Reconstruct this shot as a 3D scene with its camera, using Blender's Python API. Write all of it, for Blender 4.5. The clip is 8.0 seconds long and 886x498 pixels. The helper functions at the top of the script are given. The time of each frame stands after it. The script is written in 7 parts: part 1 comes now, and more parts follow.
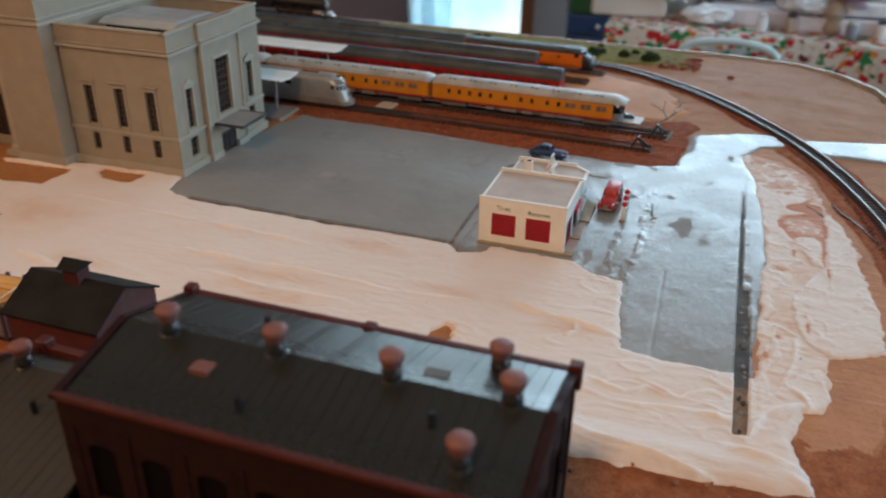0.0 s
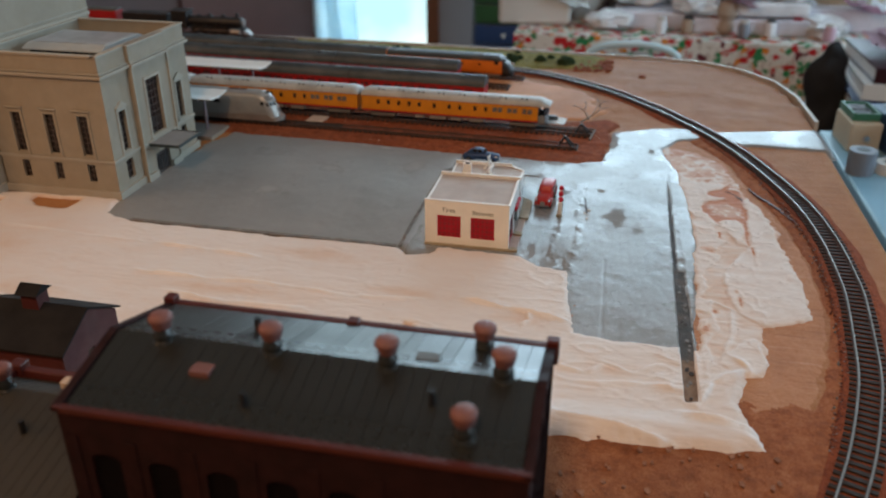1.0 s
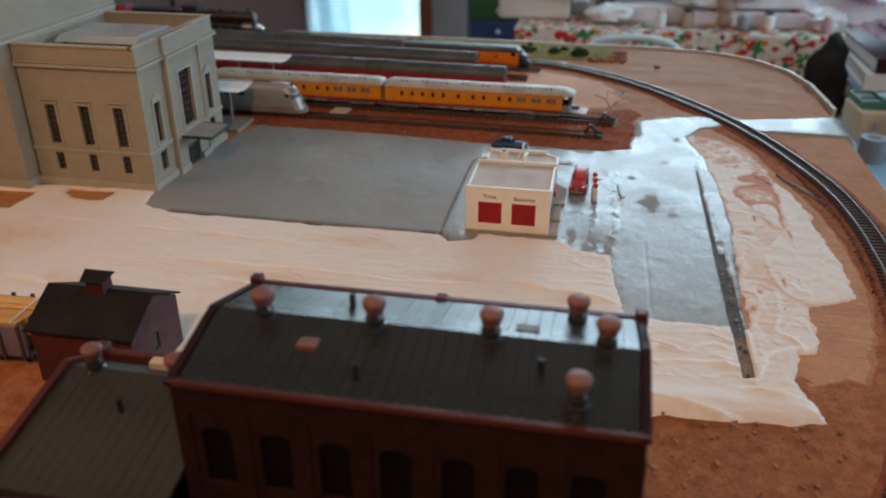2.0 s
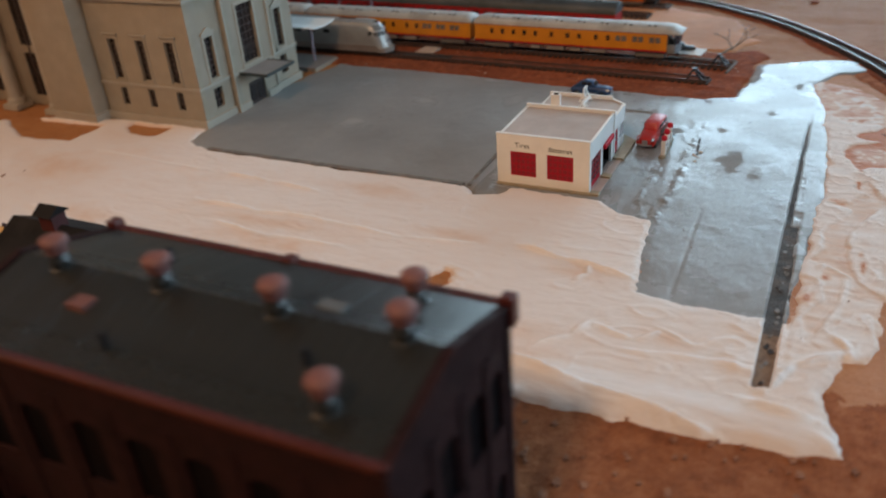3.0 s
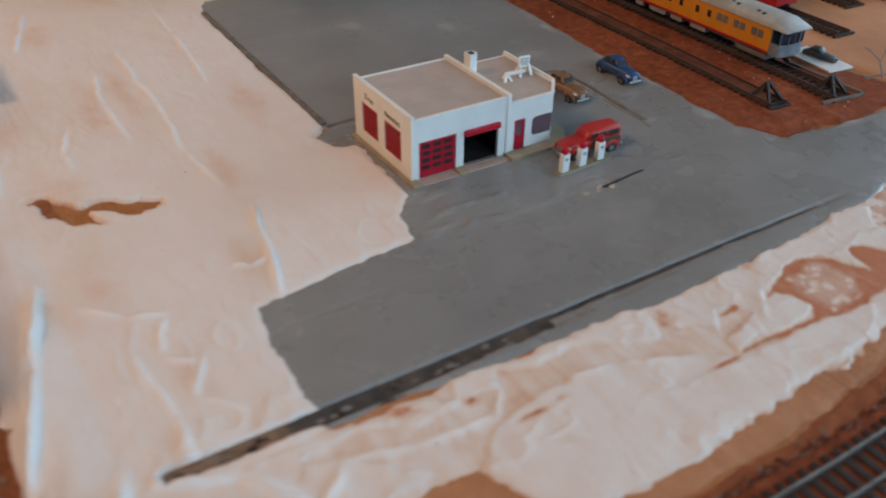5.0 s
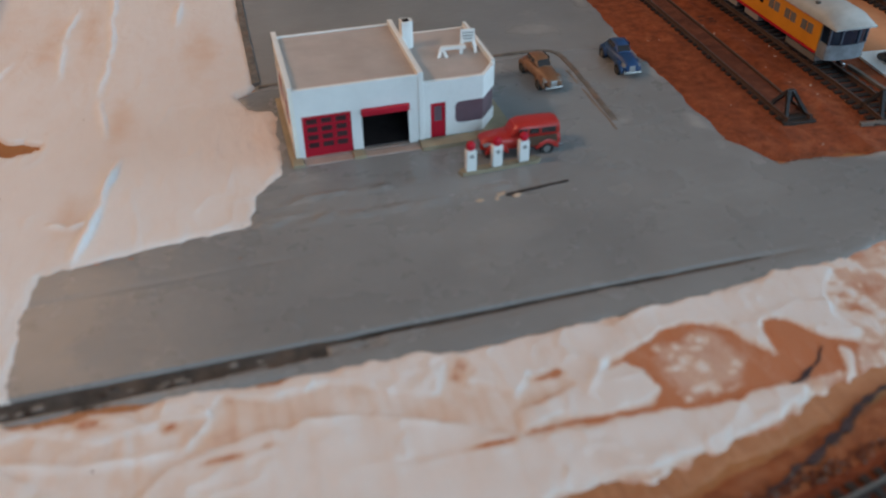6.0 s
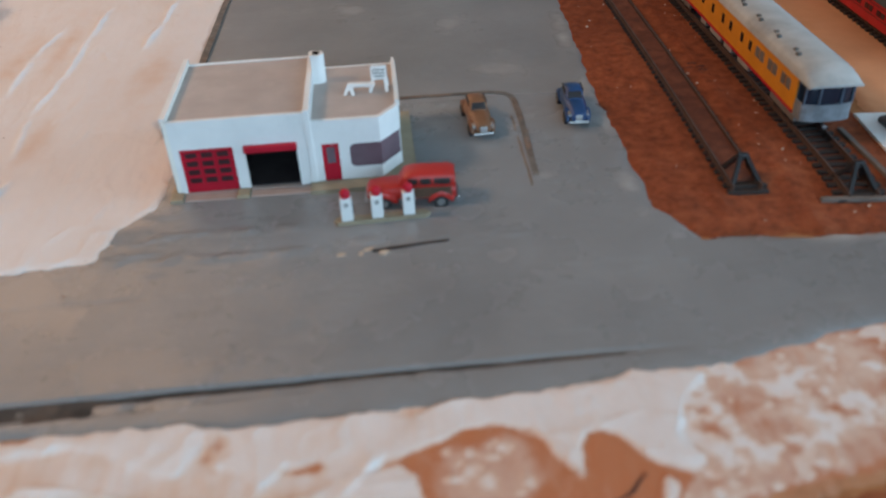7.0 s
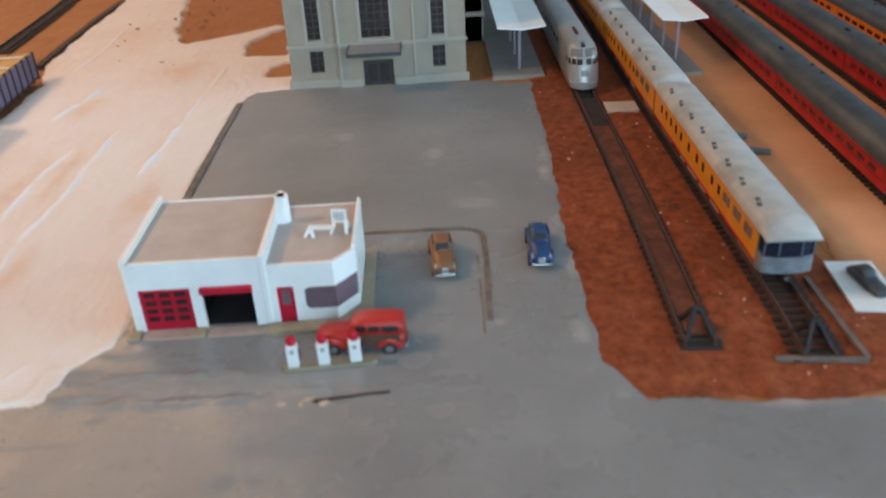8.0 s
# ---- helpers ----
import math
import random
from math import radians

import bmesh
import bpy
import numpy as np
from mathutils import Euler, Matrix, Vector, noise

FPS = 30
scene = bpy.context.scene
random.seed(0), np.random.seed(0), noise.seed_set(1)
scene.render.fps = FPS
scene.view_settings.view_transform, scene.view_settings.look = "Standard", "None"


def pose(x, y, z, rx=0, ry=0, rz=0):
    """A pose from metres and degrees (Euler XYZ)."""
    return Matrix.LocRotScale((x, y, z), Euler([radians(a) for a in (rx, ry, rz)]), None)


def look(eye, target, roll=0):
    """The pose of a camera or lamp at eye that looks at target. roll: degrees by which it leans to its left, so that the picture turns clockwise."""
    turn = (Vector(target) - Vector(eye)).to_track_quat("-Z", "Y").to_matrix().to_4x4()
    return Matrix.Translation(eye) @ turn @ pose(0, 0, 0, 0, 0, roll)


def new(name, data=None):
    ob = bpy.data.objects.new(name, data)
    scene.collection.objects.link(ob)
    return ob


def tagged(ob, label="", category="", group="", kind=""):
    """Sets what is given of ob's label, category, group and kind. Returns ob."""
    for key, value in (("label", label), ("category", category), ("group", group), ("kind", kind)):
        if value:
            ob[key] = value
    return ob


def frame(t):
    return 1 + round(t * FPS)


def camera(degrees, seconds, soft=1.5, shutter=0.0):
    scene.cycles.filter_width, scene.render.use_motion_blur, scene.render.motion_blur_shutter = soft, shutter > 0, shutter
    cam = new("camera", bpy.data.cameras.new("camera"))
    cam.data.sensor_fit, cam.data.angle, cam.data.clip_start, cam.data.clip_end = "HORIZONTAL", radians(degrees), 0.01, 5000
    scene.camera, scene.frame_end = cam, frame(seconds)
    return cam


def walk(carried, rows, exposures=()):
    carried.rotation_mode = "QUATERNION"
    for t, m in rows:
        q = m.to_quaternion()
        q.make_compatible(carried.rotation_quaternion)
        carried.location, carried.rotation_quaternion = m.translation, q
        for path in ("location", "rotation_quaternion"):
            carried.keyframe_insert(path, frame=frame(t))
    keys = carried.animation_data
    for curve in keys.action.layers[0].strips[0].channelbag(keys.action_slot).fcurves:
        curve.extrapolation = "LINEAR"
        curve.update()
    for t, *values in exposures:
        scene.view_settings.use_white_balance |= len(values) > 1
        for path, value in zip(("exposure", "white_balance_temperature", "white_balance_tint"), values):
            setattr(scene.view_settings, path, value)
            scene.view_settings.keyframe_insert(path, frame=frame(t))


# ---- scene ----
cam = camera(56.73, 8.0, soft=1.9, shutter=0.4)
cam.data.dof.use_dof, cam.data.dof.focus_distance, cam.data.dof.aperture_fstop = True, 0.42, 12
PATH = [
    (0, (-0.41735, -0.06751, 0.22086), (-0.16530, 0.01724, 0.08199), 0.91),
    (0.5, (-0.42082, -0.05950, 0.21881), (-0.16114, 0.00763, 0.08442), 0.54),
    (1, (-0.43790, -0.05404, 0.22174), (-0.17562, 0.00217, 0.08737), 0.04),
    (1.2, (-0.44265, -0.05052, 0.22067), (-0.17894, 0.00224, 0.08773), 0.06),
    (2.3, (-0.45230, -0.01912, 0.21750), (-0.19015, 0.03346, 0.08145), -0.45),
    (2.5, (-0.44232, -0.03425, 0.21567), (-0.18317, 0.02942, 0.07860), -1.47),
    (3, (-0.37662, -0.10643, 0.19262), (-0.14487, 0.01322, 0.04438), -4.49),
    (3.2, (-0.34938, -0.13822, 0.19005), (-0.13211, 0.00155, 0.03755), -4.03),
    (3.5, (-0.32369, -0.16153, 0.17909), (-0.11936, -0.00886, 0.02116), -1.44),
    (4, (-0.28509, -0.18374, 0.18590), (-0.10525, -0.00600, 0.02445), -3.58),
    (4.5, (-0.20234, -0.24160, 0.17577), (-0.05888, -0.03424, 0.01323), -1.11),
    (4.7, (-0.18260, -0.24928, 0.17509), (-0.04137, -0.04606, 0.00551), 0.01),
    (5.8, (-0.02761, -0.26495, 0.15810), (0.04015, -0.03382, -0.02074), -0.26),
    (6, (-0.01503, -0.26348, 0.15706), (0.04599, -0.03328, -0.02538), -0.98),
    (6.5, (0.01851, -0.25545, 0.15158), (0.07348, -0.01973, -0.02566), -0.38),
    (7, (0.07403, -0.25040, 0.14644), (0.09030, -0.00615, -0.02698), -2.68),
    (7.5, (0.10251, -0.25087, 0.15024), (0.10695, 0.00458, -0.00702), -3.19),
    (8, (0.10637, -0.24180, 0.16248), (0.10923, 0.02013, 0.01625), -3.04),
]
walk(cam, [(t, look(eye, target, roll)) for t, eye, target, roll in PATH],
     exposures=[(0.0, -0.72, 6560, 10), (1.0, -0.83, 6680, 10), (2.5, -0.84, 6650, 10), (3.6, -0.69, 6320, 10), (4.5, -0.78, 6250, 10), (6.0, -0.78, 6160, 10), (7.0, -0.56, 6080, 10), (7.5, -0.44, 6130, 10), (8.0, -0.28, 6320, 10)])

# ---- light ----
world = bpy.data.worlds.new("world")
scene.world = world
world.use_nodes = True
world.node_tree.nodes["Background"].inputs["Color"].default_value = (0.75, 0.88, 1.0, 1)
world.node_tree.nodes["Background"].inputs["Strength"].default_value = 1.0


def lamp(name, eye, target, width, height, watts, colour):
    data = bpy.data.lights.new(name, "AREA")
    data.shape, data.size, data.size_y, data.energy, data.color = "RECTANGLE", width, height, watts, colour
    ob = new(name, data)
    ob.matrix_world = look(eye, target)
    return ob


DAY, WARM = (0.56, 0.81, 1.0), (1.0, 0.63, 0.38)
lamp("window_light", (2.79, -0.2, 0.70), (0, -0.2, 0.5), 1.4, 1.3, 62, DAY)
lamp("door_light", (2.79, 0.925, 0.12), (0, 0.9, 0.12), 0.45, 2.0, 9, DAY)
lamp("side_window_light", (0.2, -2.19, 0.72), (0.2, 0, 0.5), 1.4, 1.0, 36, DAY)
# added fill that brightens the cluttered table; its corner window is unseen
lamp("table_fill_light", (1.75, -2.19, 0.72), (1.55, 0, 0.0), 0.8, 1.0, 30, DAY)
lamp("ceiling_lamp_light", (-0.88, 0.02, 0.92), (0.0, 0.1, 0.0), 0.14, 0.14, 9.8, WARM)
lamp("far_lamp_light", (-0.70, 1.05, 0.92), (-0.1, 0.3, 0.0), 0.9, 0.9, 10.5, (1.0, 0.57, 0.30))


# ---- materials ----
def node_mat(name, rough=0.6, metal=0.0, spec=0.5):
    m = bpy.data.materials.new(name)
    m.use_nodes = True
    nt = m.node_tree
    b = nt.nodes["Principled BSDF"]
    b.inputs["Roughness"].default_value, b.inputs["Metallic"].default_value = rough, metal
    b.inputs["Specular IOR Level"].default_value = spec
    return m, nt, b


def noise_tex(nt, scale, detail=4, rough=0.55, seed=0.0, stretch=None):
    c = nt.nodes.new("ShaderNodeTexCoord")
    mp = nt.nodes.new("ShaderNodeMapping")
    mp.inputs["Location"].default_value = (seed, seed * 0.7, seed * 0.3)
    if stretch:
        mp.inputs["Scale"].default_value = stretch
    n = nt.nodes.new("ShaderNodeTexNoise")
    n.inputs["Scale"].default_value, n.inputs["Detail"].default_value, n.inputs["Roughness"].default_value = scale, detail, rough
    nt.links.new(c.outputs["Object"], mp.inputs["Vector"])
    nt.links.new(mp.outputs["Vector"], n.inputs["Vector"])
    return n.outputs["Fac"]


def ramp(nt, fac, stops):
    r = nt.nodes.new("ShaderNodeValToRGB")
    e = r.color_ramp.elements
    while len(e) < len(stops):
        e.new(0.5)
    for k, (p, c) in zip(e, stops):
        k.position, k.color = p, (*c, 1)
    nt.links.new(fac, r.inputs["Fac"])
    return r.outputs["Color"]


def mix(nt, fac, a, b, mode="MIX"):
    m = nt.nodes.new("ShaderNodeMix")
    m.data_type, m.blend_type = "RGBA", mode
    for sock, v in ((m.inputs["Factor"], fac), (m.inputs["A"], a), (m.inputs["B"], b)):
        if isinstance(v, tuple):
            sock.default_value = (*v, 1)
        elif isinstance(v, (int, float)):
            sock.default_value = v
        else:
            nt.links.new(v, sock)
    return m.outputs["Result"]


def bump(nt, b, fac, height, strength=0.6):
    n = nt.nodes.new("ShaderNodeBump")
    n.inputs["Distance"].default_value, n.inputs["Strength"].default_value = height, strength
    nt.links.new(fac, n.inputs["Height"])
    nt.links.new(n.outputs["Normal"], b.inputs["Normal"])


def paint(name, colour, rough=0.5, metal=0.0, vary=0.18, scale=90, dirt=None, bump_h=0.0002, spec=0.5, stretch=None):
    """Painted plastic or card: a base colour with soft stains and a fine grain."""
    m, nt, b = node_mat(name, rough, metal, spec)
    lo = tuple(c * (1 - vary) for c in colour)
    hi = tuple(min(1, c * (1 + vary)) for c in colour)
    n1 = noise_tex(nt, scale, 5, 0.6, 3.1, stretch)
    col = ramp(nt, n1, [(0.3, lo), (0.7, hi)])
    if dirt:
        n2 = noise_tex(nt, scale * 0.35, 6, 0.7, 9.7)
        f = ramp(nt, n2, [(0.5, (0, 0, 0)), (0.72, (0.7, 0.7, 0.7))])
        col = mix(nt, f, col, dirt)
    nt.links.new(col, b.inputs["Base Color"])
    bump(nt, b, noise_tex(nt, scale * 8, 3, 0.6, 1.3, stretch), bump_h)
    r = ramp(nt, noise_tex(nt, scale * 0.8, 4, 0.6, 5.5), [(0.3, (rough * 0.8,) * 3), (0.7, (min(1, rough * 1.2),) * 3)])
    nt.links.new(r, b.inputs["Roughness"])
    return m


M = {}
M["white"] = paint("white_plastic", (0.72, 0.72, 0.70), 0.45, vary=0.06)
M["cream_wall"] = paint("cream_plastic", (0.78, 0.74, 0.66), 0.5, vary=0.05)
M["red"] = paint("red_plastic", (0.40, 0.006, 0.022), 0.55, vary=0.12, spec=0.25)
M["dark"] = paint("shade_black", (0.012, 0.009, 0.010), 0.8, spec=0.15)
M["roof_grey"] = paint("grey_roof_card", (0.42, 0.36, 0.325), 0.6, vary=0.08, dirt=(0.36, 0.30, 0.26))
M["khaki"] = paint("khaki_kerb", (0.27, 0.22, 0.145), 0.7, vary=0.25)
M["ramp"] = paint("pink_concrete", (0.36, 0.27, 0.23), 0.7)
M["stone"] = paint("beige_stone", (0.298, 0.258, 0.200), 0.65, vary=0.08, dirt=(0.30, 0.24, 0.165))
M["stone_trim"] = paint("beige_trim", (0.350, 0.318, 0.262), 0.6, vary=0.06)
M["window_dark"] = paint("dark_glazing", (0.02, 0.016, 0.016), 0.25)
M["bar_brown"] = paint("brown_glazing_bar", (0.055, 0.037, 0.031), 0.5)
M["canopy"] = paint("dark_green_canopy", (0.035, 0.045, 0.045), 0.5)
M["glass_roof"] = paint("grey_skylight", (0.30, 0.31, 0.33), 0.35)
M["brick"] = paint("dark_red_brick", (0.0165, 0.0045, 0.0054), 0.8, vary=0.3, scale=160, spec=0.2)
M["brick_trim"] = paint("red_brick_trim", (0.062, 0.0115, 0.010), 0.4, vary=0.2)
M["tar_roof"] = paint("black_tar_roof", (0.0125, 0.0125, 0.0102), 0.30, vary=0.3, stretch=(0.25, 3.0, 1), spec=0.7, bump_h=0.0001)
M["worn_roof"] = paint("weathered_roof_board", (0.027, 0.024, 0.019), 0.45, vary=0.3, stretch=(0.25, 3.0, 1), spec=0.6, bump_h=0.0001)
M["vent_red"] = paint("rusty_red_vent", (0.15, 0.062, 0.055), 0.55, vary=0.3)
M["vent_dark"] = paint("dark_vent_base", (0.022, 0.024, 0.024), 0.22)
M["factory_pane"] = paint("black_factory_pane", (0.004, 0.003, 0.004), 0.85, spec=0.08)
M["yellow"] = paint("armour_yellow", (0.62, 0.235, 0.012), 0.4, vary=0.1)
M["car_roof"] = paint("silver_grey_roof", (0.40, 0.41, 0.40), 0.5, vary=0.15, dirt=(0.20, 0.20, 0.19))
M["under_dark"] = paint("dark_grey_fitting", (0.075, 0.075, 0.07), 0.55, vary=0.25)
M["under"] = paint("underframe_grey", (0.16, 0.155, 0.15), 0.5)
M["red_car"] = paint("bright_red_coach", (0.35, 0.011, 0.014), 0.5, vary=0.15, spec=0.35)
M["black_roof"] = paint("black_grey_roof", (0.040, 0.052, 0.060), 0.5, vary=0.3, dirt=(0.08, 0.085, 0.09), spec=0.45)
M["orange"] = paint("orange_coach", (0.62, 0.16, 0.012), 0.45, vary=0.1)
M["silver"] = paint("silver_shell", (0.34, 0.335, 0.32), 0.33, metal=0.35, vary=0.12)
M["blue_grey"] = paint("blue_grey_end", (0.06, 0.085, 0.12), 0.45)
M["rail"] = paint("rail_metal", (0.34, 0.31, 0.28), 0.38, metal=0.9)
M["rail_rust"] = paint("rusty_rail", (0.07, 0.04, 0.03), 0.6)
M["tie"] = paint("dark_tie", (0.024, 0.016, 0.013), 0.8, vary=0.3)
M["wood"] = paint("raw_board", (0.48, 0.38, 0.30), 0.7)
M["barn_red"] = paint("barn_red", (0.06, 0.008, 0.008), 0.7, vary=0.2)
M["lumber"] = paint("yellow_lumber", (0.50, 0.28, 0.09), 0.7, vary=0.3, stretch=(1, 0.1, 1))
M["black"] = paint("black_metal", (0.012, 0.012, 0.014), 0.4)
M["tyre"] = paint("tyre", (0.015, 0.015, 0.015), 0.7)
M["chrome"] = paint("chrome", (0.42, 0.42, 0.42), 0.35, metal=0.9)
M["car_blue"] = paint("blue_car", (0.014, 0.05, 0.14), 0.35, vary=0.1)
M["car_tan"] = paint("tan_car", (0.17, 0.078, 0.036), 0.4, vary=0.25, dirt=(0.11, 0.055, 0.03))
M["car_red"] = paint("red_car_paint", (0.40, 0.022, 0.016), 0.35, vary=0.1)
M["wood_dark"] = paint("dark_wood_panel", (0.07, 0.035, 0.018), 0.6)
M["paper"] = paint("white_card", (0.72, 0.74, 0.74), 0.6, vary=0.04)


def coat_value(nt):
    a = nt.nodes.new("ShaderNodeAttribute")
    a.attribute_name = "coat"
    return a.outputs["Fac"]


def add(nt, a, b, k=1.0, base=0.0):
    m = nt.nodes.new("ShaderNodeMath")
    m.operation = "MULTIPLY_ADD"
    nt.links.new(b, m.inputs[0])
    m.inputs[1].default_value = k
    nt.links.new(a, m.inputs[2])
    return m.outputs[0]


def asphalt_mat():
    m, nt, b = node_mat("grey_painted_street", 0.3, 0, 0.42)
    n1 = noise_tex(nt, 14, 6, 0.6, 2.0)
    col = ramp(nt, n1, [(0.3, (0.185, 0.185, 0.184)), (0.55, (0.225, 0.225, 0.223)), (0.75, (0.27, 0.268, 0.264))])
    n2 = noise_tex(nt, 40, 8, 0.72, 7.0)
    col = mix(nt, ramp(nt, n2, [(0.60, (0, 0, 0)), (0.76, (0.4, 0.4, 0.4))]), col, (0.34, 0.33, 0.32))
    n3 = noise_tex(nt, 26, 6, 0.65, 12.0)
    col = mix(nt, ramp(nt, n3, [(0.64, (0, 0, 0)), (0.70, (0.4, 0.4, 0.4))]), col, (0.11, 0.11, 0.11))
    worn = coat_value(nt)
    # coat above 1 pales the paint: dust, and a lamp reflection put in as colour
    dust_and_glare = nt.nodes.new("ShaderNodeMath")
    dust_and_glare.operation = "SUBTRACT"
    nt.links.new(worn, dust_and_glare.inputs[0])
    dust_and_glare.inputs[1].default_value = 1.0
    col = mix(nt, ramp(nt, dust_and_glare.outputs[0], [(0.0, (0, 0, 0)), (0.9, (0.75, 0.75, 0.75))]), col, (0.44, 0.43, 0.42))
    nt.links.new(col, b.inputs["Base Color"])
    n4 = noise_tex(nt, 24, 6, 0.66, 4.0)
    r = ramp(nt, add(nt, worn, n4, 0.5), [(0.19, (0.17,) * 3), (0.23, (0.22,) * 3), (0.255, (0.31,) * 3), (0.60, (0.42,) * 3), (0.95, (0.75,) * 3)])
    nt.links.new(r, b.inputs["Roughness"])
    bump(nt, b, add(nt, noise_tex(nt, 42, 9, 0.66, 6.0), noise_tex(nt, 170, 7, 0.7, 16.0, (0.6, 1.2, 1)), 0.25), 0.0014, 0.30)
    return m


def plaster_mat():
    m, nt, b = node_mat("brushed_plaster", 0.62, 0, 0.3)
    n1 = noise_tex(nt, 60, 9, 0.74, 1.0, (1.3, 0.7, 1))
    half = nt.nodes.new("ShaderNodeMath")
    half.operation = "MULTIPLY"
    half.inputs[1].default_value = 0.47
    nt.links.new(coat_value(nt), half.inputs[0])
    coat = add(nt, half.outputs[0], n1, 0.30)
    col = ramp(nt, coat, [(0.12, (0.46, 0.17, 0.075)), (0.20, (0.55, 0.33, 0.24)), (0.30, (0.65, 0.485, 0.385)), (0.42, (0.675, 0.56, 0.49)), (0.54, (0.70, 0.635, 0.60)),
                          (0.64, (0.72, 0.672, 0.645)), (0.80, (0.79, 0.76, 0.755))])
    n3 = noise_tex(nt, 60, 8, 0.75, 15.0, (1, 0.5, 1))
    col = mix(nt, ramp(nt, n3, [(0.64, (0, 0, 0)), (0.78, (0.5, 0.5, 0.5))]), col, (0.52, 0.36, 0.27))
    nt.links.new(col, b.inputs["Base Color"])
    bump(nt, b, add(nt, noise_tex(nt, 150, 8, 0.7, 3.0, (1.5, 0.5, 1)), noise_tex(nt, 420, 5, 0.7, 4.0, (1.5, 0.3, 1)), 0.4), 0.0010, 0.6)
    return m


def dirt_mat(name, lo, mid, hi, scale=160, rough=0.9):
    m, nt, b = node_mat(name, rough, 0, 0.25)
    n1 = noise_tex(nt, scale, 8, 0.75, 1.0)
    n2 = noise_tex(nt, scale * 0.08, 5, 0.6, 8.0)
    col = ramp(nt, n1, [(0.28, lo), (0.5, mid), (0.75, hi)])
    col = mix(nt, ramp(nt, n2, [(0.35, (0, 0, 0)), (0.7, (0.45, 0.45, 0.45))]), col, lo)
    nt.links.new(col, b.inputs["Base Color"])
    bump(nt, b, noise_tex(nt, scale * 3, 6, 0.7, 2.0), 0.0012, 0.9)
    return m


def board_mat(name, tint):
    """Paint brushed over a board, with dark dry-brush scratches along the strokes."""
    m, nt, b = node_mat(name, 0.7, 0, 0.3)
    col = ramp(nt, noise_tex(nt, 40, 8, 0.75, 1.0), [(0.28, (0.35, 0.155, 0.068)), (0.5, (0.46, 0.225, 0.110)), (0.75, (0.54, 0.295, 0.165))])
    col = mix(nt, ramp(nt, noise_tex(nt, 4, 5, 0.6, 8.0), [(0.35, (0, 0, 0)), (0.7, (0.45, 0.45, 0.45))]), col, (0.34, 0.135, 0.052))
    streak = noise_tex(nt, 330, 6, 0.72, 21.0, (1, 0.10, 1))
    col = mix(nt, ramp(nt, streak, [(0.54, (0, 0, 0)), (0.70, (0.6, 0.6, 0.6))]), col, (0.22, 0.080, 0.036))
    pale = noise_tex(nt, 260, 6, 0.7, 33.0, (1, 0.12, 1))
    col = mix(nt, ramp(nt, pale, [(0.56, (0, 0, 0)), (0.72, (0.55, 0.55, 0.55))]), col, (0.60, 0.38, 0.27))
    col = mix(nt, 1.0, col, tint, "MULTIPLY")
    nt.links.new(col, b.inputs["Base Color"])
    bump(nt, b, add(nt, noise_tex(nt, 300, 6, 0.7, 2.0), streak, -1.2), 0.0008, 0.8)
    return m


M["asphalt"] = asphalt_mat()
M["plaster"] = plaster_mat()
M["dirt"] = dirt_mat("orange_brown_ground", (0.26, 0.09, 0.036), (0.44, 0.175, 0.075), (0.56, 0.26, 0.13))
M["red_dirt"] = dirt_mat("red_brown_ground", (0.10, 0.022, 0.007), (0.275, 0.066, 0.021), (0.44, 0.140, 0.055), 200)
M["dark_dirt"] = dirt_mat("dark_brown_ground", (0.10, 0.055, 0.04), (0.29, 0.13, 0.075), (0.44, 0.23, 0.14), 110)
M["sand"] = board_mat("tan_painted_board", (1.0, 0.97, 0.95))
M["ochre"] = board_mat("ochre_painted_board", (0.82, 0.72, 0.52))
M["earth"] = dirt_mat("rust_brown_earth", (0.15, 0.045, 0.018), (0.33, 0.115, 0.045), (0.50, 0.21, 0.10), 130)
M["grass"] = dirt_mat("dry_scatter_grass", (0.05, 0.065, 0.015), (0.22, 0.20, 0.05), (0.38, 0.30, 0.11), 260)
M["bush"] = dirt_mat("dark_green_foam", (0.01, 0.025, 0.01), (0.03, 0.06, 0.025), (0.06, 0.10, 0.035), 400)


M["pale"] = paint("orange_tan_plaster", (0.54, 0.255, 0.125), 0.7, vary=0.2, scale=16, dirt=(0.46, 0.20, 0.085), bump_h=0.0006, spec=0.25)
M["crack"] = paint("dark_purple_brown_stain", (0.045, 0.022, 0.022), 0.5, vary=0.4, scale=300)
M["railing_grey"] = paint("pale_grey_railing", (0.17, 0.19, 0.21), 0.45, vary=0.3, scale=300)
M["blue_glass"] = paint("dark_blue_glazing", (0.010, 0.018, 0.032), 0.2, vary=0.3)
M["groove_dark"] = paint("dark_grey_joint_filler", (0.06, 0.055, 0.052), 0.7, vary=0.5, scale=150, dirt=(0.17, 0.12, 0.085), bump_h=0.0012, spec=0.25)
M["siding_grit"] = dirt_mat("dark_siding_grit", (0.06, 0.022, 0.014), (0.15, 0.048, 0.026), (0.30, 0.105, 0.055), 150)
M["buffer"] = paint("dark_buffer_metal", (0.018, 0.017, 0.018), 0.35, metal=0.2)
M["edging"] = paint("pale_edging", (0.40, 0.37, 0.33), 0.5)
M["bay_floor"] = paint("shade_dark_bay_floor", (0.025, 0.018, 0.018), 0.7)
M["pane_red"] = paint("dark_red_pane", (0.035, 0.006, 0.009), 0.35)
M["red_dark"] = paint("deep_red_bar", (0.26, 0.006, 0.012), 0.5)
M["mauve_glass"] = paint("mauve_glazing", (0.13, 0.085, 0.10), 0.15)
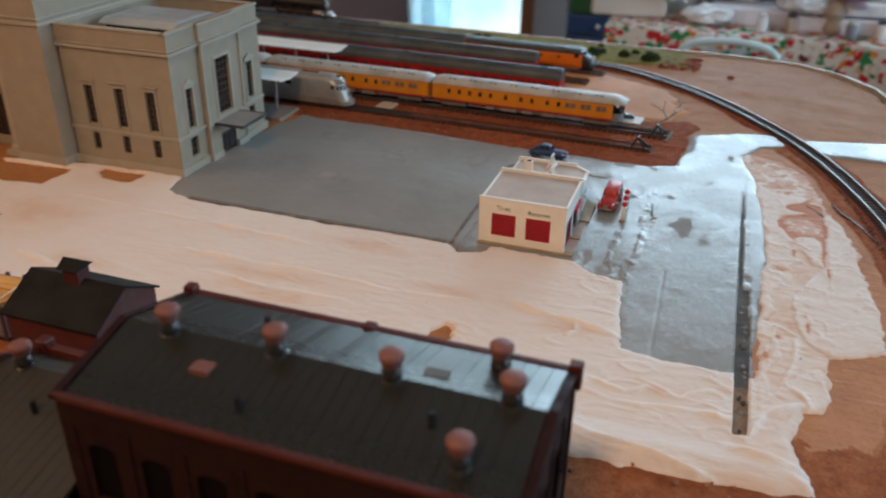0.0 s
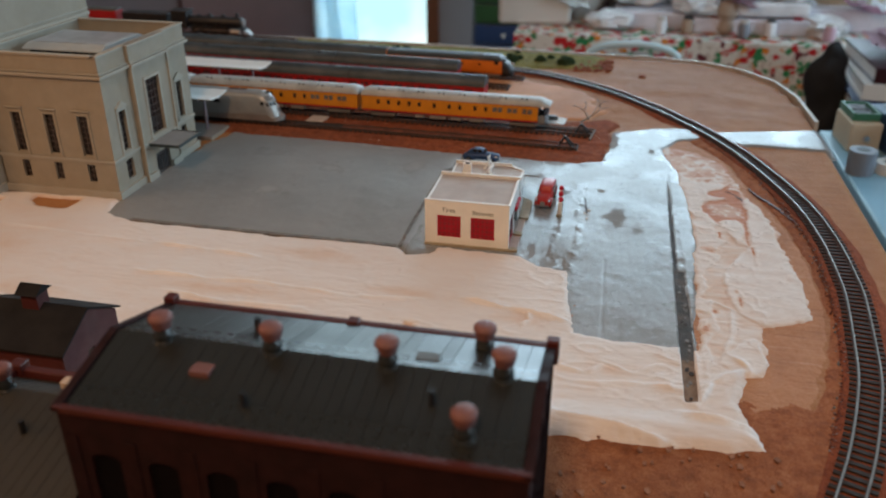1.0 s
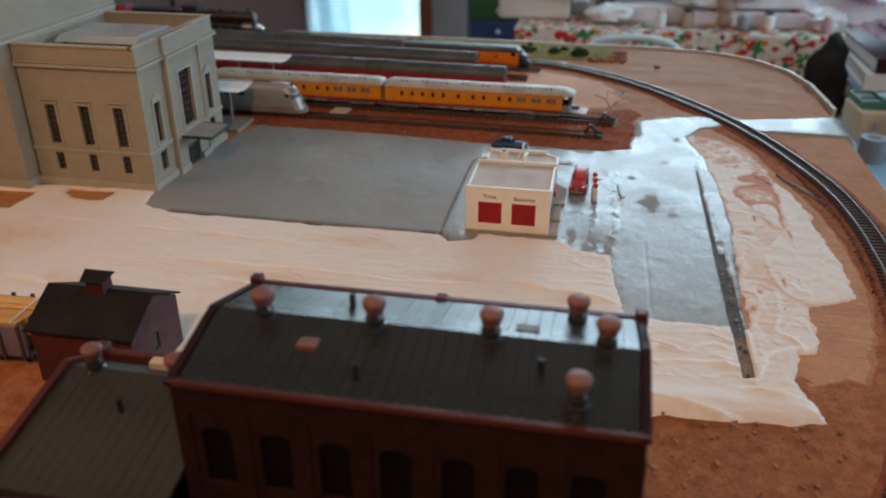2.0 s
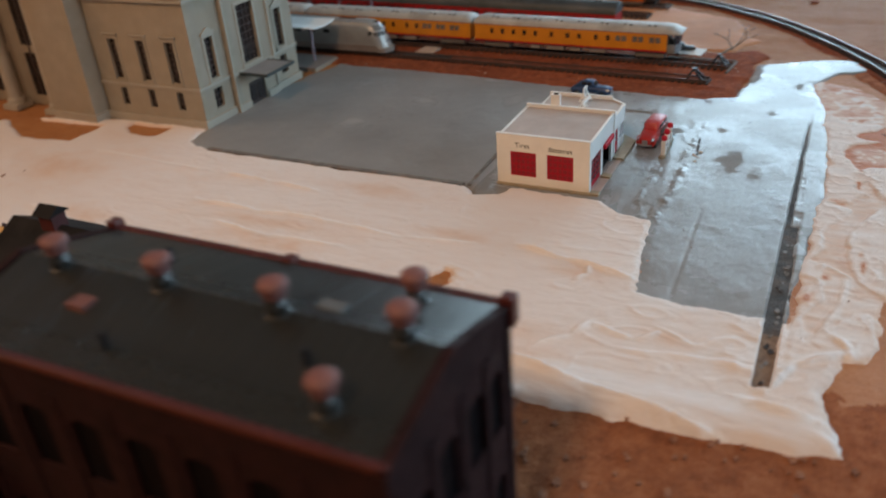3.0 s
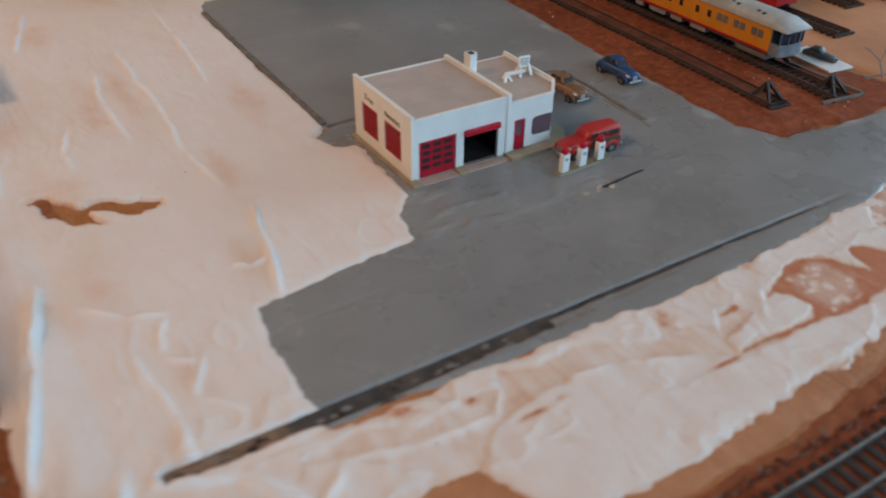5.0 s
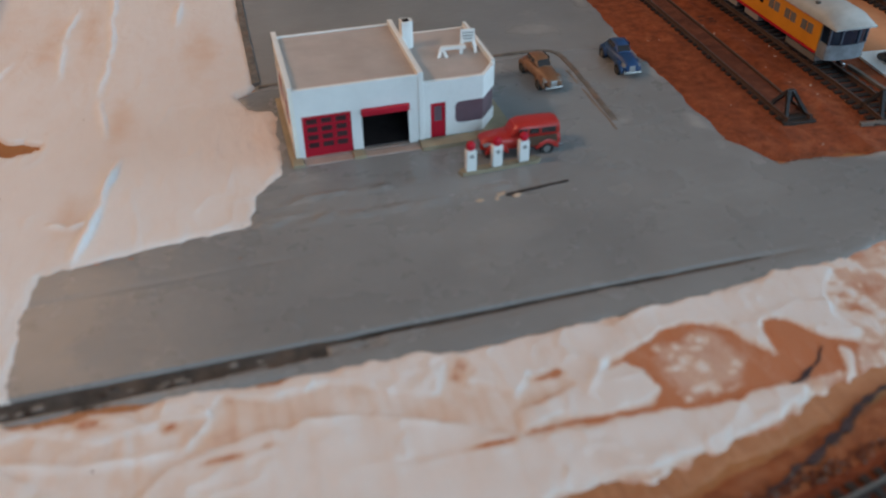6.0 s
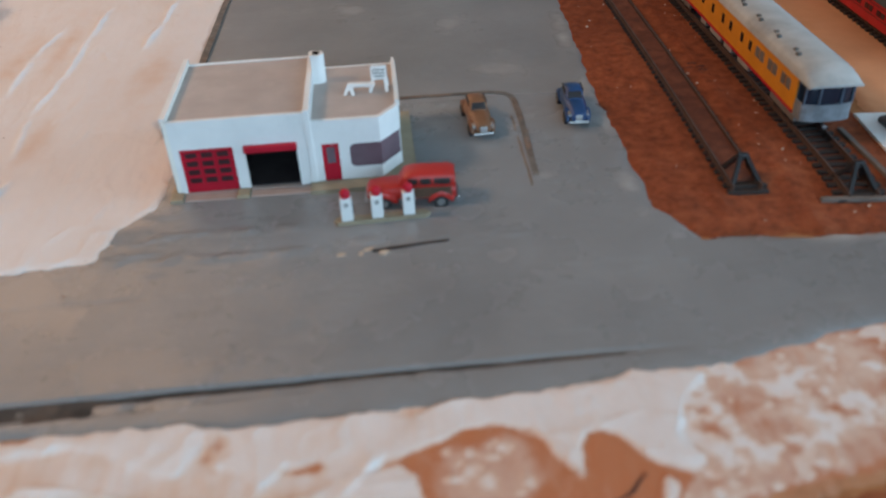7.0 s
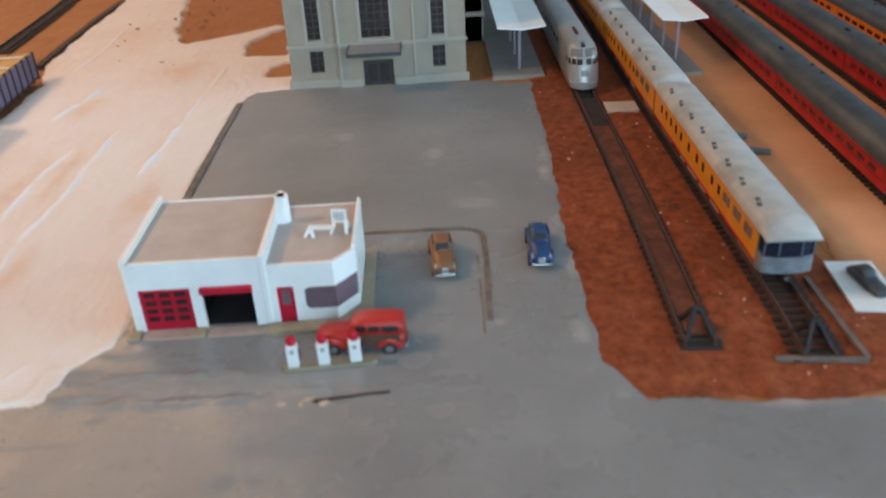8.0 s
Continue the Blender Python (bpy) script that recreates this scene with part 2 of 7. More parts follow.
M["roof_pale"] = paint("pale_blue_grey_roof", (0.36, 0.40, 0.42), 0.5, vary=0.08)
M["door_dark"] = paint("dark_brown_door", (0.03, 0.022, 0.02), 0.4)
M["pane_grey"] = paint("grey_pane", (0.16, 0.15, 0.14), 0.15)
M["under_pale"] = paint("pale_grey_underbody", (0.28, 0.27, 0.26), 0.5)
M["platform"] = paint("grey_platform", (0.21, 0.195, 0.19), 0.6, vary=0.1)
M["mauve_post"] = paint("mauve_post", (0.24, 0.20, 0.24), 0.6)
M["steel_grey"] = paint("dull_grey_metal", (0.14, 0.15, 0.155), 0.4, metal=0.4)
M["old_wood"] = paint("weathered_wood", (0.145, 0.115, 0.095), 0.8, vary=0.3)
M["dark_grey"] = paint("dark_grey_plastic", (0.05, 0.055, 0.06), 0.4)
M["dial_grey"] = paint("dial_grey", (0.25, 0.25, 0.24), 0.5)
M["letter"] = paint("olive_letter", (0.10, 0.09, 0.05), 0.6)
M["kerb_dark"] = paint("dirty_grey_kerb", (0.13, 0.115, 0.10), 0.6, vary=0.5, scale=190, dirt=(0.27, 0.14, 0.075), bump_h=0.0012)
M["kerb_line"] = paint("brown_kerb_line", (0.19, 0.135, 0.10), 0.8, vary=0.4, scale=260, spec=0.2)
M["rubble_grey"] = paint("grey_crumb", (0.16, 0.15, 0.14), 0.7, vary=0.4, scale=300)
M["rubble_pale"] = paint("pale_crumb", (0.5, 0.38, 0.28), 0.8)
M["purple_wall"] = paint("faded_purple_board", (0.065, 0.020, 0.022), 0.75, vary=0.2)
M["black_felt"] = paint("black_felt_roof", (0.011, 0.010, 0.0105), 0.8, vary=0.3, spec=0.2)
M["mauve_side"] = paint("faded_mauve", (0.15, 0.12, 0.18), 0.7, vary=0.2)
M["rib_dark"] = paint("dark_rib", (0.05, 0.03, 0.035), 0.7)
M["bark"] = paint("dark_bark", (0.06, 0.035, 0.025), 0.85, vary=0.4, scale=300)
M["twig"] = paint("grey_twig", (0.26, 0.24, 0.22), 0.8)
M["room_wall"] = paint("grey_wall_paint", (0.42, 0.44, 0.48), 0.8, vary=0.04, scale=4)
M["dim_wall"] = paint("dark_unseen_wall", (0.085, 0.055, 0.045), 0.7, vary=0.2, scale=4)
M["ceiling_paint"] = paint("ceiling_paint", (0.45, 0.43, 0.40), 0.9, vary=0.03, scale=4)
M["room_floor"] = paint("brown_floor", (0.14, 0.09, 0.06), 0.5, vary=0.2, scale=6)
M["door_wood"] = paint("red_brown_door", (0.13, 0.055, 0.045), 0.5, vary=0.1, scale=5)
M["frame_wood"] = paint("orange_brown_frame", (0.26, 0.10, 0.05), 0.5, vary=0.1, scale=8)
M["navy"] = paint("navy_drawer", (0.025, 0.06, 0.16), 0.4, vary=0.06, scale=10)
M["green_drawer"] = paint("green_drawer", (0.03, 0.10, 0.035), 0.4, vary=0.06, scale=10)
M["slate"] = paint("slate_cabinet", (0.10, 0.12, 0.15), 0.5, vary=0.06, scale=10)
M["porcelain"] = paint("white_porcelain", (0.70, 0.70, 0.68), 0.2, vary=0.03, scale=10)
M["film"] = paint("silvery_film", (0.80, 0.82, 0.86), 0.22, vary=0.12, scale=30, bump_h=0.004)
M["plastic_grey"] = paint("grey_box_plastic", (0.66, 0.66, 0.74), 0.3, vary=0.25, scale=14)
M["pink_paper"] = paint("pink_paper", (0.55, 0.36, 0.44), 0.7, vary=0.08, scale=14)
M["beige"] = paint("beige_figure", (0.42, 0.33, 0.26), 0.6, vary=0.15, scale=30)
M["blue_top"] = paint("light_blue_board", (0.22, 0.42, 0.55), 0.45, vary=0.1, scale=10)
M["cream_box"] = paint("cream_box", (0.55, 0.48, 0.36), 0.6, vary=0.1, scale=20)
M["tray_green"] = paint("green_tray", (0.04, 0.16, 0.10), 0.4, vary=0.1, scale=20)
M["tray_navy"] = paint("navy_tray", (0.03, 0.07, 0.15), 0.4, vary=0.1, scale=20)
M["tape_grey"] = paint("grey_tape", (0.22, 0.25, 0.30), 0.4, vary=0.1, scale=20)
M["cloth_black"] = paint("black_cloth", (0.012, 0.012, 0.014), 0.9, vary=0.3, scale=20)
M["tube_blue"] = paint("pale_blue_tube", (0.60, 0.80, 0.88), 0.25, vary=0.05, scale=20)
M["lilac_wall"] = paint("lilac_grey_wall", (0.30, 0.27, 0.29), 0.8, vary=0.05, scale=4)


# ---- mesh helpers: all in millimetres ----
def box(bm, x0, x1, y0, y1, z0, z1, bev=0.0):
    vs = [bm.verts.new(p) for p in ((x0, y0, z0), (x1, y0, z0), (x1, y1, z0), (x0, y1, z0), (x0, y0, z1), (x1, y0, z1), (x1, y1, z1), (x0, y1, z1))]
    fs = [bm.faces.new([vs[i] for i in f]) for f in ((3, 2, 1, 0), (4, 5, 6, 7), (0, 1, 5, 4), (1, 2, 6, 5), (2, 3, 7, 6), (3, 0, 4, 7))]
    if bev:
        bmesh.ops.bevel(bm, geom=list({e for f in fs for e in f.edges}), offset=bev, segments=2, affect="EDGES", profile=0.5)
    return bm


def prism(bm, pts, z0, z1):
    """A flat outline, anticlockwise, raised from z0 to z1."""
    n = len(pts)
    lo = [bm.verts.new((x, y, z0)) for x, y in pts]
    hi = [bm.verts.new((x, y, z1)) for x, y in pts]
    bm.faces.new(hi)
    bm.faces.new(lo[::-1])
    for i in range(n):
        j = (i + 1) % n
        bm.faces.new((lo[i], lo[j], hi[j], hi[i]))
    return bm


def sweep_y(bm, prof, y0, y1):
    """An outline in x and z (anticlockwise seen from -y), drawn out along y."""
    a = [bm.verts.new((x, y0, z)) for x, z in prof]
    b = [bm.verts.new((x, y1, z)) for x, z in prof]
    n = len(prof)
    bm.faces.new(a)
    bm.faces.new(b[::-1])
    for i in range(n):
        j = (i + 1) % n
        bm.faces.new((a[j], a[i], b[i], b[j]))
    return bm


def lathe(bm, prof, cx=0, cy=0, seg=16, axis="z"):
    """Rings of (radius, height) joined into a closed turned body."""
    rings = []
    for r, h in prof:
        ring = []
        for k in range(seg):
            a = 2 * math.pi * k / seg
            u, v = r * math.cos(a), r * math.sin(a)
            p = (cx + u, cy + v, h) if axis == "z" else ((h, cx + u, cy + v) if axis == "x" else (cx + v, h, cy + u))
            ring.append(bm.verts.new(p))
        rings.append(ring)
    for p, q in zip(rings, rings[1:]):
        for k in range(seg):
            j = (k + 1) % seg
            bm.faces.new((p[k], p[j], q[j], q[k]))
    bm.faces.new(rings[0][::-1])
    bm.faces.new(rings[-1])
    return bm


def B():
    return bmesh.new()


def part(name, bm, material, parent=None, label="", smooth=False):
    """One mesh object from a bmesh in millimetres, under a thing or a part."""
    bmesh.ops.scale(bm, vec=(0.001,) * 3, verts=bm.verts)
    bmesh.ops.recalc_face_normals(bm, faces=bm.faces)
    me = bpy.data.meshes.new(name)
    bm.to_mesh(me)
    bm.free()
    me.materials.append(M[material])
    if smooth:
        for p in me.polygons:
            p.use_smooth = True
        me.set_sharp_from_angle(angle=radians(40))
    ob = new(name, me)
    ob.parent = parent
    if label:
        tagged(ob, label)
    return ob


def thing(name, x, y, z, rz, label, category, group=""):
    e = new(name)
    e.empty_display_size = 0.01
    e.matrix_world = pose(x * 0.001, y * 0.001, z * 0.001, 0, 0, rz)
    return tagged(e, label, category, group)


def structure(name, bm, material, label="", smooth=False):
    return tagged(part(name, bm, material, None, label, smooth), kind="structure")


def frame_opening(bm, x0, x1, z0, z1, ox0, ox1, oz0, oz1, y0, y1):
    """A wall panel in the xz plane with one opening through it."""
    for a, b, c, d in ((x0, ox0, z0, z1), (ox1, x1, z0, z1), (ox0, ox1, oz1, z1), (ox0, ox1, z0, oz0)):
        if b - a > 0.01 and d - c > 0.01:
            box(bm, a, b, y0, y1, c, d)
    return bm


# ---- ground ----
def outline_distance(px, py, pts):
    """Signed distance from points to a closed outline, positive inside (numpy arrays, mm)."""
    d = np.full(px.shape, 1e9)
    inside = np.zeros(px.shape, bool)
    for (ax, ay), (bx, by) in zip(pts, pts[1:] + pts[:1]):
        ex, ey = bx - ax, by - ay
        t = np.clip(((px - ax) * ex + (py - ay) * ey) / (ex * ex + ey * ey), 0, 1)
        d = np.minimum(d, np.hypot(px - ax - t * ex, py - ay - t * ey))
        hit = ((ay > py) != (by > py)) & (px < ex * (py - ay) / (ey if ey else 1e-9) + ax)
        inside ^= hit
    return np.where(inside, d, -d)


def rough_field(px, py, scale, seed, octaves=4):
    """Smooth random relief from a lattice of random numbers, about -1 to 1."""
    rng = np.random.default_rng(seed)
    out, amp, total = np.zeros(px.shape), 1.0, 0.0
    for _ in range(octaves):
        lat = rng.uniform(-1, 1, (128, 128))
        u, v = px / scale, py / scale
        i, j = np.floor(u).astype(int), np.floor(v).astype(int)
        fu, fv = u - i, v - j
        fu, fv = fu * fu * (3 - 2 * fu), fv * fv * (3 - 2 * fv)
        a, b = lat[i % 128, j % 128], lat[(i + 1) % 128, j % 128]
        c, d = lat[i % 128, (j + 1) % 128], lat[(i + 1) % 128, (j + 1) % 128]
        out += amp * ((a * (1 - fu) + b * fu) * (1 - fv) + (c * (1 - fu) + d * fu) * fv)
        total, amp, scale = total + amp, amp * 0.55, scale * 0.5
    return out / total


def sheet(name, x0, x1, y0, y1, step, height, material, label, floor=-6.0, coat=None):
    """A fine sheet of ground; height(x, y) in mm, and what lies below floor is left out."""
    nx, ny = int((x1 - x0) / step) + 1, int((y1 - y0) / step) + 1
    gx, gy = np.meshgrid(np.linspace(x0, x1, nx), np.linspace(y0, y1, ny), indexing="ij")
    z = height(gx, gy)
    keep = z > floor
    quads = keep[:-1, :-1] | keep[1:, :-1] | keep[1:, 1:] | keep[:-1, 1:]
    idx = np.arange(nx * ny).reshape(nx, ny)
    f = np.stack([idx[:-1, :-1], idx[1:, :-1], idx[1:, 1:], idx[:-1, 1:]], -1)[quads]
    used = np.unique(f)
    remap = np.full(nx * ny, -1)
    remap[used] = np.arange(len(used))
    co = np.stack([gx, gy, np.maximum(z, floor)], -1).reshape(-1, 3)[used] * 0.001
    me = bpy.data.meshes.new(name)
    me.from_pydata(co.tolist(), [], remap[f].tolist())
    me.materials.append(M[material])
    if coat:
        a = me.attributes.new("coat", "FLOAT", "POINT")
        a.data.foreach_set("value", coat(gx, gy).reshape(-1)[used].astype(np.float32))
    me.polygons.foreach_set("use_smooth", [True] * len(me.polygons))
    return tagged(new(name, me), label, kind="structure")


def step_edge(d, rise, soft):
    """Height of a coat of paint or plaster by the distance from its edge."""
    return np.where(d > 0, rise * (1 - np.exp(-np.maximum(d, 0) / soft)), d * 1.2)


def ridge(px, py, ax, ay, bx, by, high, wide):
    """A trowel ridge from a to b."""
    ex, ey = bx - ax, by - ay
    t = np.clip(((px - ax) * ex + (py - ay) * ey) / (ex * ex + ey * ey), 0, 1)
    w = 2.2 * rough_field(px, py, 14, 5)
    ox, oy = px - ax - t * ex + w * 0.8, py - ay - t * ey + w * 0.5
    steep = 0.55 + 0.75 * (ox * ey - oy * ex > 0)
    return high * np.exp(-((np.hypot(ox, oy) / (wide * steep)) ** 2)) * np.sin(np.pi * np.clip(0.08 + 0.84 * t, 0, 1))


RED_EARTH = [(160, -36), (163, -43), (169, -48), (180, -51), (240, -54), (262, -60), (276, -52), (264, -30), (254, 6), (252, 80), (268, 300), (275, 640), (168, 640), (172, 256), (166, 143), (161, 73), (159, 17), (156, -25)]
STREET = [(-92, -103.5), (-60, -104), (-28, -108), (60, -112), (140, -107), (205, -95), (228, -108), (240, -128), (266, -122), (256, -90), (240, -55),
          (200, -54), (168, -50), (158, -30), (161, 17), (163, 73), (168, 143), (172, 256), (140, 266), (60, 272), (0, 268), (-12, 264),
          (-13, 250), (-9, 240), (-9, 64), (-17, 58), (-14, 46), (-6, 40), (-6, 2), (-14, -8), (-26, -14), (-27, -33), (-60, -39), (-92, -42)]
FAR_STREET = [(228, -136), (256, -132), (281, -224), (228, -224)]
PLASTER = [(-158, -130), (-162, -85), (-164, -40), (-167, 15), (-166, 82), (-169, 122), (-174, 158), (-160, 166), (-151, 192), (-154, 310), (-172, 357), (-177, 566),
           (-178, 700), (-120, 700), (-113, 563), (-94, 440), (-76, 398), (-52, 442), (-36, 470), (-14, 446), (4, 424), (14, 380), (20, 330), (24, 292), (24, 268), (0, 266), (-9, 240), (-8, 66), (-16, 58), (-13, 47), (-4, 42), (-3, 30),
           (-4, -10), (-16, -20), (-18, -38), (-84, -45), (-85, -104), (-40, -107), (60, -108), (140, -104), (205, -92),
           (216, -98), (202, -122), (178, -140), (140, -147), (114, -150), (100, -157), (64, -162), (30, -163), (-8, -167), (-43, -165), (-54, -152), (-59, -139), (-92, -137), (-104, -134), (-107, -126), (-126, -120), (-140, -123), (-150, -128)]


def groove(px, py):
    """The open joint along the street's far side: a thin crack, and a shallow broken strip beside it."""
    wob = 0.5 * rough_field(px, py, 20, 3)
    along = np.clip((px + 132) / 4, 0, 1) * np.clip((150 - px) / 60, 0, 1)
    crack = np.clip((0.9 - np.abs(py + 97.3 + wob)) / 0.5, 0, 1)
    wide = np.clip((60 - px) / 60, 0, 1)
    strip_mask = np.clip((0.6 + 2.6 * wide + 0.6 * rough_field(px, py, 9, 4) - np.abs(py + 99.6 + wob)) / 0.6, 0, 1)
    rungs = np.clip((rough_field(px * 1.2, py * 0.3, 9, 14, 3) + 0.16 + 0.5 * np.clip((-84 - px) / 6, 0, 1)) * 5, 0, 1)
    return along * np.maximum(0.8 * crack, strip_mask * np.clip((20 - px) / 60, 0.12, 1) * (0.40 + 0.55 * rungs))


def street_height(px, py):
    d = outline_distance(px, py, STREET) + 3.0 * rough_field(px, py, 16, 1, 5)
    z = step_edge(d, 0.9, 1.5) - 0.3 + 0.10 * rough_field(px, py, 30, 2) + 0.05 * rough_field(px, py, 7, 8, 3)
    # the raised island kerb lines round the parking apron, and the joint of the sheet
    kerb = np.abs(np.maximum(np.abs(px - 100) - 25.5, py - 64)) < 0.8
    seam = np.exp(-(((py + 57 - 0.02 * px) / 0.5) ** 2)) * (px < 0) * (px > -88)
    flakes = np.zeros(px.shape)
    for y, x0, x1, wide in ((-39, -24, 124, 2.4), (-26, -24, 60, 2.2), (-32, -24, 20, 6.0), (53, -20, 4, 8.0)):
        along = np.clip((px - x0) / 6, 0, 1) * np.clip((x1 - px) / 30, 0, 1)
        flakes = np.maximum(flakes, along * np.exp(-(((py - y - 1.5 * rough_field(px, py, 20, 9)) / wide) ** 4)))
    n = rough_field(px, py * 2.2 + 2 * rough_field(px, py, 12, 73), 8, 10, 5)
    plates = sum(np.clip((n - k) * 22, 0, 1) for k in (-0.12, 0.08, 0.26)) / 3
    thin = sum(np.clip((rough_field(px, py * 1.3, 34, 74, 5) - k) * 16, 0, 1) for k in (0.0, 0.22))
    brushed = rough_field(px * 0.18, py, 2.6, 75, 2)
    return z - 3.5 * groove(px, py) - 0.35 * seam + 0.75 * flakes * plates + 0.07 * thin + 0.035 * brushed


def street_worn(px, py):
    """Where the glossy paint is rubbed matt: the parking lot, and a few spots on the street."""
    w = 0.42 * np.clip((py - 60) / 8, 0, 1) - 0.10 * np.clip((-10 - py) / 10, 0, 1) * np.clip((110 - px) / 40, 0, 1)
    for cx, cy, a, b in ((62, -63, 15, 8), (46, -76, 7, 4), (112, -32, 8, 3), (97, -26, 6, 3), (141, -75, 7, 4), (106, -51, 6, 3), (194, -86, 7, 3)):
        w = np.maximum(w, np.clip(1.5 - 1.5 * np.hypot((px - cx) / a, (py - cy) / b) + 1.8 * rough_field(px, py, 7, 66, 5), 0, 1))
    rag = np.clip(1.4 - np.hypot((px - 2) / 17, (py + 29) / 13) + 0.6 * rough_field(px, py * 2.5, 10, 67, 4), 0, 1)
    w = np.maximum(w, 0.45 * rag)
    # dusty streaks that also paint a lamp's faint reflection into the street colour
    glare_streaks = np.clip(2.2 * rough_field(px * 0.35, py * 1.4, 5, 68, 4) - 0.1, 0, 1) * np.clip(1.5 * rag, 0, 1) * 0.30
    # pale tone (above 1): dust along the red earth, smears, and the painted reflection
    rim = np.exp(-(((outline_distance(px, py, RED_EARTH) + 3 + 2.5 * rough_field(px, py, 12, 94, 4)) / 3) ** 2)) * np.clip(1.5 * rough_field(px, py, 16, 92, 5) - 0.02 + 0.30 * np.exp(-(((px - 172) / 25) ** 2) - ((py + 54) / 14) ** 2), 0, 1)
    for cx, cy, a, b in ((112, 150, 14, 9), (136, 200, 12, 14), (128, 88, 12, 8), (60, 176, 10, 14), (128, -6, 5, 2)):
        rim = np.maximum(rim, 0.26 * np.clip(1.0 - np.hypot((px - cx) / a, (py - cy) / b) + 1.3 * rough_field(px, py, 9, 93, 5), 0, 1))
    rim = np.maximum(rim, glare_streaks)
    return np.where(rim > 0.04, 1 + rim, w)


RIDGES = [((-16, -123), (0, -125.5), (18, -134), 0.9, 1.2), ((-40, -112), (-36, -116), (-44, -126), 0.9, 1.2), ((66, -124), (62, -129), (57, -135), 0.7, 1.4), ((-108, -127), (-98, -127), (-92, -122), 1.4, 1.8),
          ((-69, 205), (-71, 160), (-69, 112), 1.5, 1.5), ((-69, 118), (-73, 72), (-68, 36), 1.0, 1.4), ((-63, 16), (-67, -10), (-74, -40), 2.2, 1.5),
          ((-88, 178), (-91, 140), (-90, 96), 1.2, 1.6), ((-36, 212), (-37, 175), (-40, 142), 1.5, 1.4), ((-30, 322), (-33, 270), (-36, 215), 0.7, 1.2),
          ((-104, 292), (-110, 262), (-117, 232), 1.6, 1.7), ((-163, 150), (-159, 122), (-159, 76), 3.0, 2.0), ((-159, 80), (-162, 36), (-162, -24), 1.8, 2.2),
          ((-144, 0), (-152, -42), (-162, -92), 3.2, 2.3), ((-112, -35), (-117, -52), (-109, -60), 1.1, 1.5), ((-106, -58), (-114, -74), (-103, -88), 1.0, 1.3),
          ((-102, -127), (-113, -109), (-134, -101), 2.2, 1.8), ((-134, -17), (-122, -28), (-111, -33), 1.0, 1.2), ((-84, -18), (-78, -22), (-70, -20), 1.2, 1.4),
          ((-140, -95), (-144, -118), (-150, -138), 2.6, 2.8), ((-125, -50), (-121, -80), (-120, -105), 1.1, 1.6), ((-112, 120), (-118, 96), (-116, 80), 0.8, 1.6),
          ((-150, 118), (-144, 96), (-146, 70), 1.0, 1.5), ((-88, -116), (-70, -122), (-44, -124), 0.8, 1.4),
          ((-84, 400), (-92, 440), (-112, 520), 0.8, 1.4), ((-140, 330), (-136, 380), (-140, 450), 0.8, 1.6)]
# plaster stains; the one at (-126, 0) paints a warm pool of lamp light
STAINS_AND_GLOW = [(-154, 148, 10, 16), (-144, 126, 9, 14), (-103, 255, 10, 24), (-126, 0, 8, 20), (-144, -12, 6, 12), (-64, 45, 5, 24), (-77, -14, 7, 12), (-122, 62, 14, 12),
          (-80, 150, 4, 30), (-98, 140, 5, 26), (-112, -64, 6, 10), (-20, -118, 10, 4), (14, -131, 10, 3), (50, -120, 12, 3), (-60, 320, 24, 30), (-126, 420, 22, 40), (-30, 110, 8, 30)]
BARE = [(-126, 48, 17, 5.2, -55), (-107, 43, 14, 6, -28)]
BARE_OUTLINES = [[(-112, 564), (-85, 402), (-66, 402), (-32, 424), (-8, 448), (-8, 600), (-112, 600)], [(-24, 350), (-27, 392), (-14, 420), (-3, 432), (6, 428), (6, 350)],
                 [(0, 297), (0, 322), (10, 330), (16, 330), (16, 297)]]


def bare_field(px, py):
    """Where the plaster never covered the board: above zero inside the holes."""
    out = np.full(px.shape, -9.0)
    for cx, cy, a, b, turn in BARE:
        c, s = math.cos(math.radians(turn)), math.sin(math.radians(turn))
        u, v = (px - cx) * c + (py - cy) * s, (py - cy) * c - (px - cx) * s
        out = np.maximum(out, 0.85 - np.hypot(u / a, v / b) + 0.75 * rough_field(px, py, 8, 17, 5))
    for pts in BARE_OUTLINES:
        out = np.maximum(out, (outline_distance(px, py, pts) + 3.0 * rough_field(px, py, 14, 87, 3)) / 8)
    return out


UPPER_COAT = [(149, -108), (137, -104), (119, -107), (105, -107), (94, -110), (85, -109), (74, -113), (67, -110), (54, -111), (39, -110), (23, -112), (18, -107), (10, -108), (8, -105), (-9, -104), (-38, -105), (-47, -106),
              (-50, -112), (-54, -112), (-62, -106), (-68, -105), (-75, -107), (-82, -106), (-100, -104), (-118, -96), (-126, -119), (-107, -126), (-97, -112), (-86, -110), (-72, -112), (-64, -116), (-50, -115), (-37, -115), (-33, -110),
              (-21, -114), (-5, -112), (1, -114), (8, -121), (20, -123), (25, -113), (28, -123), (36, -127), (39, -131), (45, -124), (54, -128), (58, -134), (63, -129), (68, -125), (79, -120), (88, -117), (97, -118), (105, -125), (110, -135),
              (113, -122), (121, -125), (125, -131), (134, -137), (138, -134), (136, -126), (140, -115)]
LOWER_COAT = [(37, -143), (54, -145), (73, -145), (87, -147), (104, -145), (111, -148), (108, -152), (99, -155), (86, -158), (73, -160), (53, -161), (36, -161), (-7, -166), (-42, -164), (-53, -152), (-58, -139), (-46, -128), (-14, -123),
              (10, -130), (18, -134), (28, -139)]
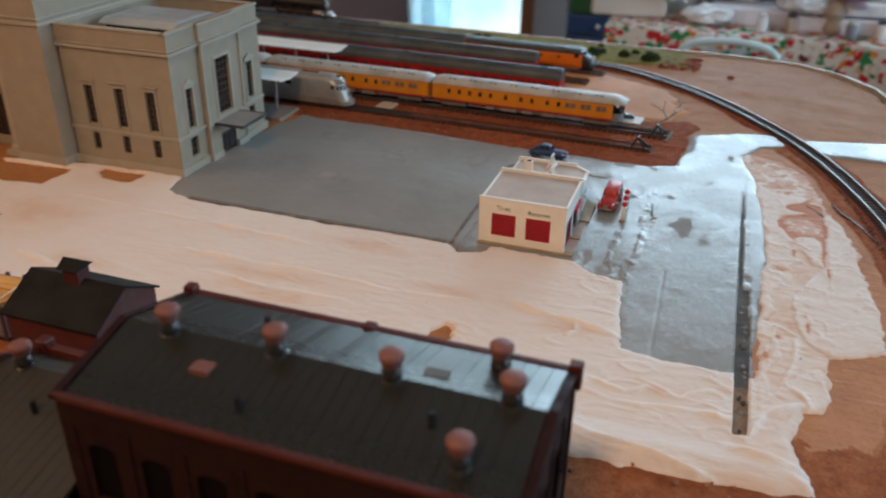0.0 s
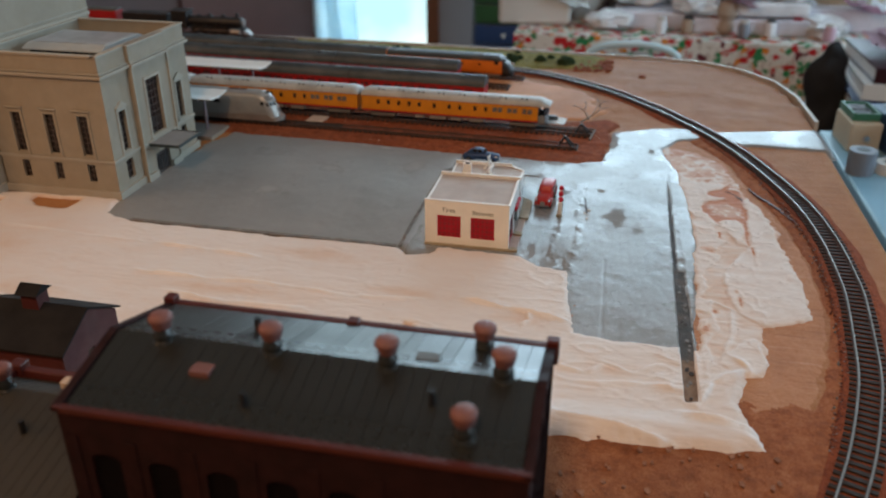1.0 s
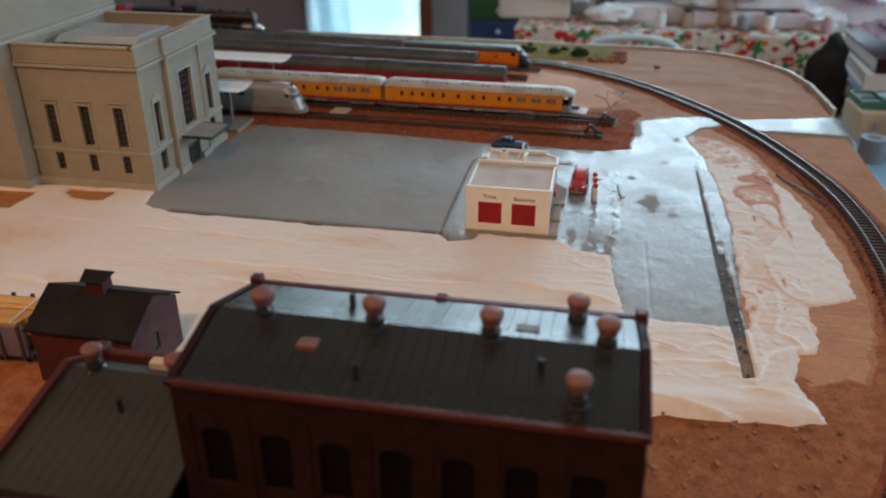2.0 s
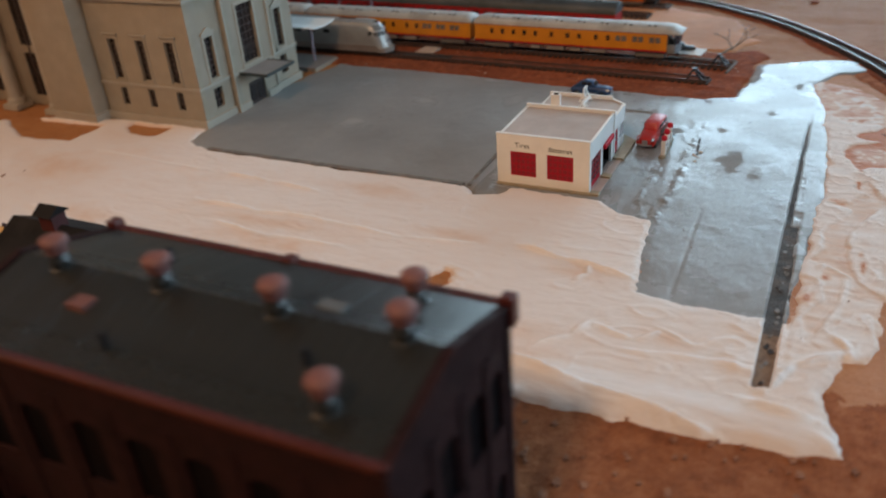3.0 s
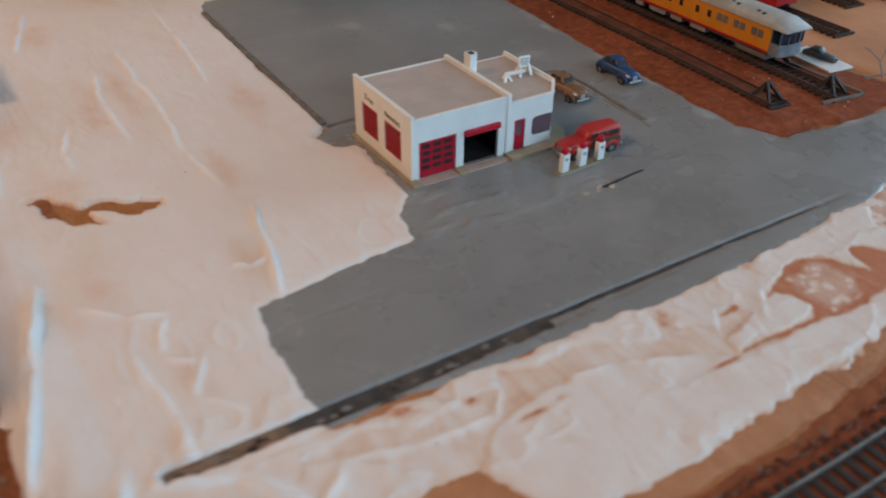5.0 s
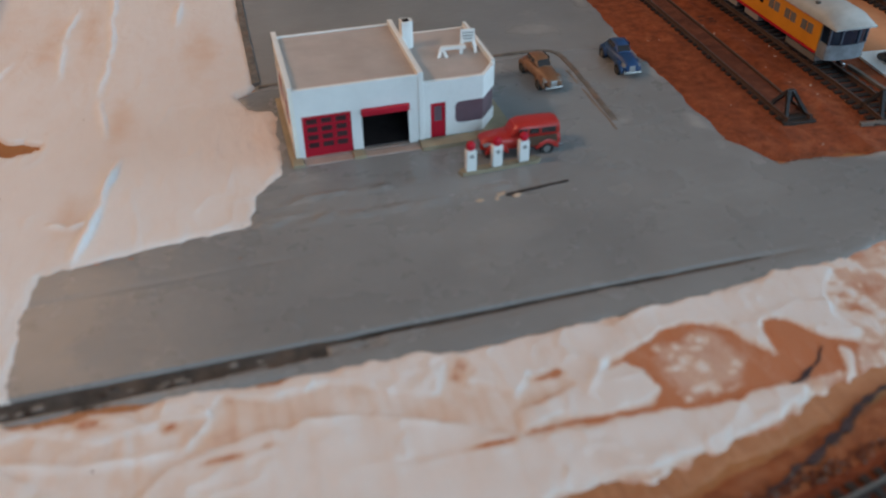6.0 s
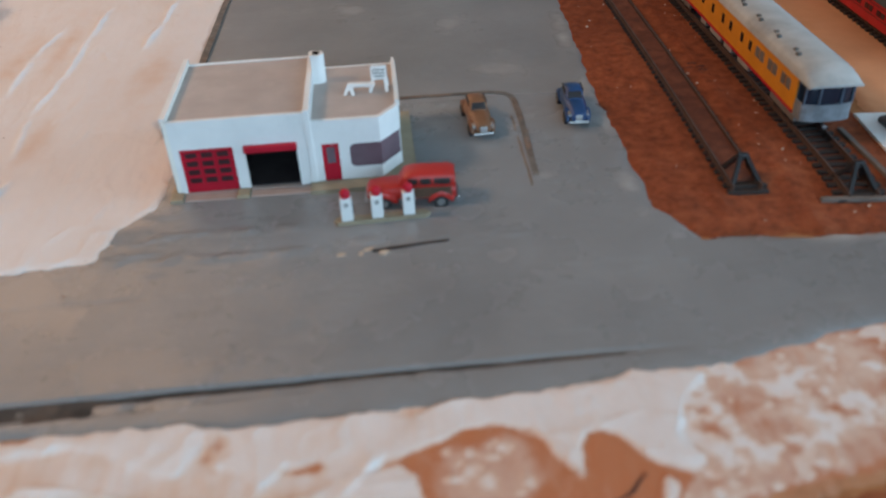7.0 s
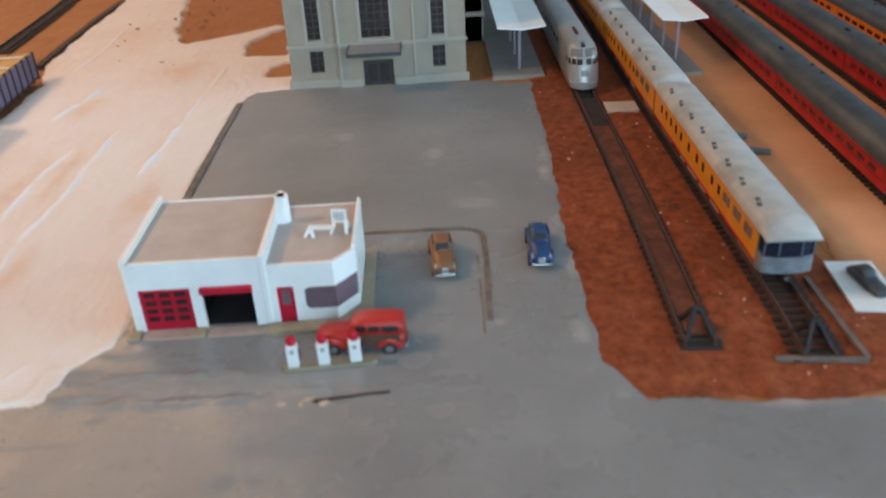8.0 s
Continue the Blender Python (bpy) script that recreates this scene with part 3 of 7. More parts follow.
SPLASHES = [[(38, -136), (70, -127), (73, -131), (75, -138), (71, -141), (57, -141), (45, -139), (36, -142)], [(51, -163), (60, -162), (70, -162), (62, -165), (54, -166)],
            [(128, -138), (130, -140), (125, -151), (122, -150)], [(-92, -137), (-107, -126), (-97, -112), (-84, -120), (-70, -133)]]
BARE_EAST = [(66, -127), (88, -116), (96, -118), (105, -124), (113, -120), (121, -124), (127, -131), (134, -138), (128, -146), (107, -145), (91, -147), (79, -146), (58, -144), (40, -143), (37, -142), (47, -141), (58, -142), (72, -142), (75, -138)]
PINK_WASH = [(80, -123), (90, -119), (99, -122), (101, -135), (96, -142), (88, -146), (79, -145), (78, -135)]
RUST = [(-67, -111, 5, 3), (-46, -116, 3, 2), (-36, -130, 7, 1.1), (-24, -129, 2.5, 1.5), (28, -118, 3, 4), (28, -143.5, 8, 0.8), (48, -126, 6, 1.2)]


def south_strip(px, py):
    return np.clip((-103 + np.clip((px - 140) * 0.2, 0, 14) - py) / 3, 0, 1) * np.clip((px + 118) / 8, 0, 1)


def white_layer(px, py):
    """The second, ragged coat along the far side of the street: 1 where it lies, 0 where only the first wash shows."""
    d = np.maximum(outline_distance(px, py, UPPER_COAT), outline_distance(px, py, LOWER_COAT))
    for pts in SPLASHES:
        d = np.maximum(d, outline_distance(px, py, pts))
    return np.clip((d + 2.2 * rough_field(px, py, 8, 64, 5) + 0.8 * rough_field(px * 1.3, py * 0.3, 6, 68, 4)) / 0.8 + 0.5, 0, 1)


def thin_wash(px, py):
    return south_strip(px, py) * (1 - white_layer(px, py))


def plaster_edge(px, py):
    south = np.clip((-112 - py) / 10, 0, 1) * np.clip((px + 60) / 60, 0, 1)
    return outline_distance(px, py, PLASTER) + (3.5 - south) * rough_field(px, py, 22, 11, 5) + (1.5 + 1.2 * south) * rough_field(px * 1.4, py * 0.3, 7, 19, 4) + 1.5 * rough_field(px, py, 6, 18, 3)


def ridge_field(px, py):
    z = np.zeros(px.shape)
    for a, b, c, high, wide in RIDGES:
        z = np.maximum(z, np.maximum(ridge(px, py, *a, *b, high, wide), ridge(px, py, *b, *c, high, wide)))
    return z


def trowel_layers(px, py):
    """Thin overlapping skins left by the trowel: low steps, each with a raised lip."""
    wx, wy = px + 9 * rough_field(px, py, 46, 81, 2), py + 12 * rough_field(px, py, 52, 82, 2)
    n = rough_field(wx * 1.5, wy * 0.62, 44, 83, 4)
    out = np.zeros(px.shape)
    for k in (-0.30, -0.06, 0.16, 0.36):
        e = (n - k) * 26
        out += 0.16 * np.clip(e + 0.5, 0, 1) + 0.40 * np.exp(-((e - 0.6) ** 2)) * np.clip(rough_field(px, py, 26, 84, 2) * 3 - 0.3, 0, 1)
    return out


def plaster_height(px, py):
    d = plaster_edge(px, py)
    west = np.clip((-140 - px) / 10, 0, 1) * np.clip((py + 150) / 20, 0, 1) * np.clip((170 - py) / 20, 0, 1)
    wash = thin_wash(px, py)
    z = step_edge(d - 1.5 * west * rough_field(px, py, 6, 18, 4), 1.5 + (1.6 + 1.0 * rough_field(px * 0.6, py, 40, 90, 2)) * west - 0.5 * south_strip(px, py), 1.1 + 2.2 * west) - 0.45 - 0.5 * wash
    inside = np.clip(d / 4, 0, 1)
    calm = 0.35 + 0.65 * np.clip((-py + 30) / 90, 0, 1)
    crest = (1 - np.abs(rough_field(px * 1.5, py * 0.6, 32, 15, 3))) ** 18
    strokes = rough_field(px + 5 * rough_field(px, py, 50, 85, 2), py * 0.10, 4.5, 86, 3)
    z = z + inside * (0.4 * rough_field(px, py, 60, 12, 3) + (1 - 0.6 * wash) * (1 - 0.55 * south_strip(px, py)) * (0.45 + 0.55 * calm) * trowel_layers(px, py) + 0.6 * calm * (1 - 0.8 * south_strip(px, py)) * crest
                      + 0.05 * strokes + 0.22 * wash * rough_field(px * 1.2, py * 0.4, 3, 71, 2)
                      + south_strip(px, py) * (1 - wash) * (0.35 * rough_field(px, py, 9, 169, 3) + 0.5 * (1 - np.abs(rough_field(px, py * 1.4, 16, 170, 3))) ** 14))
    z = z + (0.3 + 0.7 * inside) * 1.15 * ridge_field(px, py)
    bare = bare_field(px, py)
    z = z * (1 - 0.75 * np.clip(bare * 2 + 0.8, 0, 1) * (px < 20))
    z = np.where((bare > 0) & (px < 20), np.minimum(z, -0.7 - 2.5 * np.clip(bare, 0, 0.6)), z)
    return z - 5.5 * groove(px, py)


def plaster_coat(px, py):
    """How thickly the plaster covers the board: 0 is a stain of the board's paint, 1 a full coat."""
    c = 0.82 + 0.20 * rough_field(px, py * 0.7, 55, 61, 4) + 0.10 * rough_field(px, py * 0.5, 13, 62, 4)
    for cx, cy, a, b in STAINS_AND_GLOW:
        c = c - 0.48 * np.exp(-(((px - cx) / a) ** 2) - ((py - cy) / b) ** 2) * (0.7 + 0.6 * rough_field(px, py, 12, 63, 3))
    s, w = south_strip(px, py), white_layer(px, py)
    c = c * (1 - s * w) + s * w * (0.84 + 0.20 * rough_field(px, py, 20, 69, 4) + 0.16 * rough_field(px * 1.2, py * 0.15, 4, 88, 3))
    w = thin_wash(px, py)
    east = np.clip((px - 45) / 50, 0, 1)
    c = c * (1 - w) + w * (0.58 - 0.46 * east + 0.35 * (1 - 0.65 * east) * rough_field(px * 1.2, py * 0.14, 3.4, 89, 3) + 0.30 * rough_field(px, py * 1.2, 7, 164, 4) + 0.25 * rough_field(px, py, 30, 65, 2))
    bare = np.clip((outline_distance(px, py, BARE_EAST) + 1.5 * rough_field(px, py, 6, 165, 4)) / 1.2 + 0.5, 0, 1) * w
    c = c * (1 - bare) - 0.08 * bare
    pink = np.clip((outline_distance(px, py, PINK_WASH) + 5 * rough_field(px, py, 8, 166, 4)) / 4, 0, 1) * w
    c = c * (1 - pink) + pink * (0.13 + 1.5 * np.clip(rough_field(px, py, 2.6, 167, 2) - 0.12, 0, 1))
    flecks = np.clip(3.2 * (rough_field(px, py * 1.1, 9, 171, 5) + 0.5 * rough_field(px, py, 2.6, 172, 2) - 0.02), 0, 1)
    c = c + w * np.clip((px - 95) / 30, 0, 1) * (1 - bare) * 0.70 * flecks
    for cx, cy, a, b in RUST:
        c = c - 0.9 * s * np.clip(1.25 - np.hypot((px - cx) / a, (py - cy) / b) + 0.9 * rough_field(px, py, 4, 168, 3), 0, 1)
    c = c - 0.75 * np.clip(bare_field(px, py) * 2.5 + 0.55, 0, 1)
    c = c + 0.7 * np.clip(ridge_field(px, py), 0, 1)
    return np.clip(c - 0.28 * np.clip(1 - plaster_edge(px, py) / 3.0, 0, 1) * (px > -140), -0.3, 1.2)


def base_height(px, py):
    return -0.8 + 1.9 * rough_field(px, py * 0.45, 26, 23, 3) * np.clip((px - 230) / 30, 0, 1) + 0.3 * rough_field(px, py, 40, 21) + 0.25 * rough_field(px, py, 6, 22, 3)


def red_height(px, py):
    d = outline_distance(px, py, RED_EARTH) + 4 * rough_field(px, py, 14, 31, 4)
    banks = np.exp(-(((px - 207 - 0.03 * py + 2 * rough_field(px, py, 24, 33, 2)) / 3.5) ** 2)) + 0.6 * np.exp(-(((px - 181 - 0.03 * py) / 3.0) ** 2))
    return step_edge(d, 1.1, 3) - 0.3 + 0.5 * rough_field(px, py, 7, 32, 4) + banks * (0.8 + 1.4 * rough_field(px, py * 0.5, 7, 34, 4))


# scatter earth beside the factory, with the building's shadow put into its darker colour
SHADED_EARTH = [(-330, -40), (-240, -36), (-192, -32), (-166, -28), (-148, -28), (-148, 20), (-140, 112), (-172, 116), (-200, 118), (-330, 125)]


def shaded_height(px, py):
    d = outline_distance(px, py, SHADED_EARTH) + 6 * rough_field(px, py, 30, 41, 5)
    return step_edge(d, 0.7, 5) - 0.5 + 0.7 * rough_field(px, py, 9, 42, 5)


INNER_EDGE = [(-161, -139), (-123, -152), (-85, -164), (-41, -173), (22, -174), (64, -169), (100, -162), (124, -156), (191, -140), (221, -122), (252, -108)]
TAN_BOARD = INNER_EDGE + [(240, -100), (190, -92), (-100, -92), (-164, -110)]
BALLAST = INNER_EDGE + [(300, -92), (310, -100), (218, -158), (124, -190), (60, -199), (0, -200), (-65, -194), (-118, -184), (-172, -168), (-262, -124), (-262, -100), (-200, -128)]


def ballast_height(px, py):
    d = outline_distance(px, py, BALLAST) + 2.2 * rough_field(px, py, 12, 25, 4)
    return step_edge(d, 1.0, 1.6) - 1.0 + 0.45 * rough_field(px, py, 5, 26, 3)


def pale_height(px, py):
    d = outline_distance(px, py, [(258, 20), (272, -34), (300, -46), (352, -28), (392, 20), (404, 80), (404, 640), (270, 640)]) + 9 * rough_field(px, py, 20, 51, 4)
    return step_edge(d, 0.8, 4) - 0.5 + 0.3 * rough_field(px, py, 12, 52)


TABLE = [(-480, -226), (300, -226), (380, -222), (432, -210), (474, -182), (500, -145), (512, -90), (514, 0), (522, 210), (522, 900), (-480, 900)]


def table_top():
    bm = B()
    prism(bm, TABLE, -22, -6)
    structure("table_board", bm, "wood", "plywood layout board under the scenery")
    sheet("ground", -480, 520, -226, 900, 5, lambda x, y: np.where(outline_distance(x, y, TABLE) > 2.5, base_height(x, y), -7), "ochre",
          "ochre painted bare board of the layout")
    sheet("ground_tan", -170, 260, -180, -92, 2, lambda x, y: np.minimum(base_height(x, y) + 0.3, step_edge(outline_distance(x, y, TAN_BOARD) + 2.5 * rough_field(x, y, 10, 24, 4), 1.0, 1.0) - 1.3), "sand",
          "pinkish tan brushed paint beside the plaster", floor=-2.0)
    sheet("ground_ballast", -270, 320, -200, -80, 1.5, ballast_height, "earth", "rust-brown gritty earth along the main line", floor=-2.0)
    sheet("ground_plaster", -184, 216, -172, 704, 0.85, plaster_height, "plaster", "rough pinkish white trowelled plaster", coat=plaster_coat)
    sheet("street", -94, 272, -132, 276, 0.9, street_height, "asphalt", "glossy grey painted street and parking lot", coat=street_worn)
    sheet("far_street", 222, 286, -230, -128, 2, lambda x, y: step_edge(outline_distance(x, y, FAR_STREET) + 1.5 * rough_field(x, y, 12, 6), 0.9, 1.5) - 0.2,
          "asphalt", "glossy grey painted street beyond the rails")
    sheet("ground_red", 150, 330, -66, 646, 1.5, red_height, "red_dirt", "red-brown scatter earth between the sidings")
    sheet("ground_shaded", -340, -126, -170, 250, 2, shaded_height, "dark_dirt", "brown scatter earth darkened where the factory's shadow falls")
    sheet("ground_brown", -340, -100, -224, 250, 2, lambda x, y: step_edge(outline_distance(x, y, [(-335, -220), (-150, -200), (-118, -140), (-140, 240), (-335, 240)])
          + 8 * rough_field(x, y, 30, 44, 5), 0.4, 5) - 0.55 + 0.6 * rough_field(x, y, 8, 45, 5), "earth", "rust-brown scatter earth below the factory")
    sheet("ground_pale", 245, 420, -62, 646, 3, pale_height, "pale", "orange-tan brushed plaster between the tracks")
    bm = B()
    box(bm, -96, 148, -104.0, -95.5, -3.4, -0.2)
    structure("groove_bed", bm, "groove_dark", "dark grey joint beside the street")
    bm = B()
    box(bm, -134, -96, -104.0, -95.5, -3.4, -0.15)
    structure("groove_end", bm, "kerb_line", "grey-brown crumbly end of the joint")
    # edging strip round the board
    bm = B()
    edge = TABLE[1:10]
    for (ax, ay), (bx, by) in zip(edge, edge[1:]):
        dx, dy = bx - ax, by - ay
        L = math.hypot(dx, dy)
        ox, oy = dy / L * 3, -dx / L * 3
        prism(bm, [(ax, ay), (ax + ox, ay + oy), (bx + ox, by + oy), (bx, by)], -40, 2.0)
    structure("table_edging", bm, "edging", "pale thin edging strip round the board")


table_top()


# ---- tracks ----
def smooth_line(pts, step=6.0):
    """Even points along a smooth curve through a few plan points."""
    out = []
    P = [Vector((*p, 0)) for p in pts]
    P = [2 * P[0] - P[1], *P, 2 * P[-1] - P[-2]]
    for a, b, c, d in zip(P, P[1:], P[2:], P[3:]):
        for k in range(24):
            t = k / 24
            out.append(0.5 * ((2 * b) + (c - a) * t + (2 * a - 5 * b + 4 * c - d) * t * t + (3 * b - a - 3 * c + d) * t ** 3))
    out.append(P[-2])
    even, left = [out[0]], step
    for p, q in zip(out, out[1:]):
        seg = (q - p).length
        while seg >= left and seg > 1e-9:
            p = p + (q - p) * (left / seg)
            even.append(p.copy())
            seg, left = (q - p).length, step
        left -= seg
    return even


def strip(bm, line, off, half, z0, z1):
    """A bar of small section along a line, set off to its left."""
    prev = None
    n = len(line)
    for i, p in enumerate(line):
        d = (line[min(i + 1, n - 1)] - line[max(i - 1, 0)]).normalized()
        side = Vector((-d.y, d.x, 0))
        ring = [bm.verts.new((*(p + side * (off + s)).xy, z)) for s, z in ((-half, z0), (half, z0), (half, z1), (-half, z1))]
        if prev:
            for k in range(4):
                bm.faces.new((prev[k], prev[(k + 1) % 4], ring[(k + 1) % 4], ring[k]))
        else:
            bm.faces.new(ring)
        prev = ring
    bm.faces.new(prev[::-1])


def railway(pts, base, label, tie_material="tie", rail_material="rail", bed=None, tie_half=8.5):
    t = thing("railway_track", 0, 0, 0, 0, label, "track", "tracks")
    line = smooth_line(pts, 4.5)
    if bed:
        bm = B()
        prev = None
        n = len(line)
        for i, p in enumerate(line):
            d = (line[min(i + 1, n - 1)] - line[max(i - 1, 0)]).normalized()
            side = Vector((-d.y, d.x, 0))
            w = 1.2 * noise.noise((p.x * 0.05, p.y * 0.05, 1))
            ring = [bm.verts.new((*(p + side * s).xy, z)) for s, z in ((-17 - 3 * w, -1.6), (-10.5, base), (10.5, base), (14.5 + 3 * w, -1.4))]
            if prev:
                for k in range(3):
                    bm.faces.new((prev[k], prev[k + 1], ring[k + 1], ring[k]))
            prev = ring
        part("roadbed", bm, bed, t, "brown ballast bed")
    n = len(line)
    bm = B()
    box(bm, -tie_half, tie_half, -1.15, 1.15, base - 0.6, base + 0.9, 0.15)
    first = part("tie", bm, tie_material, t)
    shared = first.data
    bpy.data.objects.remove(first)
    for i, p in enumerate(line):
        d = line[min(i + 1, n - 1)] - line[max(i - 1, 0)]
        tie = new("tie", shared)
        tie.parent = t
        turn = math.degrees(math.atan2(d.y, d.x)) - 90 + random.uniform(-1.5, 1.5)
        tie.matrix_local = pose(p.x * 0.001, p.y * 0.001, 0, 0, 0, turn)
    for off in (-4.8, 4.8):
        bm = B()
        strip(bm, line, off, 0.22, base + 0.9, base + 2.05)
        strip(bm, line, off, 0.75, base + 0.6, base + 1.1)
        rail = part("rail", bm, "rail_rust", t)
        bm = B()
        strip(bm, line, off, 0.40, base + 2.0, base + 2.45)
        part("rail_head", bm, rail_material, rail)
    return t


OVAL = [(-310, -62), (-262, -112), (-205, -143), (-172, -157), (-147, -166), (-118, -174.5), (-95, -180), (-65, -184.5), (-25, -189.5), (2, -191), (60, -190), (124, -180), (218, -148.5), (293, -106), (357, -55), (403, 1), (424, 48), (436, 114), (445, 206), (458, 328), (488, 655)]
railway(OVAL, 0.6, "curved main line of nickel rails on brown ballast", bed="red_dirt")
railway([(190.5, -28), (195, 60), (199, 175), (204, 400), (208, 640)], 0.9, "siding of rusty rails sunk in red-brown earth", rail_material="rail_rust", tie_half=6.8)
railway([(225, -38), (228, 0), (233, 160), (240, 400), (247, 640)], 0.9, "siding of rusty rails under the yellow coaches", rail_material="rail_rust")
railway([(304, 20), (310, 140), (323, 400), (335, 640)], 0.9, "siding under the front red coaches", rail_material="rail_rust")
railway([(355, 50), (361, 160), (373, 400), (385, 640)], 0.9, "siding under the rear red coaches", rail_material="rail_rust")
railway([(391, 40), (398, 160), (410, 400), (422, 640)], 0.2, "siding under the orange train", rail_material="rail_rust")


# ---- gas station ----
def pierced(bm, axis, at, thick, u0, u1, z0, z1, holes):
    """A wall in one plane with rectangular openings, one closed mesh: axis 'y' runs along x at y = at, axis 'x' runs along y."""
    us = sorted({u0, u1, *[h[0] for h in holes], *[h[1] for h in holes]})
    zs = sorted({z0, z1, *[h[2] for h in holes], *[h[3] for h in holes]})
    nu, nz = len(us) - 1, len(zs) - 1

    def solid(i, j):
        if not (0 <= i < nu and 0 <= j < nz):
            return False
        um, zm = (us[i] + us[i + 1]) / 2, (zs[j] + zs[j + 1]) / 2
        return not any(h[0] < um < h[1] and h[2] < zm < h[3] for h in holes)

    made = {}

    def vert(i, j, k):
        if (i, j, k) not in made:
            w = at + thick * k
            made[i, j, k] = bm.verts.new((us[i], w, zs[j]) if axis == "y" else (w, us[i], zs[j]))
        return made[i, j, k]

    for i in range(nu):
        for j in range(nz):
            if not solid(i, j):
                continue
            for k in (0, 1):
                bm.faces.new([vert(i, j, k), vert(i + 1, j, k), vert(i + 1, j + 1, k), vert(i, j + 1, k)])
            for di, dj, p, q in ((-1, 0, (0, 0), (0, 1)), (1, 0, (1, 0), (1, 1)), (0, -1, (0, 0), (1, 0)), (0, 1, (0, 1), (1, 1))):
                if not solid(i + di, j + dj):
                    bm.faces.new([vert(i + p[0], j + p[1], 0), vert(i + q[0], j + q[1], 0), vert(i + q[0], j + q[1], 1), vert(i + p[0], j + p[1], 1)])


def wall_box(bm, axis, at, thick, a, b, c, d):
    if axis == "y":
        box(bm, a, b, at, at + thick, c, d)
    else:
        box(bm, at, at + thick, a, b, c, d)


def gas_station():
    g = thing("gas_station", 0, 0, 0, 0, "white model gas station with red doors and flat grey roof", "gas station")
    # slab and kerbs
    bm = B()
    box(bm, -1.5, 80, -0.5, 51.5, 0.2, 1.3, 0.3)
    part("floor_slab", bm, "ramp", g)
    bm = B()
    prism(bm, [(46, -6.5), (74, -6.5), (83, 4), (83, 50), (78.5, 50), (78.5, 9), (71, -0.2), (46, -0.2)], 0.3, 2.2)
    part("walkway", bm, "khaki", g, "khaki kerbed walkway")
    for x in (-2.0, 20.6):
        bm = B()
        box(bm, x, x + 4.6, -5.5, -0.1, 0.2, 2.0, 0.5)
        part("kerb_block", bm, "khaki", g)
    for x in (2.7, 25.3):
        bm = B()
        box(bm, x, x + (17.8 if x < 5 else 20.6), -5.0, -0.6, 0.2, 1.1, 0.2)
        part("ramp", bm, "ramp", g, "pinkish concrete ramp")
    bm = B()
    box(bm, -2.2, -0.2, -1.0, 51, 0.2, 1.6, 0.3)
    part("side_kerb", bm, "khaki", g)
    # main hall: left wall with two window openings, front with two bays, back
    bm = B()
    pierced(bm, "x", 0, 1.4, 0, 51, 1, 29.2, [(8.6, 23, 6, 20), (29, 43.4, 6, 20)])
    part("side_wall", bm, "cream_wall", g)
    bm = B()
    pierced(bm, "y", 0, 1.4, 1.4, 46.4, 1, 28.0, [(3.6, 21.4, 1, 17.9), (25.2, 42.6, 1, 16.6)])
    part("front_wall", bm, "white", g)
    bm = B()
    box(bm, 1.4, 46.4, 49.6, 51, 1, 27.9)
    part("back_wall", bm, "white", g)
    bm = B()
    box(bm, 46.4, 48.4, -0.6, 51, 1, 29.4, 0.2)
    part("dividing_wall", bm, "white", g)
    bm = B()
    box(bm, 1.4, 46.4, 1.4, 49.6, 26.2, 27.5)
    part("roof", bm, "roof_grey", g, "flat grey-brown roof")
    bm = B()
    box(bm, 1.7, 46.4, -0.3, 1.2, 28.0, 28.5, 0.1)
    part("coping", bm, "white", g)
    bm = B()
    box(bm, -0.3, 1.7, -0.3, 51.2, 29.2, 29.8, 0.15)
    part("coping", bm, "white", g)
    # red roll-up doors of the side wall, with glazing grids
    for y0 in (8.6, 29):
        bm = B()
        box(bm, 0.5, 1.0, y0, y0 + 14.4, 6, 20)
        w = part("side_door", bm, "red", g, "red panelled roll-up window")
        for i in range(5):
            for j in range(4):
                bm = B()
                box(bm, 0.25, 0.5, y0 + 0.9 + 2.65 * i, y0 + 2.9 + 2.65 * i, 6.9 + 3.2 * j, 9.2 + 3.2 * j)
                part("door_panel", bm, "red_dark", w)
    # closed garage door with panes
    bm = B()
    box(bm, 3.6, 21.4, 0.6, 1.2, 1.1, 17.9)
    d = part("garage_door", bm, "red", g, "red closed garage door")
    for i in range(3):
        for j in range(4):
            bm = B()
            box(bm, 5.2 + 5.3 * i, 9.0 + 5.3 * i, 0.3, 0.6, 4.9 + 3.2 * j, 6.8 + 3.2 * j)
            part("pane", bm, "pane_red", d)
    # open bay: rolled door, and an inside coloured near-black to paint its shade
    bm = B()
    box(bm, 25.0, 43.0, -1.8, 0.0, 15.6, 18.2, 0.5)
    part("rolled_door", bm, "red", g, "rolled-up red garage door")
    for x in (22.8, 44.2):
        bm = B()
        box(bm, x, x + 0.8, 1.6, 40, 1.3, 26.1)
        part("inner_wall", bm, "dark", g)
    bm = B()
    box(bm, 23.6, 44.2, 36, 37, 1.3, 26.1)
    part("inner_back", bm, "dark", g)
    bm = B()
    box(bm, 23.6, 44.2, 1.6, 36, 1.3, 1.7)
    part("bay_floor", bm, "bay_floor", g)
    # office
    bm = B()
    pierced(bm, "y", 0, 1.2, 48.4, 71.2, 1.5, 24.6, [(51, 56.8, 1.5, 16.2), (60.4, 71.2, 6.6, 15.6)])
    part("office_front", bm, "white", g)
    for c, d in ((1.5, 6.6), (15.6, 24.6)):
        bm = B()
        prism(bm, [(71.2, 0), (78.4, 9), (77.2, 9), (71.0, 1.2)], c, d)
        part("office_corner", bm, "white", g)
    bm = B()
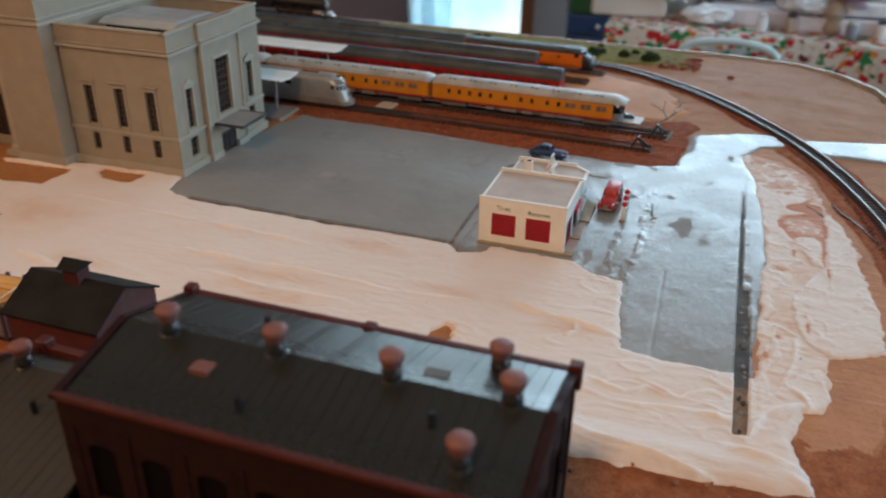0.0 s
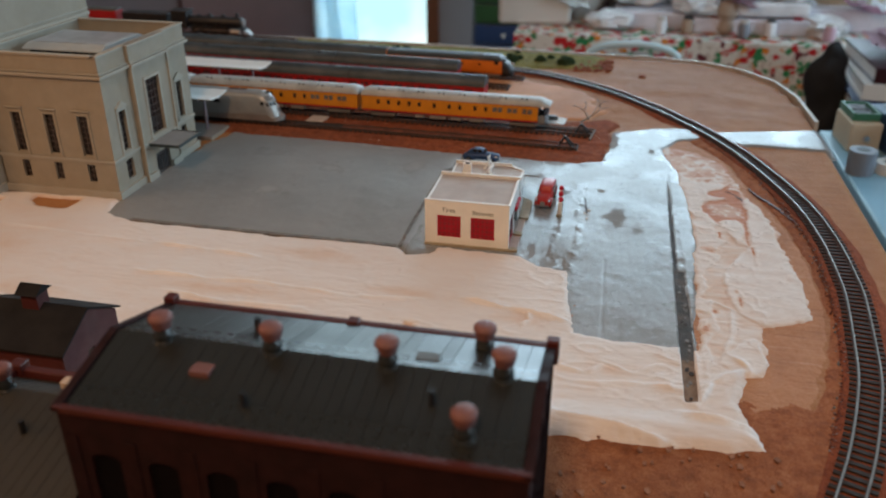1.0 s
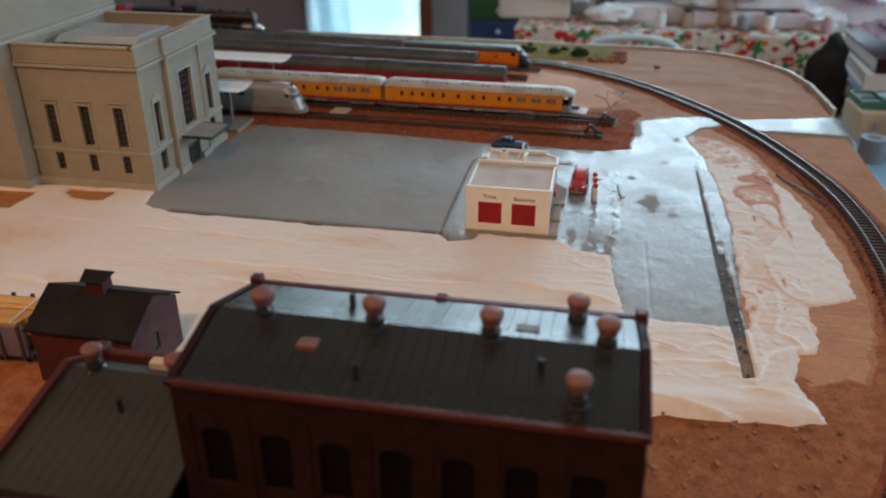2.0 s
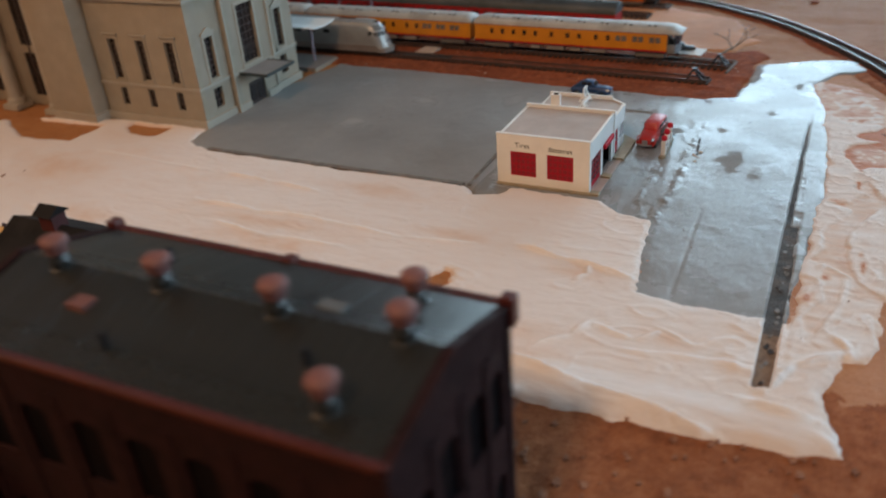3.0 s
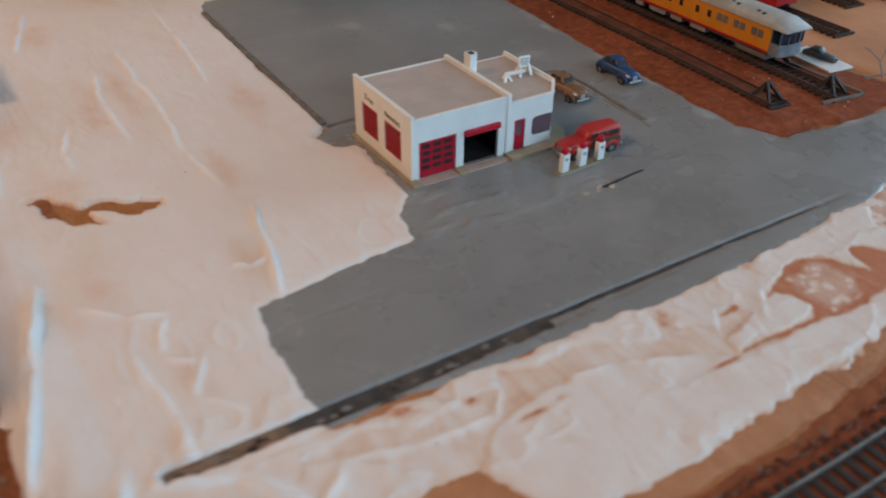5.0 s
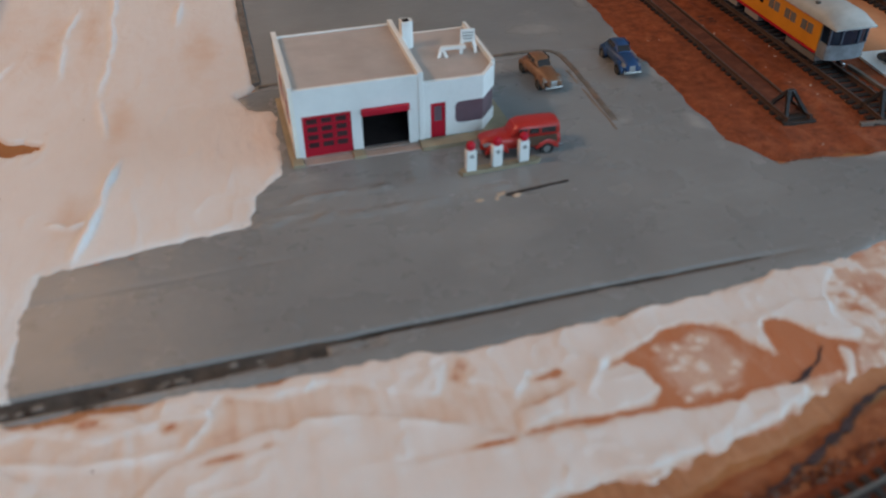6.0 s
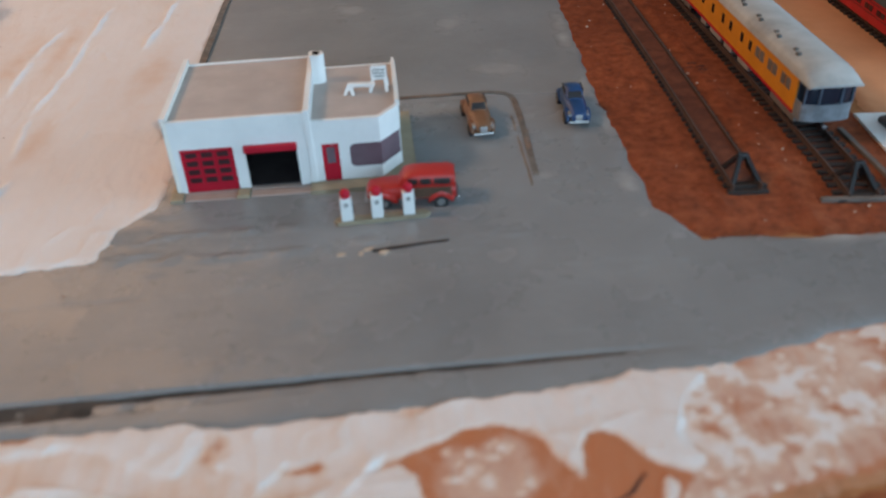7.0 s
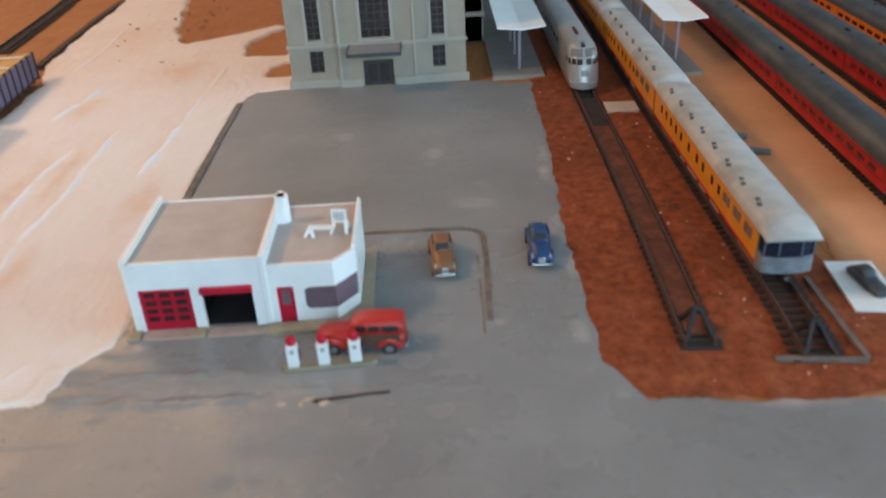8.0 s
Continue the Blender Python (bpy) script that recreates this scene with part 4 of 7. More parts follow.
    pierced(bm, "x", 77.2, 1.2, 9, 47, 1.5, 26.4, [(9, 13.6, 6.6, 15.6), (19, 24, 5, 16)])
    part("office_side", bm, "white", g)
    bm = B()
    box(bm, 77.6, 77.9, 19, 24, 5, 16)
    part("side_window", bm, "mauve_glass", g)
    bm = B()
    box(bm, 48.4, 77.2, 45.8, 47, 1.5, 24.4)
    part("office_back", bm, "white", g)
    bm = B()
    prism(bm, [(48.4, 1.2), (71.0, 1.2), (77.2, 9), (77.2, 45.8), (48.4, 45.8)], 22.8, 24.3)
    part("office_roof", bm, "roof_grey", g, "flat grey-brown roof")
    bm = B()
    prism(bm, [(48.4, -0.3), (71.4, -0.3), (78.7, 8.9), (78.7, 47.2), (76.9, 47.2), (76.9, 9.2), (70.8, 1.4), (48.4, 1.4)], 24.6, 25.0)
    part("coping", bm, "white", g)
    bm = B()
    prism(bm, [(60.4, 0.5), (71.3, 0.5), (77.9, 9), (77.9, 13.6), (77.5, 13.6), (77.5, 9.2), (71.1, 0.9), (60.4, 0.9)], 6.6, 15.6)
    part("office_window", bm, "mauve_glass", g, "wrap-round corner shop window")
    for z, s in ((6.6, 1), (15.6, -1)):
        bm = B()
        sweep_y(bm, [(60.38, z), (62.4, z), (61.3, z + 0.35 * s), (60.7, z + 0.95 * s), (60.38, z + 2.0 * s)][::s], -0.02, 0.45)
        part("window_corner", bm, "white", g)
    bm = B()
    frame_opening(bm, 51, 56.8, 1.5, 16.2, 52.4, 55.4, 8.5, 14.8, 0.4, 0.9)
    d = part("office_door", bm, "red", g, "red glazed office door")
    bm = B()
    box(bm, 52.4, 55.4, 0.6, 0.75, 8.5, 14.8)
    part("pane", bm, "mauve_glass", d)
    # chimney and the small roof sign on its stand
    bm = B()
    prism(bm, [(48.4, 31.8), (50.6, 31.8), *[(50.6 + 2.6 * math.sin(a * math.pi / 8), 34.4 - 2.6 * math.cos(a * math.pi / 8)) for a in range(1, 8)], (50.6, 37.0), (48.4, 37.0)], 24, 35.0)
    c = part("chimney", bm, "white", g)
    # flue opening as a flat black cap, its inner shade painted
    bm = B()
    box(bm, 49.2, 51.6, 33.0, 35.8, 34.9, 35.2)
    part("flue", bm, "dark", c)
    return g


gas_station()


# ---- union station building ----
def station_window(parent, axis, at, u0, u1, z0, z1, cols, rows, pediment=False):
    """A dark metal window with a stone surround; out is towards -axis."""
    bm = B()
    wall_box(bm, axis, at + 2.0, 0.4, u0, u1, z0, z1)
    w = part("window", bm, "window_dark", parent, "dark window with brown glazing bars")
    bm = B()
    for k in range(1, cols):
        u = u0 + (u1 - u0) * k / cols
        wall_box(bm, axis, at + 1.5, 0.5, u - 0.3, u + 0.3, z0, z1)
    for k in range(1, rows):
        z = z0 + (z1 - z0) * k / rows
        wall_box(bm, axis, at + 1.6, 0.4, u0, u1, z - 0.25, z + 0.25)
    part("glazing_grid", bm, "bar_brown", w)
    if z1 - z0 > 18:
        bm = B()
        wall_box(bm, axis, at - 0.6, 0.59, u0 - 1.8, u0, z0 - 1, z1 + 2)
        wall_box(bm, axis, at - 0.6, 0.59, u1, u1 + 1.8, z0 - 1, z1 + 2)
        wall_box(bm, axis, at - 0.6, 0.59, u0, u1, z1, z1 + 2)
        wall_box(bm, axis, at - 1.0, 0.99, u0 - 2.4, u1 + 2.4, z0 - 2.2, z0 - 1)
        part("surround", bm, "stone_trim" if axis == "y" else "stone", w)
    if pediment:
        bm = B()
        m = (u0 + u1) / 2
        wall_box(bm, axis, at - 1.4, 1.39, u0 - 2.6, u1 + 2.6, z1 + 2, z1 + 3)
        prof = [(u0 - 2.6, z1 + 3), (u1 + 2.6, z1 + 3), (m, z1 + 6.5)]
        lo, hi = at - 1.2, at - 0.01
        va = [bm.verts.new((u, lo, z) if axis == "y" else (lo, u, z)) for u, z in prof]
        vb = [bm.verts.new((u, hi, z) if axis == "y" else (hi, u, z)) for u, z in prof]
        bm.faces.new(va)
        bm.faces.new(vb[::-1])
        for i in range(3):
            j = (i + 1) % 3
            bm.faces.new((va[i], va[j], vb[j], vb[i]))
        part("pediment", bm, "stone_trim", w)
    return w


def station_building():
    s = thing("station_building", 0, 0, 0, 0, "large beige stone model railway station with classical columns", "building")
    # end pavilion, walls facing the parking lot and the plaza
    low_y = [(35, 43.5, 10, 23.5), (112, 120, 10, 23.5)]
    up_y = [(35, 43, 30.5, 58), (112, 120, 30.5, 58)]
    mid = (68.5, 86.5, 31, 71)
    for k, (xa, xb) in enumerate(((22, 54), (101, 133))):
        bm = B()
        pierced(bm, "y", 269.5, 2.5, xa, xb, 0, 84, [low_y[k], up_y[k]])
        part("end_wall", bm, "stone", s)
    bm = B()
    pierced(bm, "y", 267.0, 2.5, 54, 101, 0, 84, [mid, (68, 87, 0, 17)])
    part("entrance_bay", bm, "stone", s)
    for u in low_y:
        station_window(s, "y", 269.5, *u, 2, 3)
    for u in up_y:
        station_window(s, "y", 269.5, *u, 2, 7, True)
    station_window(s, "y", 267.0, *mid, 4, 8)
    low_x = [(285, 291, 11.5, 24), (310, 316, 11.5, 24), (335, 341, 11.5, 24)]
    up_x = [(284, 291.5, 30.5, 58), (309, 316.5, 30.5, 58), (334, 341.5, 30.5, 58)]
    bm = B()
    pierced(bm, "x", 22, 2.5, 272, 356, 0, 84, low_x + up_x)
    part("side_wall", bm, "stone", s)
    for u in low_x:
        station_window(s, "x", 22, *u, 2, 3)
    for u in up_x:
        station_window(s, "x", 22, *u, 2, 7)
        bm = B()
        box(bm, 20.6, 22, u[0] - 3, u[1] + 3, 61, 61.8)
        part("window_head", bm, "stone_trim", s)
    bm = B()
    box(bm, 130.5, 133, 272, 356, 0, 84)
    part("back_wall", bm, "stone", s)
    # plinth, belt course, cornice, parapet
    for z0, z1, o in ((0, 5.5, 1.6), (26, 28, 0.9), (83.5, 85.5, 2.2), (86, 87, 1.2)):
        for a, b, c, d in ((22 - o, 54, 269.5 - o, 269.49), (101, 133 + o, 269.5 - o, 269.49), (54 - o * 0.4, 101 + o * 0.4, 267 - o, 266.99), (22 - o, 21.99, 269.49, 357)):
            if z0 == 0 and c == 267 - o:
                for a2, b2 in ((a, 67), (88, b)):
                    bm = B()
                    box(bm, a2, b2, c, d, z0, z1)
                    part("plinth", bm, "stone_trim", s)
                continue
            bm = B()
            box(bm, a, b, c, d, z0, z1)
            part("moulding", bm, "stone_trim", s)
    for a, b, c, d in ((22, 133, 269.5, 272), (54, 101, 267, 269.5), (22, 24.5, 272, 357), (130.5, 133, 272, 357), (24.5, 130.5, 354.5, 357)):
        bm = B()
        box(bm, a, b, c, d, 84, 97)
        part("parapet", bm, "stone", s)
        bm = B()
        box(bm, a - 0.8, b + 0.8, c - 0.8, d + 0.8, 97, 98.2)
        part("coping", bm, "stone_trim", s)
    bm = B()
    box(bm, 24.5, 130.5, 272, 354.5, 82, 83)
    part("pavilion_roof", bm, "roof_pale", s)
    # glazed roof lantern
    bm = B()
    box(bm, 54, 101, 287, 341, 83, 93)
    part("skylight_curb", bm, "window_dark", s)
    bm = B()
    sweep_y(bm, [(50, 93), (105, 93), (105, 93.8), (98, 96.5), (57, 96.5), (50, 93.8)], 284, 344)
    part("skylight", bm, "roof_pale", s, "low grey glazed roof lantern")
    bm = B()
    box(bm, 59.5, 95.5, 287, 341, 96.0, 96.8)
    part("skylight_pane", bm, "glass_roof", s)
    for x in (54, 101):
        bm = B()
        box(bm, x - 0.7, x + 0.7, 265.6, 267, 5.5, 83.5)
        part("downpipe", bm, "stone_trim", s)
    bm = B()
    box(bm, 133, 151, 358, 420, 0, 70, 0.3)
    part("annex", bm, "stone", s)
    bm = B()
    box(bm, 133, 152, 356.8, 358, 19, 22)
    part("moulding", bm, "stone_trim", s)
    # entrance: doors and canopy
    bm = B()
    box(bm, 68, 87, 268.2, 268.9, 0, 17)
    d = part("entrance_door", bm, "door_dark", s, "dark double doors with panes")
    for u in (71, 78.5):
        bm = B()
        box(bm, u, u + 5.5, 267.9, 268.2, 3, 14)
        part("pane", bm, "window_dark", d)
    bm = B()
    box(bm, 60.6, 92.4, 244, 266.9, 26.2, 27.3)
    canopy = part("canopy", bm, "platform", s, "flat grey entrance canopy with a dark rim")
    for a, b, c, d in ((60, 93, 243, 244), (60, 60.6, 244, 266.9), (92.4, 93, 244, 266.9)):
        bm = B()
        box(bm, a, b, c, d, 25.6, 27.7, 0.1)
        part("canopy_rim", bm, "canopy", canopy)
    # main hall with giant columns
    H = 165
    bm = B()
    box(bm, 9.5, 15, 358, 398, 0, H)
    box(bm, 15, 150, 358, 361, 0, H)
    part("hall_pier", bm, "stone", s)
    bm = B()
    box(bm, 30, 33, 398, 640, 0, H)
    part("hall_wall", bm, "stone", s)
    for k in range(5):
        y = 402 + 44 * k
        bm = B()
        box(bm, 30 - 0.4, 30, y + 8, y + 36, 8, 40)
        box(bm, 30 - 0.4, 30, y + 8, y + 36, 46, 120)
        part("hall_window", bm, "window_dark", s)
        bm = B()
        for u in (y + 15, y + 22, y + 29):
            box(bm, 29.0, 29.6, u - 0.4, u + 0.4, 8, 120)
        part("hall_mullion", bm, "bar_brown", s)
    for k in range(6):
        y = 406 + 44 * k
        bm = B()
        lathe(bm, [(6.5, 4), (6.5, 7), (5.2, 8), (4.8, 60), (4.4, 128), (6.2, 131), (6.2, 134)], 20, y, 18)
        box(bm, 12.5, 27.5, y - 7.5, y + 7.5, 0, 4)
        part("column", bm, "stone_trim", s, smooth=True)
    bm = B()
    box(bm, 10, 33, 398, 640, 134, H)
    part("entablature", bm, "stone", s)
    for z0, z1, o in ((0, 6, 1.6), (98, 100, 1.4), (102, 103, 0.8), (134, 137, 2)):
        bm = B()
        box(bm, 9.5 - o, 9.49, 358 - o, 398, z0, z1)
        box(bm, 9.5, 150, 358 - o, 357.99, z0 if z0 > 50 else 98, z1 if z0 > 50 else 99)
        if z0 < 1:
            bm.free()
            bm = B()
            box(bm, 9.5 - o, 9.49, 358 - o, 398, z0, z1)
            box(bm, 9.5, 21.5, 358 - o, 357.99, z0, z1)
        part("moulding", bm, "stone_trim", s)
    bm = B()
    box(bm, 33, 150, 361, 640, H - 12, H - 10)
    part("hall_roof", bm, "roof_pale", s)
    return s


station_building()


# ---- brick works with its lower wing ----
def board_roof(parent, xa, za, xb, zb, y0, y1, material="tar_roof", pitch=4.1):
    """One roof slope of narrow tarred boards that run up to the ridge."""
    bm = B()
    sweep_y(bm, [(xa, za - 1), (xb, zb - 1), (xb, zb + 0.2), (xa, za + 0.2)], y0, y1)
    slope = part("roof_slope", bm, material, parent)
    n = int((y1 - y0) / pitch)
    wide = (y1 - y0) / n
    run = math.hypot(xb - xa, zb - za)
    bm = B()
    box(bm, 0, run, -wide / 2 + 0.06, wide / 2 - 0.06, -0.1, 0.4, 0.08)
    first = part("roof_board", bm, material, slope)
    tilt = -math.degrees(math.atan2(zb - za, xb - xa))
    rng = random.Random(int(y0 + 7 * xa))
    for k in range(n):
        ob = first if k == 0 else new("roof_board", first.data)
        ob.parent = slope
        ob.matrix_local = pose(xa * 0.001, (y0 + wide * (k + 0.5)) * 0.001, (za + 0.2 + rng.uniform(-0.04, 0.06)) * 0.001) @ pose(0, 0, 0, 0, tilt, 0) @ pose(0, 0, 0, rng.uniform(-1.6, 1.6), 0, 0)
    return slope


def roof_vent(parent, x, y, z):
    """A round ventilator: a dark turned foot, a drum and an overhanging cap."""
    bm = B()
    lathe(bm, [(3.4, -1.4), (3.4, 0.4), (2.7, 0.8), (3.0, 1.8), (2.9, 3.0), (2.1, 4.2), (1.7, 5.0)], 0, 0, 18)
    foot = part("vent", bm, "vent_dark", parent, smooth=True)
    foot.location = (x * 0.001, y * 0.001, z * 0.001)
    bm = B()
    lathe(bm, [(1.6, 4.4), (2.6, 4.7), (2.9, 5.2), (2.9, 7.0), (2.7, 7.05)], 0, 0, 20)
    part("cowl", bm, "vent_red", foot, "rusty red vent drum", smooth=True)
    bm = B()
    lathe(bm, [(2.6, 6.9), (3.45, 7.05), (3.55, 7.4), (3.5, 8.5), (3.1, 9.0), (2.2, 9.3), (0.4, 9.45)], 0, 0, 20)
    part("vent_cap", bm, "vent_red", foot, smooth=True)


def arch_heads(wall, axis, at, holes, out):
    """Low brick arches that round off the tops of the window openings."""
    for u0, u1, z0, z1 in holes:
        bm = B()
        m, rise = (u0 + u1) / 2, 2.4
        for side in (-1, 1):
            e = u0 if side < 0 else u1
            prof = [(e, z1)] + [(m + side * (u1 - u0) / 2 * math.sin(a * math.pi / 12), z1 - rise + rise * math.cos(a * math.pi / 12)) for a in range(7)]
            lo, hi = [[bm.verts.new((u, w, z) if axis == "y" else (w, u, z)) for u, z in prof[:1] + prof[2:]] for w in (at + 0.05, at + out)]
            n = len(lo)
            bm.faces.new(lo)
            bm.faces.new(hi[::-1])
            for i in range(n):
                j = (i + 1) % n
                bm.faces.new((lo[i], lo[j], hi[j], hi[i]))
        part("window_arch", bm, "brick", wall)


def brick_building():
    b = thing("brick_factory", 0, 0, 0, 0, "dark red brick model factory with black tar roof and roof vents", "building")
    x0, x1, y0, y1, he, hr, rx, hn = -283, -219, -42.5, 87.5, 78, 88.5, -252.5, 82
    holes = []
    for z0, z1 in ((12, 30), (48, 68)):
        for k in range(7):
            y = y0 + 9 + 17.4 * k
            holes.append((y, y + 9, z0, z1))
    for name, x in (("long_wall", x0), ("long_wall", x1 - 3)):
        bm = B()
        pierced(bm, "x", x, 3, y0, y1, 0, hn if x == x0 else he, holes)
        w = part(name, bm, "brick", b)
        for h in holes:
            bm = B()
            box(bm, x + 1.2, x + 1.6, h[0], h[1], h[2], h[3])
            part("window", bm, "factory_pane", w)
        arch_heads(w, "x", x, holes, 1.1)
    eh = [(-276, -267, 12, 30), (-262, -253, 12, 30), (-247, -238, 12, 30), (-234, -226, 12, 30), (-276, -267, 46, 64), (-262, -253, 48, 67), (-247, -238, 48, 67), (-234, -226, 46, 65)]
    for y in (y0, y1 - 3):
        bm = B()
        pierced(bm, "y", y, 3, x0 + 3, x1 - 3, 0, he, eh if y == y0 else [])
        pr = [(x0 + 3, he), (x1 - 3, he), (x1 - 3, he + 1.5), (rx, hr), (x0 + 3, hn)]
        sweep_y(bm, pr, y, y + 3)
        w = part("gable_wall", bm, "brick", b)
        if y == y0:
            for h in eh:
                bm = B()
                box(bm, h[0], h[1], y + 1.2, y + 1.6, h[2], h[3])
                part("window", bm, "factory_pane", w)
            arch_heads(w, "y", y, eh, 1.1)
    # pilasters on the gable and the long wall
    for x in (-281, -265, -250, -236, -222):
        bm = B()
        box(bm, x - 1.3, x + 1.3, y0 - 0.6, y0 - 0.01, 0, he - 4)
        part("pilaster", bm, "brick", b)
    for k in range(8):
        y = y0 + 2 + 17.6 * k
        bm = B()
        box(bm, x0 - 0.4, x0 - 0.01, y, y + 3, 0, he - 4)
        part("pilaster", bm, "brick", b)
    # roof slopes
    for xa, za, xb, zb in ((x0 + 1, hn, rx, hr), (rx, hr, x1 - 2, he + 1.4)):
        board_roof(b, xa, za, xb, zb, y0 + 2, y1 - 2)
    # parapets: far eave with posts, raked gables, near gutter line
    bm = B()
    box(bm, x1 - 2.0, x1 + 0.8, y0 - 0.5, y1 + 0.5, he - 3, he + 2.4, 0.5)
    part("parapet", bm, "brick_trim", b)
    for y in (y0, (y0 + y1) / 2, y1):
        bm = B()
        box(bm, x1 - 2.8, x1 + 1.4, y - 2.0, y + 2.0, he - 4, he + (4.4 if abs(y - 22) > 30 else 3.2), 0.6)
        part("parapet_post", bm, "brick_trim", b)
    for y in (y0 - 1, y1 - 1.5):
        for xa, za, xb, zb in ((x0 - 1, hn, rx, hr), (rx, hr, x1 - 3, he + 1.5)):
            bm = B()
            sweep_y(bm, [(xa, za), (xb, zb), (xb, zb + 1.1), (xa, za + 1.1)], y, y + 2.5)
            part("gable_coping", bm, "brick", b)
    bm = B()
    box(bm, x0 - 1.0, x0 + 1.2, y0 - 0.6, y1 + 0.6, hn - 0.6, hn + 1.4, 0.3)
    part("eave", bm, "brick_trim", b)
    roof_z = lambda x: hr - (hr - hn if x < rx else hr - he - 1.4) * abs(x - rx) / 31.5
    for x, y in ((-254, 70), (-253, 36), (-253, 1.5), (-230, -22.5), (-252, -31.3), (-274, -24.4)):
        roof_vent(b, x, y, roof_z(x))
    for x, y, w, l, m in ((-245, -8.4, 4, 7, "steel_grey"), (-264, 53, 5, 6, "vent_red")):
        bm = B()
        z = roof_z(x)
        box(bm, x - w / 2, x + w / 2, y - l / 2, y + l / 2, z - 0.5, z + 1.6, 0.2)
        part("roof_hatch", bm, m, b, "small roof hatch")
    for x, y in ((-274, 36), (-265, -14), (-238, 47.5)):
        bm = B()
        z = roof_z(x)
        lathe(bm, [(1.0, z - 1), (1.0, z + 5)], x, y, 10)
        part("pipe", bm, "black", b)
    return b




def lower_wing():
    b = thing("factory_wing", 0, 0, 0, 0, "lower dark red brick factory wing with black roof", "building")
    x0, x1, y0, y1, he, hr, rx = -300, -230, 88, 147, 48, 57, -249
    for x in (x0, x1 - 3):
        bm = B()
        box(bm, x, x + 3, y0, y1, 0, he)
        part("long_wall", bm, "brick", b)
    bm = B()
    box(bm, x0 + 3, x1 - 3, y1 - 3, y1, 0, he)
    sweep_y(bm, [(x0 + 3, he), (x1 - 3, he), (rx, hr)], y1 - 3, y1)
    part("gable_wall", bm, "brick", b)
    for xa, za, xb, zb in ((x0 - 2, he - 1.5, rx, hr), (rx, hr, x1 - 2, he)):
        board_roof(b, xa, za, xb, zb, y0, y1 - 1, "worn_roof")
    bm = B()
    box(bm, x1 - 2.5, x1 + 0.8, y0, y1, he - 3, he + 4.0, 0.6)
    part("parapet", bm, "brick_trim", b)
    bm = B()
    box(bm, x1 - 3.4, x1 + 1.6, y1 - 4, y1 + 1, he - 4, he + 6.5, 0.7)
    part("parapet_post", bm, "brick_trim", b)
    for xa, za, xb, zb in ((x0 - 1, he - 1, rx, hr), (rx, hr, x1, he)):
        bm = B()
        sweep_y(bm, [(xa, za), (xb, zb), (xb, zb + 2.6), (xa, za + 2.6)], y1 - 2, y1 + 0.6)
        part("gable_coping", bm, "brick_trim", b)
    for x, y in ((-249, 136), (-249, 106)):
        roof_vent(b, x, y, hr)
    bm = B()
    box(bm, -243, -239, 112, 120, 55, 57.6, 0.2)
    part("roof_hatch", bm, "wood", b, "small pale roof hatch")
    bm = B()
    lathe(bm, [(1.0, 52), (1.0, 59)], -265, 118, 10)
    part("pipe", bm, "black", b)
    return b


brick_building()
lower_wing()




# ---- trains ----
def window_band(parent, side, y, wide, z0, z1, material="window_dark"):
    bm = B()
    box(bm, side * 9.25 - 0.15, side * 9.25 + 0.15, y, y + wide, z0, z1)
    part("window", bm, material, parent)


